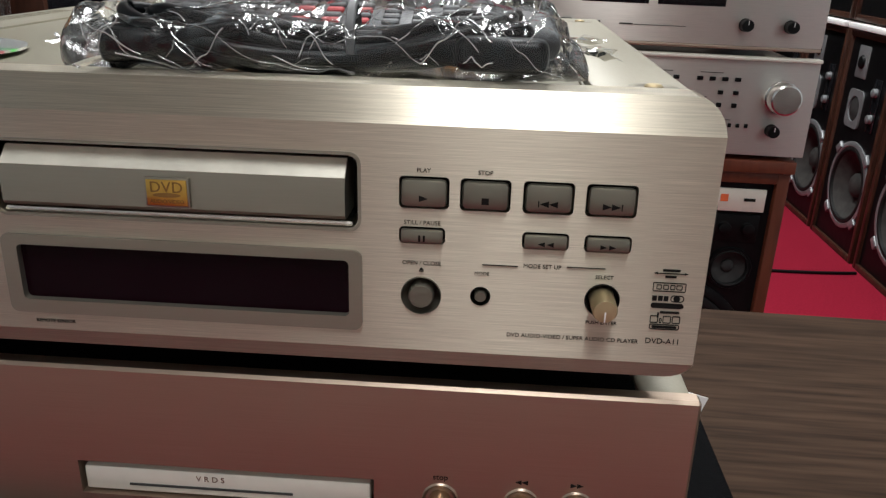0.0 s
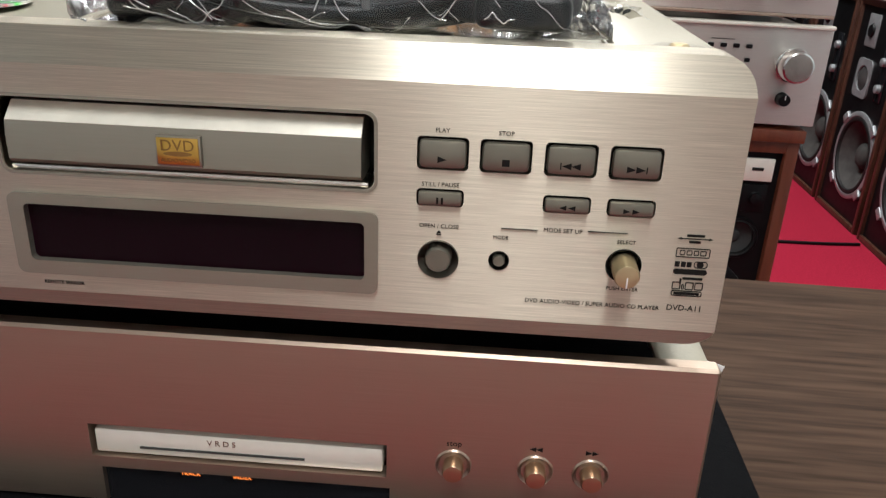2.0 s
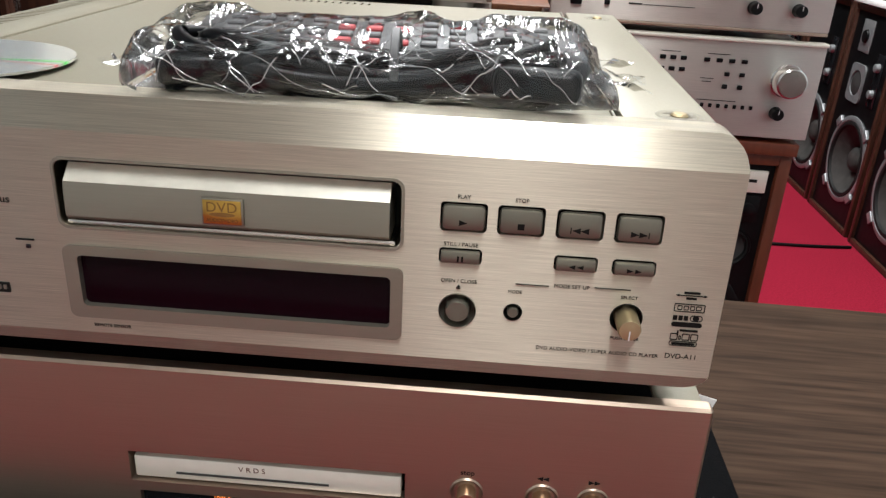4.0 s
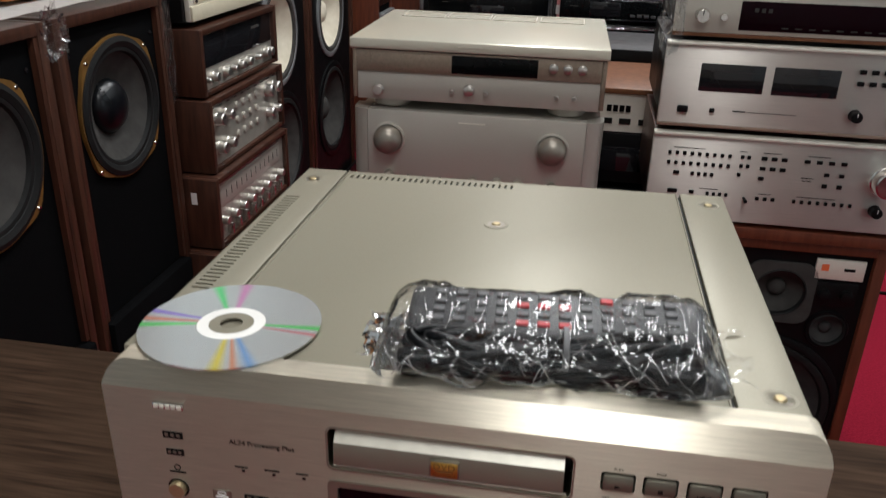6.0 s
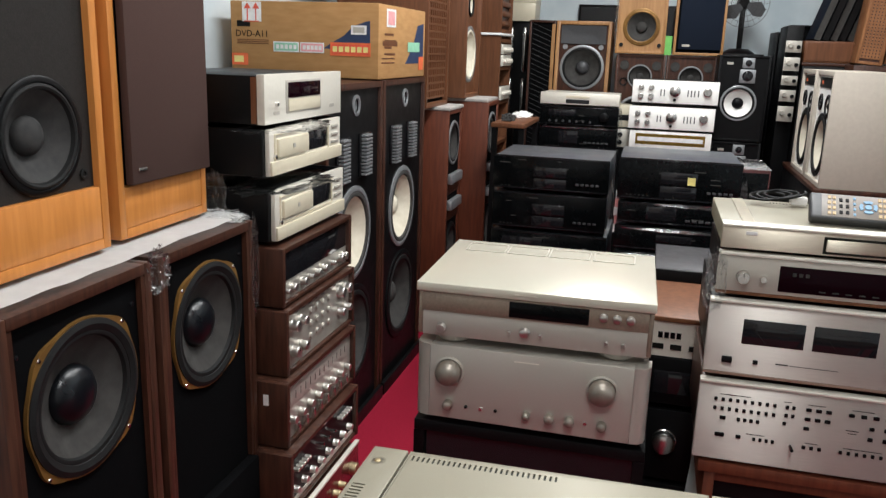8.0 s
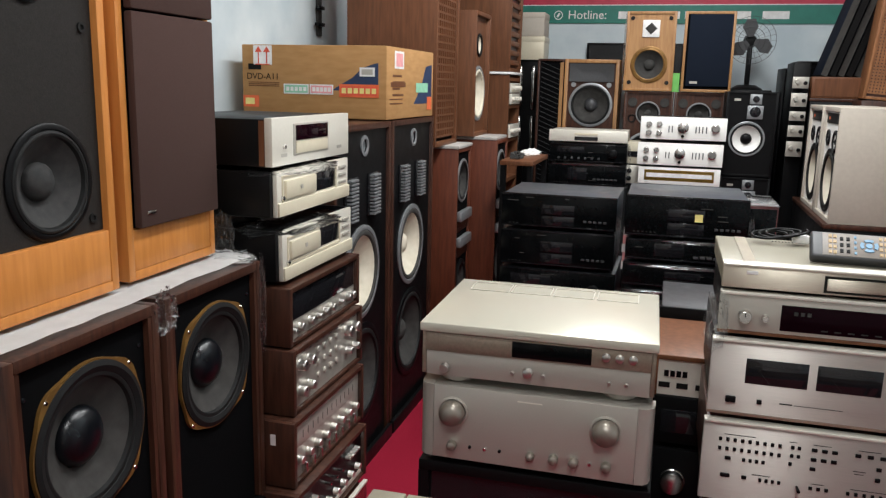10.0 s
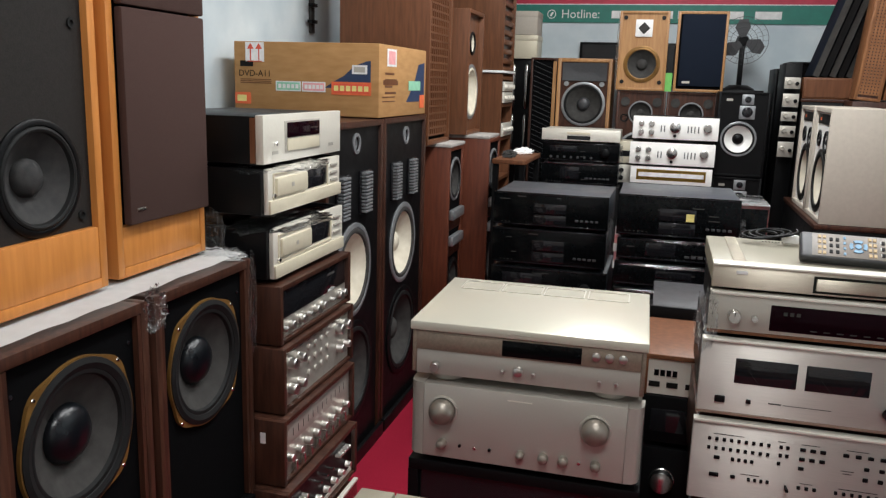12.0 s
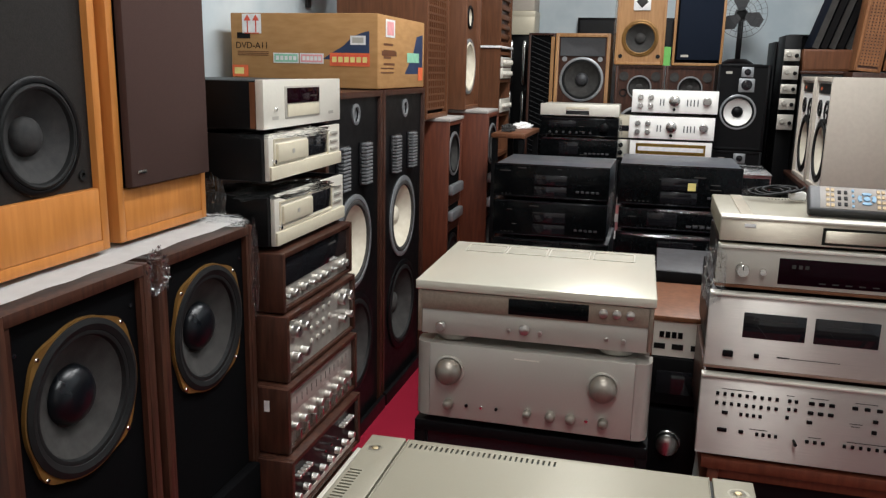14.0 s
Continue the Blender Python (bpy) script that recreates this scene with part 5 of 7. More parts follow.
# ---- leaning stack of components beside the monitors ----
def left_stack():
    S = lambda x, y, z: pose(x, y, z, 0, 0, LEFT)
    wood = walnut_dark

    def wooden(w, h, d, m, face, label, lip=0.018):
        t = thing("amplifier", m, label, "amplifier", "stack of wood-cased components")
        part("side_panel", box(-w / 2, -w / 2 + 0.016, -0.012, d, 0.003, h, 0.002), wood, t)
        part("side_panel", box(w / 2 - 0.016, w / 2, -0.012, d, 0.003, h, 0.002), wood, t)
        part("top_panel", box(-w / 2 + 0.016, w / 2 - 0.016, -0.012, d, h - 0.013, h, 0.002), wood, t)
        part("bottom_panel", box(-w / 2 + 0.016, w / 2 - 0.016, -0.010, d, 0.003, 0.012, 0.001), wood, t)
        part("front_panel", box(-w / 2 + 0.0165, w / 2 - 0.0165, 0, 0.02, 0.0125, h - 0.0135), face, t)
        part("case", box(-w / 2 + 0.018, w / 2 - 0.018, 0.022, d - 0.004, 0.0125, h - 0.014), black_satin, t)
        for fx in (-0.17, 0.17):
            for fy in (0.04, d - 0.04):
                foot(fx, fy, 0, 0.016, 0.0032, rubber, t)
        return t

    # bottom: rosewood receiver
    t = device("receiver", 0.46, 0.142, 0.34, S(-0.690, 1.405, 0.0), rosewood, walnut_dark, "red rosewood-fronted receiver with gold knobs on the carpet", "receiver", feet=0.02, group="stack of wood-cased components")
    part("top_trim", box(-0.23, 0.23, -0.003, 0.01, 0.1422, 0.150, 0.001), silver_light, t)
    for x, z, r in ((-0.185, 0.055, 0.011), (-0.145, 0.062, 0.009), (-0.10, 0.068, 0.011), (-0.06, 0.072, 0.009), (-0.02, 0.075, 0.009), (0.04, 0.08, 0.011), (0.08, 0.085, 0.010), (0.17, 0.088, 0.018)):
        knob(x, z, r, 0.02, gold, t)
    # three knobbed amplifiers
    t = wooden(0.462, 0.160, 0.34, S(-0.715, 1.435, 0.152), black_satin, "wood-cased black amplifier with many silver knobs")
    for i in range(8):
        knob(-0.19 + i * 0.052, 0.050, 0.0095, 0.016, knob_metal, t)
    for i in range(5):
        knob(-0.19 + i * 0.017, 0.105, 0.0055, 0.016, knob_metal, t, "small_knob")
        knob(0.10 + i * 0.017, 0.110, 0.0055, 0.016, knob_metal, t, "small_knob")
    for x in (-0.04, 0.0, 0.04):
        part("lever", cached(("lev", 1), lambda: lathe([(0, -0.02), (0.004, -0.018), (0.0025, 0)], 12), chrome), chrome, t, at=(x, 0, 0.102))
    part("lower_trim", box(-0.212, 0.212, -0.002, 0.001, 0.014, 0.026), silver_light, t)
    t = wooden(0.462, 0.172, 0.34, S(-0.735, 1.462, 0.314), silver_aged, "wood-cased silver tuner amplifier with a dial and levers")
    part("dial_window", box(-0.19, 0.19, -0.001, 0.003, 0.092, 0.145, 0.001), silver_dull, t)
    for i in range(12):
        bar(-0.16 + i * 0.03, 0.118, 0.002, 0.02, black_ink, t, -0.0014)
    for i in range(8):
        knob(-0.185 + i * 0.052, 0.060, 0.0105, 0.016, knob_metal, t)
        part("lever", cached(("lev2", 1), lambda: box(-0.004, 0.004, -0.016, 0, -0.014, 0.014, 0.002), chrome), chrome, t, at=(-0.165 + i * 0.046, 0, 0.032))
    part("sticker", box(-0.007, 0.007, -0.0006, 0.0004, -0.014, 0.014), white_ink, t, "small white sticker", at=(-0.2315, 0.045, 0.125), turn=(0, 0, 90))
    t = wooden(0.455, 0.170, 0.34, S(-0.750, 1.492, 0.487), silver_aged, "wood-cased silver amplifier with round knobs")
    for x, z, r in ((-0.17, 0.118, 0.016), (-0.12, 0.118, 0.014), (-0.17, 0.050, 0.016), (-0.12, 0.050, 0.014), (0.135, 0.118, 0.017), (0.185, 0.118, 0.016), (0.135, 0.060, 0.013), (0.185, 0.060, 0.012)):
        knob(x, z, r * 0.9, 0.020, knob_metal, t, mark=black_ink)
    for x in (-0.06, -0.02, 0.02, 0.06):
        for z in (0.055, 0.09, 0.125):
            knob(x, z, 0.008, 0.004, silver_dull, t, "round_switch")
    for i in range(10):
        bar(-0.19 + i * 0.042, 0.146, 0.018, 0.0016, black_ink, t)
    # tuner with black glass
    t = wooden(0.452, 0.150, 0.34, S(-0.762, 1.500, 0.660), silver_aged, "wood-cased tuner with black glass dial and small knobs")
    part("dial_window", box(-0.205, 0.205, -0.002, 0.003, 0.062, 0.134, 0.001), black_gloss, t, "black glass dial")
    bar(0.10, 0.112, 0.05, 0.006, cone_grey, t, -0.0024)
    for i, x in enumerate((-0.19, -0.15, -0.09, -0.045, 0.0, 0.045, 0.105, 0.16, 0.19)):
        knob(x, 0.036, 0.011 if i % 3 else 0.007, 0.014, knob_metal, t)
    # two champagne disc players
    for z, yc, h in ((0.812, 1.505, 0.135), (0.972, 1.482, 0.120)):
        t = device("cd_player", 0.43, h, 0.33, S(-0.775, yc, z), silver_light, black_gloss, "champagne CD player with black sides and a raised tray", "CD player", feet=0.012, group="stacked disc players")
        for s in (-1, 1):
            a, b = sorted((s * 0.2155, s * 0.229))
            part("side_panel", box(a, b, 0.012, 0.33, 0.012, h, 0.002), black_satin, t)
        zz = h * 0.62
        part("disc_tray", box(-0.180, -0.010, -0.008, 0.002, zz - 0.022, zz + 0.022, 0.003), champagne_pale, t)
        part("tray_frame", ring_plate(rounded(-0.192, 0.130, zz - 0.034, zz + 0.034, 0.003), rounded(-0.188, 0.126, zz - 0.030, zz + 0.030, 0.003), -0.003, 0.002), champagne_pale, t)
        part("display_window", box(-0.002, 0.122, -0.002, 0.002, zz - 0.024, zz + 0.026, 0.001), black_gloss, t, "black display window")
        part("step", box(-0.214, 0.214, -0.006, 0.001, 0.0125, 0.045, 0.002), champagne_pale, t)
        for i in range(3):
            button(0.17, zz + 0.024 - i * 0.021, 0.045, 0.008, silver_dull, t)
        bar(-0.10, zz, 0.012, 0.010, silver_dull, t, -0.0088)
        knob(-0.19, 0.055, 0.006, 0.006, chrome, t, "power_button")
    # top: silver player with a window
    t = device("cd_player", 0.455, 0.118, 0.34, S(-0.775, 1.475, 1.098), silver_light, black_satin, "silver CD player with a square display window", "CD player", feet=0.006, face_t=0.020, group="stacked disc players", case_in=0.0)
    part("side_trim", box(-0.2285, -0.2275, 0.02, 0.034, 0.008, 0.112), walnut_brown, t)
    part("display_window", box(-0.120, 0.085, -0.002, 0.003, 0.026, 0.102, 0.001), silver_dull, t)
    part("display_glass", box(-0.110, 0.076, -0.0045, -0.002, 0.062, 0.098, 0.001), display_glass, t, "dark display glass")
    part("disc_tray", box(-0.110, 0.076, -0.0045, -0.002, 0.030, 0.059, 0.001), champagne_pale, t)
    for x in (-0.17, 0.16):
        bar(x, 0.03, 0.03, 0.008, silver_dull, t)
    knob(-0.17, 0.050, 0.005, 0.006, chrome, t, "power_button")
    part("screw", lathe([(0, -0.003), (0.006, -0.002), (0.007, 0)], 14), rubber, t, at=(-0.2276, 0.16, 0.045), turn=(0, 0, -90))
    for z, yc in ((1.094, 1.40), (0.955, 1.40)):
        crumple("plastic_wrap", pose(-0.80, yc, z - 0.005), 0.10, 0.20, 0.010, "clear plastic wrap between the stacked players", int(z * 10))
    crumple("plastic_wrap", pose(-0.90, 1.235, 0.93), 0.03, 0.008, 0.07, "loose clear plastic wrap hanging from a player", 7)


left_stack()


# ---- tall horn monitors and the carton ----
def tall_monitor(yc, w, note):
    h = 1.172
    holes = ((0.0, 0.685, 0.140), (0.0, 0.33, 0.158), (0.02, 1.100, 0.022))
    t = cabinet("floor_speaker", w, h, 0.50, pose(-0.84, yc, 0, 0, 0, LEFT), walnut_dark, black_satin, f"tall black-fronted four-way speaker with cream midrange cone {note}", holes=holes, wall=0.02, inset=0.012, group="pair of tall four-way speakers")
    driver(0.0, 0.685, 0.158, t, "midbass", cone=cone_white, frame=frame_silver, surround=cone_grey, y=0.012, cap=cone_white, capr=0.26)
    driver(0.0, 0.33, 0.178, t, "woofer", cone=cone_grey, frame=black_satin, y=0.012, capr=0.26)
    part("tweeter", lathe([(0.034, 0), (0.034, -0.004), (0.024, -0.005), (0.019, 0.02), (0.008, 0.02), (0, 0.0)], 32), frame_silver, t, at=(0.02, 0.012, 1.100))
    for x in (-0.105, 0.095):
        lens = part("acoustic_lens", box(x - 0.052, x + 0.052, 0.004, 0.012, 0.868, 1.008, 0.001), black_gloss, t)
        for i in range(12):
            part("louvre", cached(("louvre", 1), lambda: box(-0.030, 0.030, -0.018, 0.002, -0.0035, 0.0035, 0.001), frame_silver), frame_silver, lens, at=(x - 0.012, 0.004, 0.874 + i * 0.0115))
    part("plinth", box(-w / 2, w / 2, -0.015, 0.0, 0.0, 0.05, 0.002), black_satin, t)


tall_monitor(2.005, 0.500, "beside the stack")
tall_monitor(2.525, 0.510, "next to another")


def carton():
    t = thing("cardboard_carton", pose(-1.112, 2.2, 1.176), "brown cardboard player carton with printed stickers on tall speakers", "cardboard box")
    W, D, H = 0.545, 0.555, 0.248
    part("carton_body", box(-W / 2, W / 2, 0, D, 0, H, 0.004), cardboard, t)
    part("flap_seam", box(-W / 2 + 0.004, W / 2 - 0.004, D / 2 - 0.03, D / 2 + 0.03, H - 0.001, H + 0.0006), plastic_film, t)
    f = lambda x, z, w, h, m, y=-0.0008: bar(x - W / 2, z, w, h, m, t, y, "sticker", 0.0005)
    f(0.082, 0.212, 0.072, 0.066, white_ink)
    for x in (0.066, 0.098):
        f(x, 0.205, 0.004, 0.045, red_ink, -0.0018)
        part("sticker", outline([(x - W / 2 - 0.013, 0.222), (x - W / 2, 0.242), (x - W / 2 + 0.013, 0.222)], -0.0024, -0.0014), red_ink, t)
    f(0.082, 0.180, 0.055, 0.003, red_ink, -0.0018)
    f(0.05, 0.172, 0.050, 0.020, black_ink)
    lettering("DVD-A11", 0.031, black_ink, t, (0.018 - W / 2, -0.0012, 0.138), "LEFT")
    for z in (0.118, 0.112, 0.106):
        f(0.085, z, 0.12, 0.0025, walnut_brown)
    part("sticker", outline([(0.345 - W / 2, 0.096), (0.545 - W / 2 - 0.03, 0.096), (0.545 - W / 2 - 0.03, 0.190), (0.50 - W / 2, 0.188), (0.455 - W / 2, 0.172), (0.42 - W / 2, 0.14), (0.38 - W / 2, 0.118)], -0.0006, 0.0), navy_ink, t)
    f(0.475, 0.160, 0.055, 0.030, white_ink, -0.0018), f(0.475, 0.160, 0.040, 0.018, silver_dull, -0.0024)
    for x, w, m, m2 in ((0.210, 0.095, green_ink, white_ink), (0.306, 0.088, pink_ink, white_ink)):
        f(x, 0.098, w, 0.034, white_ink, -0.0018), f(x, 0.098, w - 0.008, 0.026, m, -0.0024)
        for i in range(5):
            f(x - w / 2 + 0.016 + i * (w - 0.03) / 4, 0.098, 0.011, 0.014, m2, -0.003)
    f(0.445, 0.096, 0.145, 0.044, orange_ink, -0.0018), f(0.445, 0.096, 0.132, 0.032, red_ink, -0.0024)
    for i in range(6):
        f(0.39 + i * 0.022, 0.096, 0.016, 0.018, yellow_ink, -0.003)
    f(0.034, 0.052, 0.062, 0.040, orange_ink, -0.0018), f(0.030, 0.052, 0.036, 0.022, yellow_ink, -0.0024)
    for i, w in enumerate((0.10, 0.13, 0.08, 0.12)):
        part("print", box(-0.0003, 0.0004, -w / 2, w / 2, -0.004, 0.004), walnut_brown, t, at=(W / 2, 0.06 + w / 2, 0.15 - i * 0.022))
    # printed end facing the aisle
    g = lambda y, z, w, h, m, o=0.0008: part("sticker", box(-0.0004, 0.0004, -w / 2, w / 2, -h / 2, h / 2), m, t, at=(W / 2 + o, y, z))
    g(0.13, 0.205, 0.10, 0.06, white_ink), g(0.13, 0.205, 0.07, 0.045, pink_ink, 0.0016)
    part("sticker", outline([(0.30, 0.05), (0.53, 0.05), (0.53, 0.20), (0.45, 0.19), (0.40, 0.12)], -0.0006, 0.0), navy_ink, t, at=(W / 2, 0, 0), turn=(0, 0, 90))
    g(0.40, 0.11, 0.15, 0.035, green_ink, 0.0016), g(0.10, 0.07, 0.14, 0.004, walnut_brown), g(0.10, 0.055, 0.14, 0.004, walnut_brown), g(0.50, 0.05, 0.06, 0.05, orange_ink, 0.0016)
    g(0.12, 0.12, 0.16, 0.016, walnut_brown)
    part("tape", box(-0.04, 0.04, 0.0, 0.5, 0, 0.0008), plastic_film, t, at=(0.22, 0.03, H + 0.0008))


carton()


# ---- black component stacks behind the centre ----
def black_unit(w, h, d, m, kind, rng):
    t = device("black_component", w, h, d, m, black_fascia, black_lid_sheen, f"black hi-fi {kind} in a tall stack", kind, feet=0.010, group="black component stacks", case_in=0.002)
    if kind == "cassette deck":
        part("window", box(-0.10, 0.0, -0.001, 0.003, h * 0.3, h * 0.85, 0.001), black_gloss, t)
        for i in range(6):
            button(0.04 + i * 0.022, h * 0.35, 0.016, 0.008, remote_grey, t)
    elif kind == "amplifier":
        knob(w * 0.32, h * 0.55, 0.022, 0.018, black_satin, t)
        part("window", box(-w * 0.40, -w * 0.05, -0.001, 0.003, h * 0.55, h * 0.85, 0.001), black_gloss, t)
        for i in range(7):
            knob(-w * 0.38 + i * 0.035, h * 0.28, 0.006, 0.010, remote_grey, t)
    else:
        part("disc_tray", box(-0.06, 0.06, -0.003, 0.003, h * 0.45, h * 0.72, 0.001), black_gloss, t)
        part("window", box(-0.06, 0.06, -0.001, 0.003, h * 0.14, h * 0.4, 0.001), black_gloss, t)
        for i in range(5):
            button(0.10 + i * 0.018, h * 0.3, 0.012, 0.008, remote_grey, t)
    for i in range(rng.randint(2, 4)):
        bar(rng.uniform(-w * 0.4, w * 0.4), h * rng.uniform(0.2, 0.9), rng.uniform(0.015, 0.04), 0.003, cone_grey, t)
    part("edge_trim", box(-w / 2 + 0.004, w / 2 - 0.004, -0.0022, 0.002, h - 0.006, h - 0.003, 0.0006), black_gloss, t)
    part("edge_trim", box(-w / 2 + 0.004, w / 2 - 0.004, -0.0022, 0.002, 0.013, 0.016, 0.0006), black_gloss, t)
    for i in range(rng.randint(3, 6)):
        bar(-w * 0.42 + i * 0.014, h * 0.16, 0.006, 0.0025, cone_grey, t, -0.001)
    return t


def black_stacks():
    rng = random.Random(11)
    kinds = ["amplifier", "disc player", "cassette deck", "amplifier", "disc player", "cassette deck"]
    for cx, fy, w, levels in ((-0.273, 2.50, 0.432, (0.0, 0.17, 0.33, 0.48, 0.635, 0.78, 0.915)), (0.174, 2.395, 0.412, (0.0, 0.15, 0.31, 0.45, 0.615, 0.71, 0.795, 0.948))):
        for i, (a, b) in enumerate(zip(levels, levels[1:])):
            black_unit(w - rng.uniform(0, 0.02), b - a - 0.003, 0.38, pose(cx + rng.uniform(-0.008, 0.008), fy + rng.uniform(0, 0.012), a, 0, 0, rng.uniform(-0.8, 0.8)), kinds[i % 6] if i < len(levels) - 2 else "disc player", rng)
        crumple("plastic_wrap", pose(cx + w / 2 + 0.004, fy - 0.004, levels[-1] - 0.14), 0.012, 0.006, 0.09, "clear plastic wrap down the edge of a black stack", int(cx * 100) + 31)
    t = thing("price_sticker", pose(0.213, 2.3895, 0.876), "small yellow sticker on a black component", "sticker")
    part("paper", box(-0.013, 0.013, 0, 0.0008, -0.013, 0.013), yellow_ink, t)
    t = thing("packing_tape", pose(-0.030, 2.492, 0.66), "torn red and white packing tape hanging between black stacks", "tape")
    for i in range(5):
        part("strip", box(-0.008, 0.008, -0.0008, 0.0008, i * 0.031, i * 0.031 + 0.0305), pink_ink if i % 2 else white_ink, t, at=(0.002 * math.sin(i * 2.1), 0, 0), turn=(0, 0, 25 * math.sin(i * 1.7)))
    t = thing("wooden_component", pose(0.44, 2.66, 0), "dark red wooden component under clear plastic beside a black stack", "component")
    part("case", box(-0.055, 0.055, 0, 0.30, 0.62, 0.895, 0.003), rosewood, t)
    part("front_panel", box(-0.050, 0.050, -0.004, 0.0, 0.63, 0.885, 0.001), black_fascia, t)
    part("base", box(-0.055, 0.055, 0, 0.30, 0, 0.62, 0.002), black_satin, t)
    part("cover_sheet", box(-0.057, 0.057, -0.006, 0.302, 0.896, 0.899, 0.001), sheet_clear, t, "clear plastic sheet")
    for x, z in ((0.0, 0.70), (0.09, 0.79), (-0.02, 0.608)):
        crumple("plastic_wrap", pose(0.17 + x, 2.392, z), 0.17, 0.006, 0.006, "clear plastic wrap between black components", int(z * 50))


black_stacks()


def middle_amp():
    for i, (z, h, f) in enumerate(((0.0, 0.17, black_satin), (0.173, 0.16, black_satin), (0.336, 0.18, black_satin), (0.52, 0.118, black_satin))):
        t = device("black_component", 0.42, h, 0.30, pose(0.315, 1.32, z), f, black_satin, "black hi-fi component under a wood-cased amplifier", "amplifier", feet=0.01, group="black components under the silver amplifier")
        if i == 2:
            knob(-0.155, 0.105, 0.026, 0.022, chrome, t, "volume_knob")
        else:
            part("window", box(-0.19, -0.08, -0.001, 0.003, h * 0.3, h * 0.75, 0.001), black_gloss, t)
    t = thing("amplifier", pose(0.315, 1.318, 0.64), "silver amplifier in a reddish wooden case", "amplifier")
    part("wooden_case", box(-0.215, 0.215, 0.0, 0.30, 0.082, 0.094, 0.002), walnut_brown, t)
    part("wooden_case", box(-0.215, -0.203, 0.0, 0.30, 0.0, 0.082, 0.001), walnut_brown, t)
    part("wooden_case", box(0.203, 0.215, 0.0, 0.30, 0.0, 0.082, 0.001), walnut_brown, t)
    part("front_panel", box(-0.203, 0.203, 0.006, 0.02, 0.001, 0.0815), silver_light, t)
    part("case", box(-0.203, 0.203, 0.021, 0.29, 0.001, 0.0815), black_satin, t)
    for x in (-0.185, -0.172, -0.159, -0.146):
        button(x, 0.052, 0.010, 0.014, black_satin, t, depth=-0.001)
    for x in (-0.188, -0.150, -0.11):
        part("label_plate", box(x - 0.012, x + 0.012, 0.004, 0.007, 0.018, 0.030), black_ink, t)
    t = device("black_component", 0.42, 0.06, 0.30, pose(0.315, 1.63, 0.70), black_satin, remote_grey, "black component with a grey top", "disc player", feet=0.01)
    s = thing("component_stand", pose(0.315, 1.63, 0), "black stand behind the silver amplifier", "stand")
    part("shelf", box(-0.21, 0.21, 0, 0.30, 0.67, 0.70), black_satin, s)
    for x in (-0.2, 0.2):
        part("side_panel", box(x - 0.01, x + 0.01, 0, 0.30, 0, 0.67), black_satin, s)
    p = thing("foam_board", pose(0.190, 0.985, 0, 0, 4, 0), "white foam board standing against the studio monitor", "packing foam")
    part("sheet", box(-0.006, 0.006, 0, 0.24, 0.002, 0.590, 0.001), foam, p)


middle_amp()


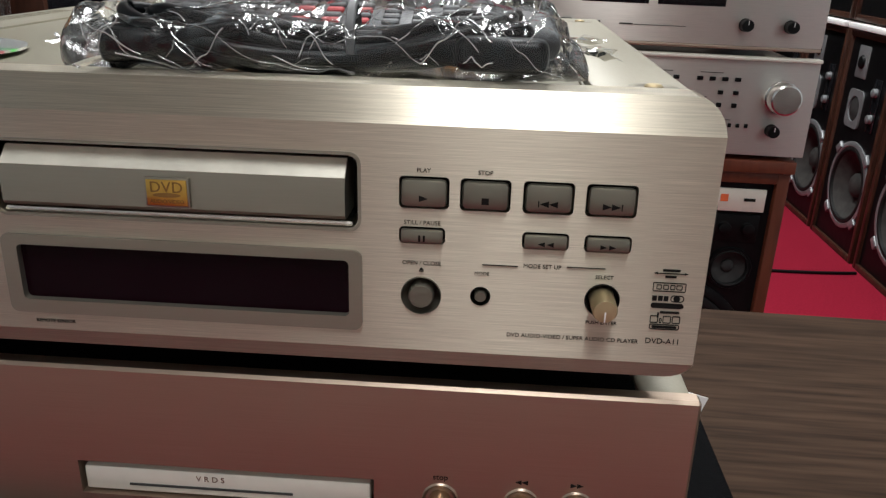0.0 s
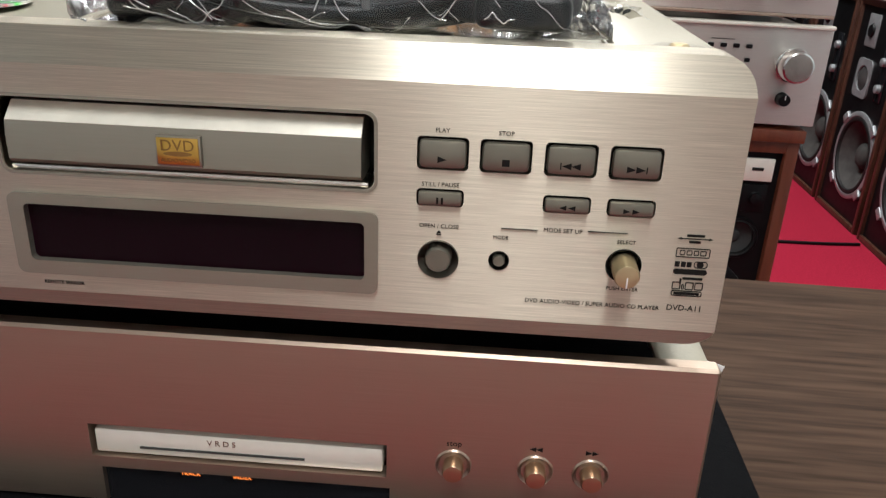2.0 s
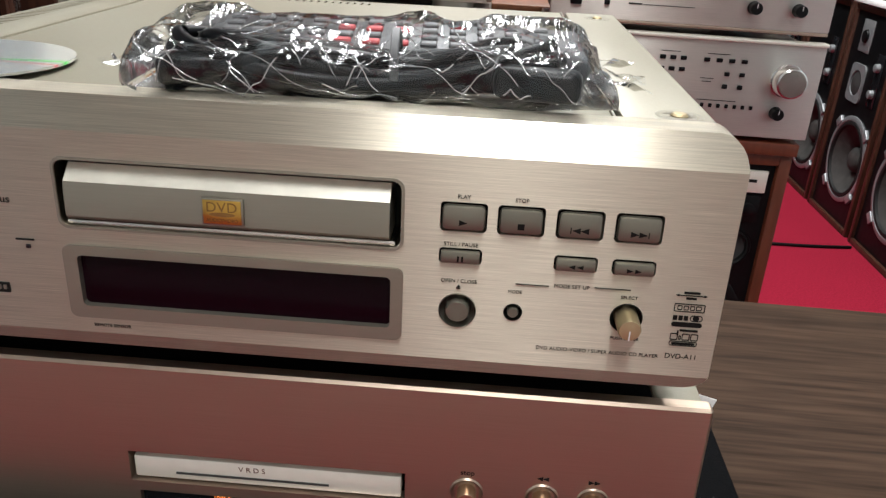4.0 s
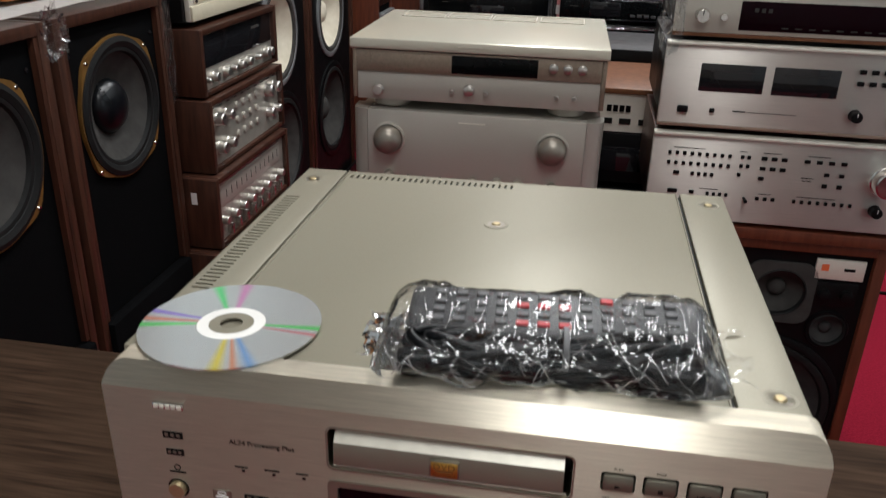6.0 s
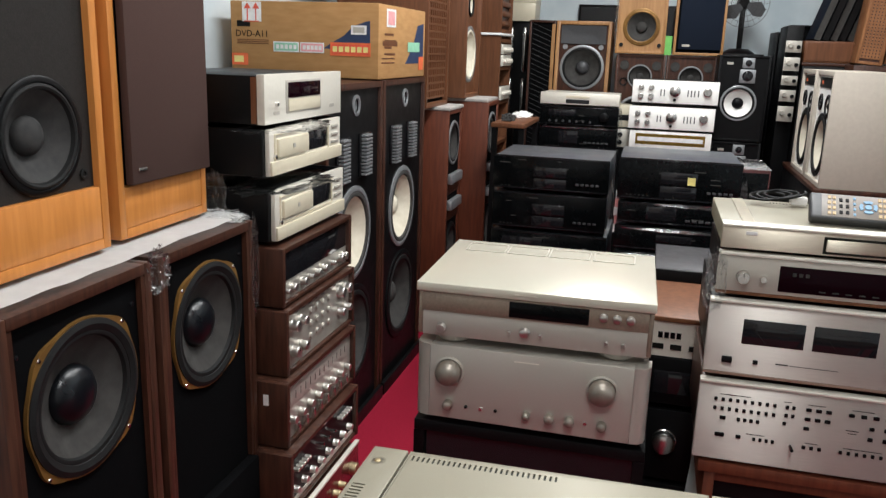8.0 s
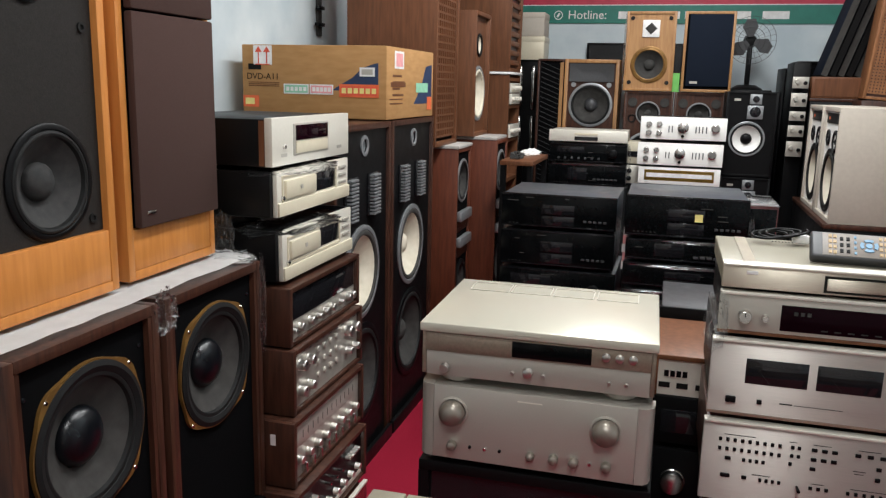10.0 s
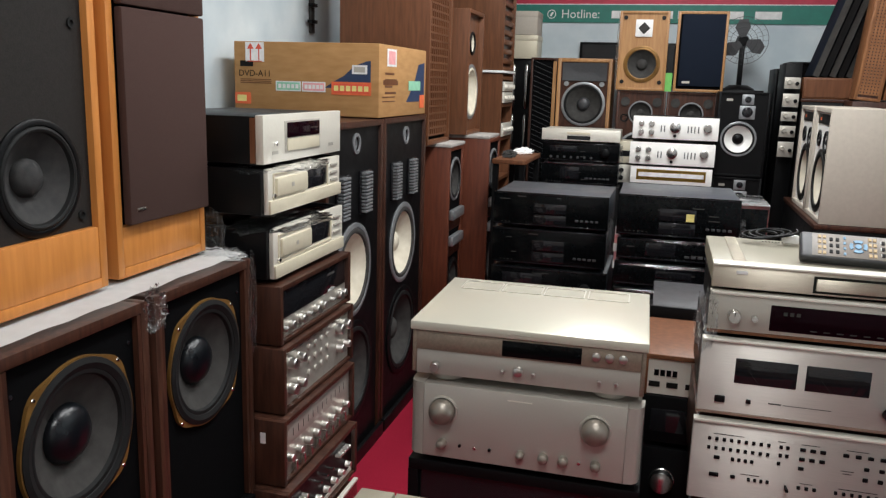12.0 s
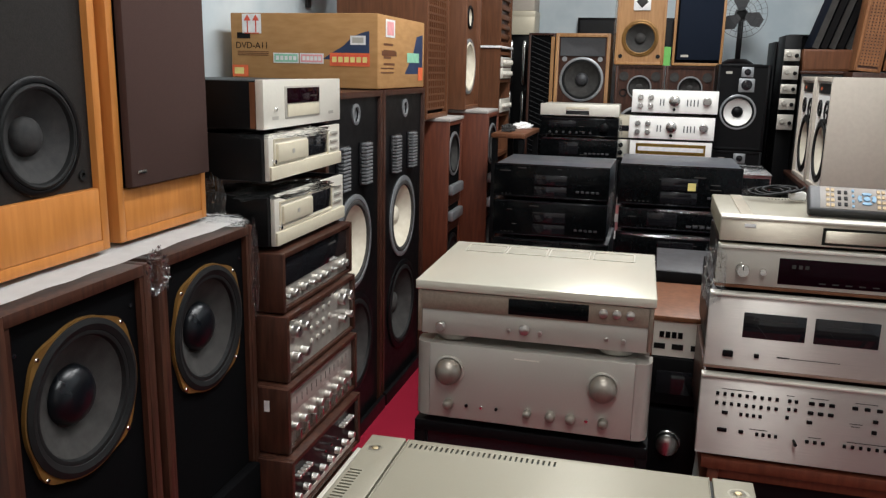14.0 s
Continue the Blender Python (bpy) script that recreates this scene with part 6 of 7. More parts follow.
# ---- far group ----
def far_group():
    t = thing("equipment_rack", pose(-0.31, 3.86, 0), "black rack under black components", "rack")
    part("body", box(-0.21, 0.21, 0.0, 0.35, 0, 0.79, 0.003), black_satin, t)
    part("shelf", box(-0.20, 0.20, -0.003, 0.001, 0.38, 0.40), black_gloss, t)
    rng = random.Random(3)
    black_unit(0.40, 0.115, 0.32, pose(-0.31, 3.85, 0.79), "cassette deck", rng)
    black_unit(0.40, 0.105, 0.32, pose(-0.31, 3.85, 0.908), "amplifier", rng)
    d = device("disc_player", 0.407, 0.068, 0.30, pose(-0.313, 3.85, 1.016), silver_light, silver_light, "pale silver disc player on black components", "disc player", feet=0.008)
    part("window", box(-0.07, 0.05, -0.001, 0.003, 0.014, 0.034), black_gloss, d)
    part("disc_tray", box(-0.07, 0.05, -0.003, 0.003, 0.042, 0.052), champagne_pale, d)
    crumple("plastic_wrap", pose(-0.10, 3.845, 0.93), 0.012, 0.006, 0.10, "clear plastic wrap down a component's edge", 40)
    crumple("plastic_wrap", pose(-0.31, 3.845, 0.905), 0.19, 0.005, 0.006, "clear plastic wrap between components", 41)
    # white amplifiers
    t = thing("equipment_rack", pose(0.155, 3.82, 0), "black rack under white amplifiers", "rack")
    part("body", box(-0.21, 0.21, 0.0, 0.35, 0, 0.81, 0.003), black_satin, t)
    part("shelf", box(-0.20, 0.20, -0.003, 0.001, 0.40, 0.42), black_gloss, t)
    for z in (0.915, 1.045):
        a = device("amplifier", 0.415, 0.122, 0.32, pose(0.156 + (z - 1) * 0.05, 3.81, z), white_face, black_satin, "white-fronted amplifier with small chrome knobs", "amplifier", feet=0.010, group="white amplifiers")
        knob(0.0, 0.070, 0.025, 0.02, chrome, a, "volume_knob"), knob(0.155, 0.070, 0.020, 0.02, chrome, a)
        for x in (-0.165, -0.115):
            for zz in (0.085, 0.042):
                knob(x, zz, 0.013, 0.015, chrome, a)
        for x in (-0.068, -0.052, 0.062, 0.078, 0.094, 0.112):
            bar(x, 0.062, 0.005, 0.032, remote_grey, a, -0.001, "slider", 0.002)
        knob(0.0, 0.028, 0.007, 0.01, black_satin, a)
    a = device("tuner", 0.40, 0.095, 0.32, pose(0.155, 3.815, 0.818), white_face, black_satin, "white tuner with a golden dial", "tuner", feet=0.010)
    part("dial_window", box(-0.17, 0.17, -0.001, 0.003, 0.028, 0.082), gold_plate, a, "golden dial")
    part("dial_scale", box(-0.16, 0.16, -0.003, -0.001, 0.045, 0.066), white_ink, a)
    s = device("small_component", 0.10, 0.10, 0.2, pose(-0.09, 4.0, 0.80), silver_light, black_satin, "small silver component beside the amplifiers", "component", feet=0.004)
    knob(-0.01, 0.03, 0.012, 0.01, black_satin, s), knob(-0.01, 0.07, 0.012, 0.01, black_satin, s)
    s = device("small_component", 0.10, 0.12, 0.2, pose(-0.09, 4.0, 0.905), champagne_pale, champagne_pale, "small beige component beside the amplifiers", "component", feet=0.004)
    part("window", box(-0.03, 0.03, -0.001, 0.003, 0.04, 0.07), black_gloss, s)
    t = thing("stand", pose(-0.02, 4.0, 0), "black stand behind the amplifiers", "stand")
    part("body", box(-0.12, 0.0, 0, 0.22, 0, 0.80), black_satin, t)
    # pair of wide speakers
    for x in (-0.030, 0.238):
        c = cabinet("bookshelf_speaker", 0.263, 0.86, 0.30, pose(x, 4.21, 0.43), walnut_dark, walnut_dark, "dark wooden speaker with grey cone under another speaker", holes=((0.0, 0.74, 0.055), (0.0, 0.52, 0.10)), wall=0.014, inset=0.008, group="wide wooden speakers")
        driver(0.0, 0.74, 0.066, c, "midrange", cone=cone_grey, frame=frame_silver, y=0.008)
        driver(0.0, 0.52, 0.118, c, "woofer", cone=cone_grey, frame=frame_silver, y=0.008)
        for sx in (-0.085, 0.085):
            part("tweeter", lathe([(0.025, 0.004), (0.025, -0.006), (0.015, -0.004), (0, -0.008)], 24), cone_grey, c, at=(sx, 0.006, 0.80))
            part("port", lathe([(0.022, 0.002), (0.022, -0.004), (0.016, -0.003), (0.014, 0.006), (0, 0.006)], 24), black_satin, c, at=(sx, 0.006, 0.71))
    b = thing("bench", pose(0.104, 4.2, 0), "black bench under wooden speakers", "bench")
    part("top", box(-0.29, 0.29, 0, 0.34, 0.40, 0.43), black_satin, b)
    for x in (-0.27, 0.27):
        part("leg", box(x - 0.02, x + 0.02, 0.02, 0.30, 0, 0.40), black_satin, b)
    # speakers on top
    c = cabinet("bookshelf_speaker", 0.262, 0.420, 0.24, pose(-0.043, 4.2, 1.292), oak, oak, "golden wooden two-way speaker without grille", holes=((0.0, 0.140, 0.085),), wall=0.014, inset=0.006)
    driver(0.0, 0.140, 0.098, c, cone=cone_grey, frame=gold_frame_mat, surround=frame_gold, y=0.006, depth=0.4)
    tw = part("tweeter", box(-0.045, 0.045, -0.002, 0.008, 0.285, 0.375, 0.002), white_ink, c)
    part("dome", lathe([(0.032, 0), (0.026, -0.006), (0, -0.010)], 4), cone_grey, tw, at=(0, -0.002, 0.33))
    for x in (-0.10, 0.10):
        for z in (0.045, 0.385):
            part("grille_socket", cached(("sock2", 1), lambda: lathe([(0.011, 0.001), (0.011, -0.004), (0, -0.004)], 14), rubber), rubber, c, at=(x, 0.005, z))
    crumple("plastic_wrap", pose(-0.176, 4.195, 1.50), 0.008, 0.006, 0.22, "clear plastic wrap on the speaker's edge", 50)
    c = cabinet("bookshelf_speaker", 0.258, 0.420, 0.24, pose(0.260, 4.2, 1.292), oak, black_cloth, "oak veneer speaker with navy cloth grille", wall=0.014, inset=0.01)
    g = part("grille", box(-0.105, 0.115, -0.006, 0.009, 0.03, 0.405, 0.003), blue_cloth, c, "navy cloth grille")
    bar(-0.065, 0.05, 0.04, 0.012, silver_dull, g, -0.0066)
    t = thing("card", pose(0.102, 4.24, 1.29), "bright green card between two speakers", "card")
    part("sheet", box(-0.022, 0.022, 0, 0.002, 0, 0.10), green_card, t)
    # horn speaker and dark mesh speaker
    c = cabinet("horn_speaker", 0.307, 1.46, 0.32, pose(-0.357, 4.30, 0), oak, walnut_dark, "oak-framed speaker with a horn over a large woofer", holes=((0.0, 1.205, 0.108),), wall=0.02, inset=0.012)
    driver(0.0, 1.205, 0.125, c, cone=cone_grey, frame=frame_silver, y=0.012, cap=remote_grey)
    h = bmesh.new()
    a = [h.verts.new(v) for v in ((-0.125, 0, 1.335), (0.125, 0, 1.335), (0.125, 0, 1.435), (-0.125, 0, 1.435))]
    b2 = [h.verts.new(v) for v in ((-0.05, 0.008, 1.37), (0.05, 0.008, 1.37), (0.05, 0.008, 1.40), (-0.05, 0.008, 1.40))]
    for i in range(4):
        j = (i + 1) % 4
        h.faces.new((a[i], a[j], b2[j], b2[i]))
    h.faces.new(b2)
    part("horn", h, remote_grey, c)
    for x in (-0.10, 0.10):
        part("port", lathe([(0.014, 0.002), (0.014, -0.004), (0, -0.004)], 16), frame_silver, c, at=(x, 0.010, 1.318))
    c = cabinet("floor_speaker", 0.15, 1.46, 0.30, pose(-0.592, 4.31, 0), walnut_dark, black_cloth, "narrow dark speaker with black mesh front", wall=0.012)
    for i in range(26):
        part("mesh_wire", cached(("wire", 1), lambda: box(-0.062, 0.062, -0.001, 0.001, -0.0012, 0.0012), remote_grey), remote_grey, c, at=(0, 0.009, 0.72 + i * 0.028), turn=(0, 22, 0))
    part("side_post", box(0.055, 0.074, -0.004, 0.0, 0.02, 1.44), oak, c)
    # black two-way with white cone, one over another
    for z, h2 in ((0.0, 0.87), (0.875, 0.425)):
        c = cabinet("bookshelf_speaker", 0.245, h2, 0.26, pose(0.482, 3.93, z), black_satin, black_satin, "black monitor speaker with white woofer cone", holes=((-0.012, h2 - 0.235, 0.072),), wall=0.012, inset=0.005, group="black monitors with white cones")
        driver(-0.012, h2 - 0.235, 0.088, c, cone=white_face, frame=frame_silver, y=0.005, cap=black_satin, capr=0.32)
        fr = part("midrange", box(-0.02, 0.055, -0.003, 0.006, h2 - 0.135, h2 - 0.068, 0.002), frame_silver, c)
        part("dome", lathe([(0.026, 0), (0.02, -0.008), (0, -0.012)], 24), black_gloss, fr, at=(0.018, -0.003, h2 - 0.10))
        fr = part("tweeter", box(-0.012, 0.045, -0.003, 0.006, h2 - 0.062, h2 - 0.012, 0.002), frame_silver, c)
        part("dome", lathe([(0.016, 0), (0.012, -0.006), (0, -0.008)], 24), black_gloss, fr, at=(0.017, -0.003, h2 - 0.037))
        bar(-0.07, h2 - 0.04, 0.03, 0.012, silver_dull, c, 0.004)
    # desk fan
    f = thing("desk_fan", pose(0.50, 4.62, 1.31), "black desk fan with wire guard standing on a cabinet", "fan")
    part("base", lathe([(0, -0.03), (0.05, -0.028), (0.085, -0.008), (0.09, 0), (0, 0)], 32), black_satin, f, turn=(-90, 0, 0))
    part("pole", box(-0.014, 0.014, -0.014, 0.014, 0.02, 0.27, 0.004), black_satin, f)
    part("motor", lathe([(0, -0.03), (0.03, -0.025), (0.038, 0.02), (0.03, 0.09), (0, 0.10)], 24), black_satin, f, at=(0, 0, 0.275))
    for i in range(3):
        pts = [(0.02, -0.015), (0.07, -0.045), (0.115, -0.035), (0.12, 0.01), (0.08, 0.04), (0.02, 0.015)]
        part("blade", outline(pts, -0.05, -0.048), remote_grey, f, at=(0, 0, 0.275), turn=(0, 120 * i + 20, 0))
    for r in (0.13, 0.10, 0.07, 0.04):
        part("guard_ring", lathe([(r, -0.070), (r + 0.0012, -0.0712), (r + 0.0024, -0.070), (r + 0.0012, -0.0688), (r, -0.070)], 48), remote_grey, f, at=(0, 0.002 + (0.13 - r) * -0.05, 0.275))
    for i in range(24):
        part("guard_wire", cached(("gw", 1), lambda: box(-0.0007, 0.0007, -0.072, -0.0706, 0.03, 0.131), remote_grey), remote_grey, f, at=(0, 0, 0.275), turn=(0, 15 * i, 0))
    t = thing("cabinet", pose(0.50, 4.52, 0), "tall dark cabinet under the fan", "cabinet")
    part("body", box(-0.13, 0.13, 0, 0.25, 0, 1.31, 0.003), black_satin, t)
    part("door", box(-0.125, 0.125, -0.004, 0.0, 0.02, 1.29), black_satin, t)
    # tall dark speakers in the corner
    for x, h2 in ((0.665, 1.43), (0.735, 1.47)):
        c = cabinet("floor_speaker", 0.11, h2, 0.30, pose(x + 0.06, 4.40 + (h2 - 1.43), 0), black_satin, black_cloth, "narrow tall black speaker with cloth front", wall=0.01, group="narrow black speakers")
        part("foot_plate", box(-0.06, 0.06, -0.01, 0.30, 0, 0.012), black_gloss, c)


gold_frame_mat = frame_gold
far_group()


# ---- banner and things on the walls ----
def banner():
    t = thing("wall_banner", pose(0.05, 4.893, 0), "red and green shop banner across the back wall", "banner")
    part("red_field", box(-0.95, 1.2, -0.002, 0.002, 1.812, 2.30), banner_red, t)
    g = part("green_band", box(-0.95, 1.2, -0.002, 0.002, 1.700, 1.8115), banner_green, t)
    part("trim", box(-0.95, 1.2, -0.003, -0.0021, 1.8085, 1.8135), white_ink, t)
    lettering("Hotline:", 0.075, white_ink, g, (-0.635, -0.003, 1.750), "LEFT")
    part("phone_icon", ring_plate([(0.028 * math.cos(i / 24 * 6.283), 0.028 * math.sin(i / 24 * 6.283)) for i in range(24)], [(0.023 * math.cos(i / 24 * 6.283), 0.023 * math.sin(i / 24 * 6.283)) for i in range(24)], -0.004, -0.0021), white_ink, g, at=(-0.695, 0, 1.750))
    part("phone_icon", box(-0.006, 0.006, -0.004, -0.0021, -0.014, 0.014, 0.002), white_ink, g, at=(-0.695, 0, 1.750), turn=(0, 30, 0))
    for x, w in ((-0.245, 0.15), (-0.03, 0.16), (0.16, 0.16), (0.38, 0.16), (0.60, 0.15)):
        bar(x, 1.750, w, 0.045, white_ink, g, -0.003)
    for i in range(9):
        bar(-0.75 + i * 0.20, 1.90, 0.14, 0.10, white_ink, t, -0.003)
    v = thing("television", pose(-0.12, 4.86, 1.33), "dark flat screen on the back wall", "television")
    part("bezel", box(-0.33, 0.33, 0, 0.03, 0, 0.25, 0.004), black_satin, v)
    part("screen", box(-0.315, 0.315, -0.002, 0.0, 0.015, 0.235), black_gloss, v)
    part("bracket", box(-0.1, 0.1, 0.03, 0.036, 0.05, 0.2), black_satin, v)
    b = thing("wall_bracket", pose(-1.449, 2.99, 1.50, 0, 0, LEFT), "black speaker bracket screwed to the marbled wall", "bracket")
    part("plate", box(-0.02, 0.02, -0.012, 0, 0, 0.20, 0.002), cone_grey, b)
    part("arm", box(-0.06, 0.0, -0.035, -0.012, 0.04, 0.055, 0.002), black_satin, b)
    part("arm", box(-0.05, 0.0, -0.035, -0.012, 0.11, 0.125, 0.002), black_satin, b)


banner()


# ---- far left cabinets ----
def lattice(parent, x0, x1, z0, z1, y, step, material):
    n = int((x1 - x0) / step)
    for i in range(n + 1):
        w = x0 + (x1 - x0) * i / n
        part("lattice_bar", cached(("lv", round(z1 - z0, 3)), lambda: box(-0.004, 0.004, -0.004, 0.004, 0, z1 - z0), material), material, parent, at=(w, y, z0))
    m = int((z1 - z0) / step)
    for i in range(m + 1):
        part("lattice_bar", cached(("lh", round(x1 - x0, 3)), lambda: box(0, x1 - x0, -0.003, 0.003, -0.004, 0.004), material), material, parent, at=(x0, y, z0 + (z1 - z0) * i / m))


def far_left():
    L = lambda x, y, z: pose(x, y, z, 0, 0, LEFT)
    for x, yc, w, h in ((-0.80, 3.155, 0.25, 1.021), (-0.69, 3.475, 0.25, 1.045)):
        c = cabinet("floor_speaker", w, h, 0.36, L(x, yc, 0), walnut, black_cloth, "reddish wooden floor speaker with grey woofer and louvred horns", holes=((0.0, h - 0.15, 0.086), (0, h - 0.62, 0.086)), wall=0.018, inset=0.008, group="reddish floor speakers")
        driver(0.0, h - 0.15, 0.100, c, cone=cone_grey, frame=frame_silver, y=0.008)
        driver(0.0, h - 0.62, 0.100, c, cone=cone_grey, frame=black_satin, y=0.008)
        for z in (h - 0.33, h - 0.45):
            part("horn_lip", box(-0.10, 0.10, -0.020, 0.006, z, z + 0.045, 0.006), frame_silver, c)
            part("horn_mouth", box(-0.10, 0.10, 0.002, 0.007, z - 0.05, z - 0.002), black_gloss, c)
    solo("foam_sheet", box(-0.2, 0.186, -0.13, 0.13, 0, 0.016, 0.004), grey_foam, pose(-0.98, 3.155, 1.021), "greyish foam sheet between stacked cabinets", "packing foam")
    solo("foam_sheet", box(-0.2, 0.185, -0.128, 0.13, 0, 0.016, 0.004), grey_foam, pose(-0.88, 3.475, 1.045), "greyish foam sheet between stacked cabinets", "packing foam")
    # lattice-fronted cabinet above the carton
    c = cabinet("lattice_speaker", 0.36, 0.85, 0.40, L(-0.86, 3.05, 1.037), walnut_brown, black_cloth, "brown wooden speaker with lattice front", wall=0.02, inset=0.02)
    lattice(c, -0.15, 0.15, 0.04, 0.81, 0.012, 0.03, walnut_brown)
    # open brown speaker with cream cone
    c = cabinet("bookshelf_speaker", 0.31, 0.58, 0.33, L(-0.80, 3.47, 1.061), walnut_brown, walnut_brown, "brown wooden speaker with tall cream woofer on a floor speaker", holes=((0.0, 0.20, 0.115), (0, 0.43, 0.045)), wall=0.018, inset=0.022)
    driver(0.0, 0.20, 0.132, c, cone=cone_white, frame=frame_silver, surround=cone_white, cap=cone_white, y=0.022)
    driver(0.0, 0.43, 0.055, c, "tweeter", cone=cone_white, frame=black_satin, y=0.022)
    # brown cabinet over shelf with small silver parts
    t = thing("shelf_unit", pose(-0.75, 4.05, 0, 0, 0, LEFT), "brown wooden shelf unit holding small silver components", "shelf")
    part("side_panel", box(-0.16, -0.142, 0, 0.40, 0, 1.36), walnut_brown, t)
    part("side_panel", box(0.142, 0.16, 0, 0.40, 0, 1.36), walnut_brown, t)
    for z in (0.4, 0.8, 1.02, 1.20, 1.345):
        part("shelf", box(-0.142, 0.142, 0, 0.40, z - 0.018, z), walnut_brown, t)
    part("back_panel", box(-0.142, 0.142, 0.38, 0.398, 0, 1.36), walnut_dark, t)
    for z, h in ((1.02, 0.075), (1.20, 0.06), (1.262, 0.055)):
        d = device("small_component", 0.26, h, 0.26, pose(-0.742, 4.05, z + 0.0, 0, 0, LEFT), silver_light, black_satin, "small silver component on a wooden shelf", "component", feet=0.004)
        for i in range(4):
            knob(-0.09 + i * 0.06, h * 0.5, 0.013, 0.016, silver_light, d)
    c = cabinet("lattice_speaker", 0.32, 0.60, 0.36, L(-0.75, 4.05, 1.376), walnut_brown, walnut_dark, "brown wooden speaker with ribbed front on a shelf unit", wall=0.018, inset=0.02)
    for i in range(11):
        part("rib", cached(("rib", 1), lambda: box(-0.135, 0.135, 0.006, 0.02, -0.014, 0.014, 0.005), walnut_brown), walnut_brown, c, at=(0, 0, 0.05 + i * 0.05))
    solo("foam_sheet", box(-0.17, 0.19, -0.17, 0.17, 0, 0.012, 0.003), foam, pose(-0.93, 4.05, 1.362), "white foam sheet under a ribbed speaker", "packing foam")
    # slim tower with chrome stands
    t = thing("speaker_stand", pose(-0.76, 4.55, 0), "black tower with polished curved supports", "speaker stand")
    part("body", box(-0.09, 0.09, 0.02, 0.24, 0, 1.46, 0.004), black_satin, t)
    for x in (-0.05, 0.03):
        for z in (0.86, 1.16):
            part("support", lathe([(0.006, 0), (0.016, -0.02), (0.012, -0.10), (0.017, -0.22), (0.01, -0.26), (0, -0.27)], 16), chrome, t, at=(x, 0.0, z), turn=(-90, 0, 0))
    for z, w, m, lab in ((1.46, 0.13, champagne_pale, "beige"), (1.60, 0.12, grey_paint, "grey")):
        b = thing("small_box", pose(-0.76, 4.55, z), f"{lab} cardboard box on a black tower", "box")
        part("body", box(-w / 2 - 0.02, w / 2 + 0.02, 0, 0.2, 0, 0.138, 0.003), m, b)
        part("lid", box(-w / 2 - 0.022, w / 2 + 0.022, -0.002, 0.202, 0.105, 0.1385, 0.002), m, b)
    # side table with cables
    t = thing("side_table", pose(-0.545, 3.2, 0), "small brown side table with odd cables", "table")
    part("tabletop", box(-0.08, 0.07, -0.1, 0.35, 0.955, 0.975, 0.002), walnut_brown, t)
    for x in (-0.065, 0.055):
        for y in (-0.08, 0.33):
            part("leg", box(x - 0.012, x + 0.012, y - 0.012, y + 0.012, 0, 0.955), black_satin, t)
    crumple("cloth_bundle", pose(-0.545, 3.44, 0.990), 0.05, 0.07, 0.016, "white cloth bundle on the side table", 60, white_ink)
    crumple("cable_bundle", pose(-0.565, 3.2, 0.992), 0.035, 0.06, 0.020, "grey cable bundle on the side table", 61, cone_grey)


far_left()


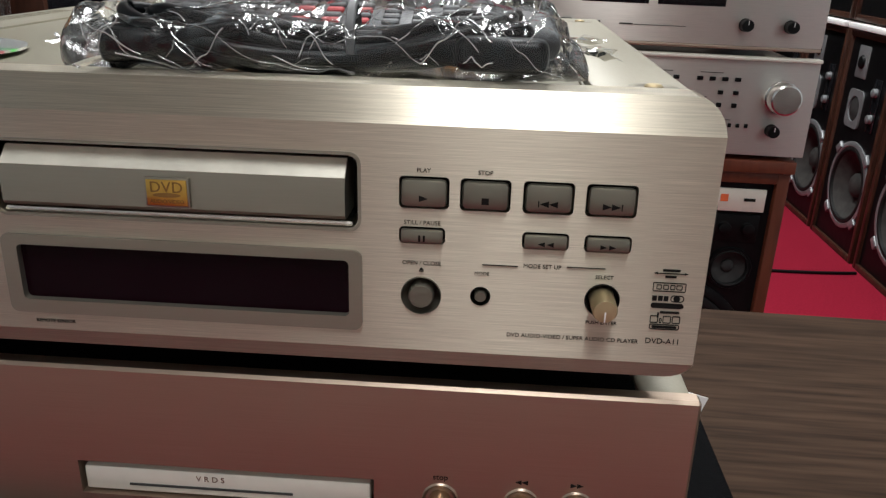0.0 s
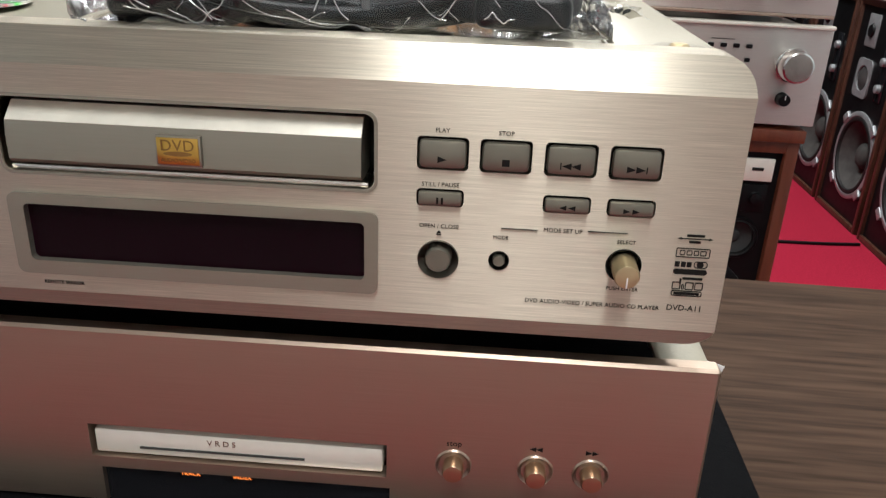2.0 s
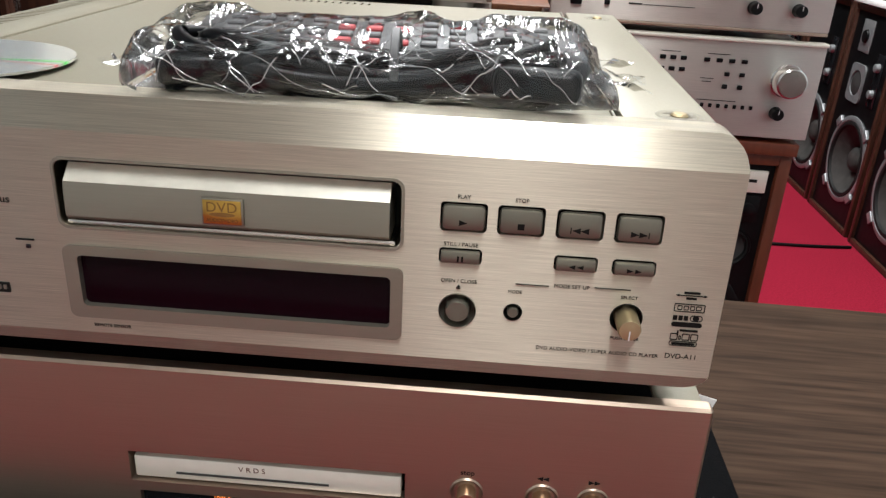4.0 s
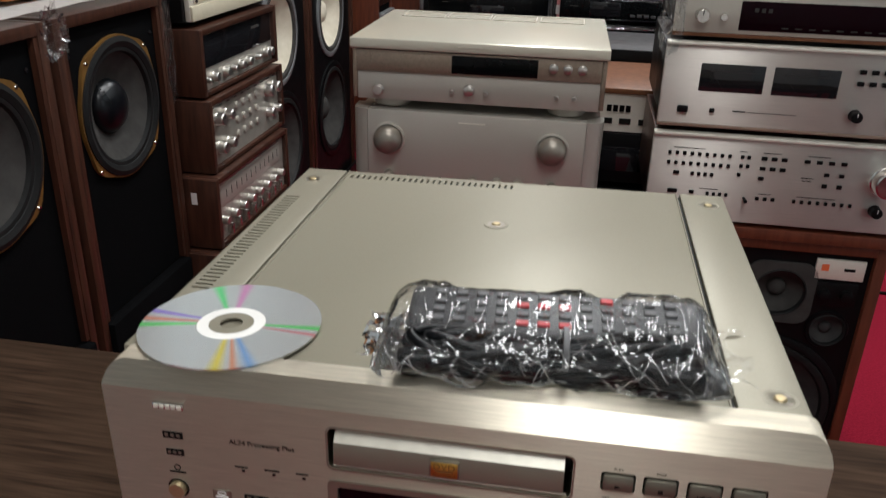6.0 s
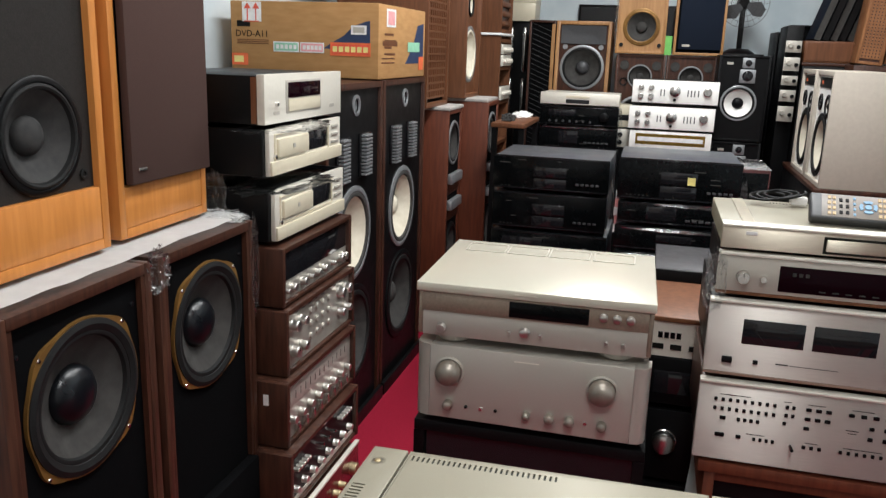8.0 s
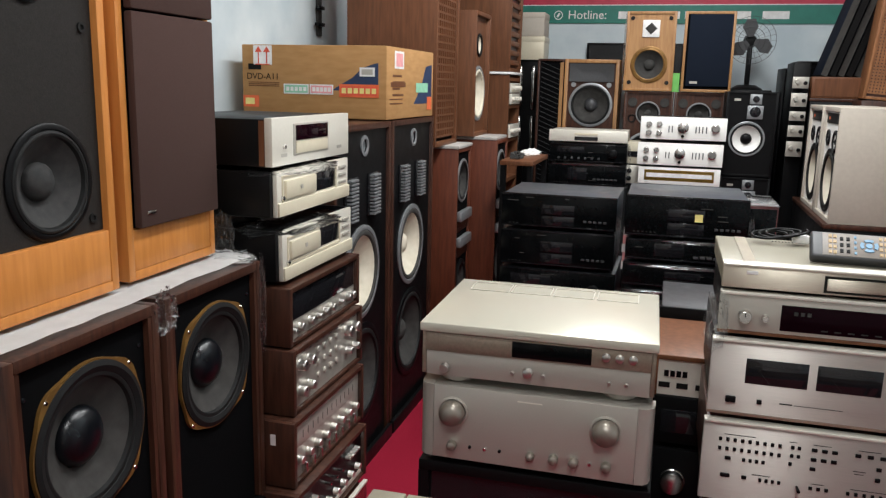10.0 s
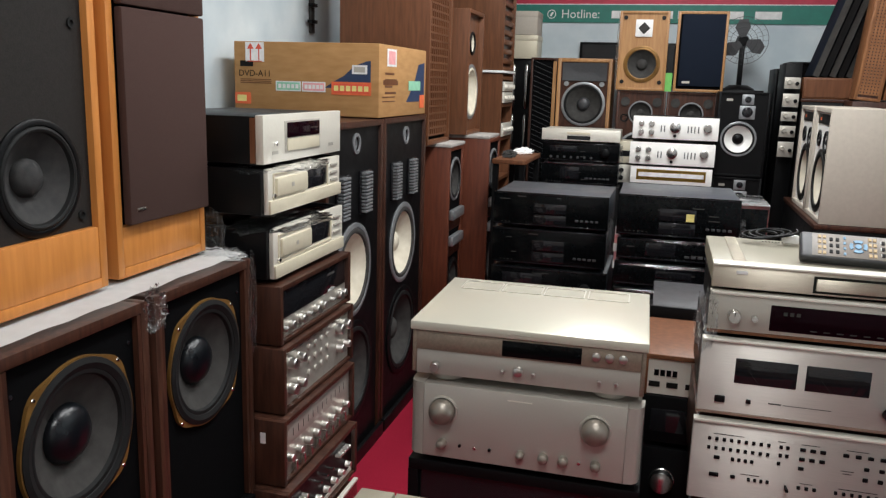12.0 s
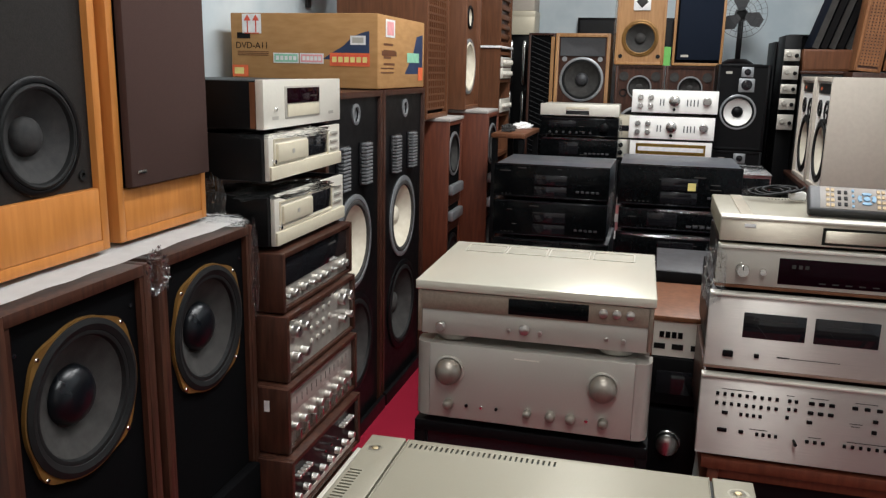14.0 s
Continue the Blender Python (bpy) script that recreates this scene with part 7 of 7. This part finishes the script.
# ---- right side ----
def right_side():
    # painted pair on a dark cabinet
    t = thing("cabinet", pose(0.86, 3.0, 0), "black cabinet with wooden top under two grey speakers", "cabinet")
    part("body", box(-0.15, 0.20, 0.0, 0.86, 0, 0.775, 0.003), black_satin, t)
    part("top", box(-0.155, 0.205, -0.005, 0.865, 0.7755, 0.795, 0.003), walnut_dark, t)
    for y in (3.175, 3.555):
        c = cabinet("bookshelf_speaker", 0.345, 0.452, 0.265, pose(0.722, y, 0.796, 0, 0, -90), grey_paint, white_face, "grey-painted speaker with white baffle and cream cone", holes=((0.0, 0.155, 0.112),), wall=0.018, inset=0.012, group="grey-painted speakers")
        driver(0.0, 0.155, 0.130, c, cone=cone_white, frame=black_satin, cap=cone_white, y=0.012)
        driver(0.075, 0.315, 0.046, c, "midrange", cone=black_satin, frame=black_satin, y=0.0115, depth=0.05)
        driver(-0.075, 0.325, 0.034, c, "tweeter", cone=black_satin, frame=black_satin, y=0.0115, depth=0.05)
        b = part("badge", box(-0.14, 0.10, 0.009, 0.012, 0.385, 0.425), black_satin, c, "dark badge strip")
        bar(-0.08, 0.405, 0.03, 0.012, orange_ink, b, 0.0085)
    # tall cabinet with ribbed speakers and leaning boards
    t = thing("shelf_unit", pose(0.98, 4.02, 0), "dark shelf unit against the back corner", "shelf")
    part("body", box(-0.22, 0.40, 0, 0.45, 0, 1.26, 0.003), black_satin, t)
    part("top", box(-0.225, 0.405, -0.005, 0.455, 1.2605, 1.275, 0.002), walnut_dark, t)
    t = thing("wooden_case", pose(0.93, 4.02, 1.276), "low wooden case on the shelf unit", "case")
    part("body", box(-0.17, 0.12, 0, 0.34, 0, 0.105, 0.003), walnut_brown, t)
    part("front", box(-0.16, 0.11, -0.003, 0, 0.01, 0.095), walnut_brown, t)
    for i in range(5):
        p = thing("grille_panel", pose(0.815 + i * 0.042, 4.06 + i * 0.02, 1.383, 0, 17, 0), "navy cloth grille panel leaning on a wooden case", "speaker grille", "leaning grille panels")
        part("cloth", box(-0.014, 0.014, 0, 0.27, 0.004, 0.52, 0.003), blue_cloth, p)
        part("edge", box(-0.015, 0.015, -0.004, 0.0, 0.004, 0.52), black_satin if i % 2 else cone_grey, p)
    for i, x in enumerate((1.01, 1.135)):
        c = cabinet("lattice_speaker", 0.115, 0.66, 0.30, pose(x, 3.80, 1.276, 0, 5, -6), lattice_wood, walnut_dark, "orange-brown wooden speaker with woven front", wall=0.014, inset=0.010, group="woven-front speakers")
        lattice(c, -0.042, 0.042, 0.03, 0.63, 0.008, 0.014, lattice_wood)
    t = thing("shelf_unit", pose(1.08, 3.80, 0), "dark shelf unit under the woven-front speakers", "shelf")
    part("body", box(-0.13, 0.17, 0.0, 0.20, 0, 1.272, 0.003), walnut_dark, t)
    part("shelf", box(-0.125, 0.165, -0.004, 0, 0.6, 0.62), walnut, t)
    t = thing("shelf_unit", pose(0.705, 4.02, 0), "narrow wooden shelf with small silver components", "shelf")
    part("body", box(-0.03, 0.05, 0.05, 0.30, 0, 1.45, 0.003), black_satin, t)
    for z, h in ((0.98, 0.09), (1.08, 0.07), (1.16, 0.06), (1.23, 0.08), (1.32, 0.07)):
        d = device("small_component", 0.075, h - 0.012, 0.05, pose(0.705, 3.995, z), silver_dull, black_satin, "small silver component on a narrow shelf", "component", feet=0.002, face_t=0.01)
        knob(-0.015, h * 0.5, 0.012, 0.012, silver_aged, d), knob(0.022, h * 0.4, 0.009, 0.012, black_satin, d)
    # row of monitors along the east side, facing the aisle
    for k, yc in enumerate((1.945, 2.315, 2.68, 3.05)):
        for z, cone, lab in ((0.0, cone_grey, "grey"), (0.715, cone_white, "cream")):
            c = cabinet("monitor_speaker", 0.345, 0.685, 0.32, pose(1.275, yc, z, 0, 0, -90), walnut_dark, black_satin, f"walnut monitor with black baffle and {lab} woofer in a row", holes=((0.02, 0.215, 0.118),), wall=0.018, inset=0.010, group="row of monitor speakers")
            wf = driver(0.02, 0.215, 0.140, c, cone=cone, frame=frame_silver, y=0.010)
            for a in (45, 135, 225, 315):
                part("clamp", cached(("clamp", 1), lambda: box(-0.018, 0.018, -0.010, 0.002, 0.132, 0.156, 0.003), frame_silver), frame_silver, wf, turn=(0, a, 0))
            fr = part("midrange", ring_plate(rounded(-0.052, 0.052, -0.06, 0.06, 0.02), rounded(-0.04, 0.04, -0.04, 0.04, 0.0399), -0.005, 0.002), frame_silver, c, at=(-0.045, 0.010, 0.45))
            part("cone", lathe([(0.04, 0.0), (0.025, -0.004), (0.012, -0.006), (0, -0.008)], 28), cone_dark, fr)
            fr = part("tweeter", box(-0.04, 0.04, -0.004, 0.002, -0.05, 0.05, 0.004), frame_silver, c, at=(-0.055, 0.010, 0.595))
            part("dome", lathe([(0.022, -0.004), (0.018, -0.010), (0, -0.013)], 24), black_satin, fr)
            part("dial_plate", box(0.06, 0.11, 0.006, 0.0105, 0.40, 0.56, 0.001), black_gloss, c)
            for zz in (0.44, 0.52):
                knob(0.085, zz, 0.013, 0.012, frame_silver, c, y=0.006)
        solo("foam_sheet", box(-0.16, 0.16, -0.165, 0.165, 0, 0.018, 0.004), foam, pose(1.42, yc, 0.690), "white foam sheet between two stacked monitors", "packing foam")
    # carpet seam and cable on the floor
    c = thing("floor_cable", pose(0, 0, 0), "thin dark cable lying on the red carpet", "cable")
    tube([(-0.55, 1.95, 0.006), (-0.56, 2.2, 0.006), (-0.60, 2.4, 0.006), (-0.58, 2.7, 0.006), (-0.5, 2.9, 0.006), (-0.42, 3.0, 0.006)], 0.005, black_satin, c)
    c = thing("floor_cable", pose(0, 0, 0), "thin dark cable lying on the red carpet", "cable")
    tube([(0.70, 2.02, 0.005), (0.9, 2.03, 0.005), (1.1, 2.02, 0.005), (1.26, 2.05, 0.005)], 0.005, black_satin, c)
    b = thing("red_box", pose(-0.47, 2.05, 0), "low red cloth-covered box on the carpet", "box")
    part("body", box(-0.10, 0.14, 0, 0.35, 0, 0.11, 0.012, 3), carpet, b)
    part("lid_seam", box(-0.101, 0.141, -0.001, 0.351, 0.085, 0.088), banner_red, b)


right_side()
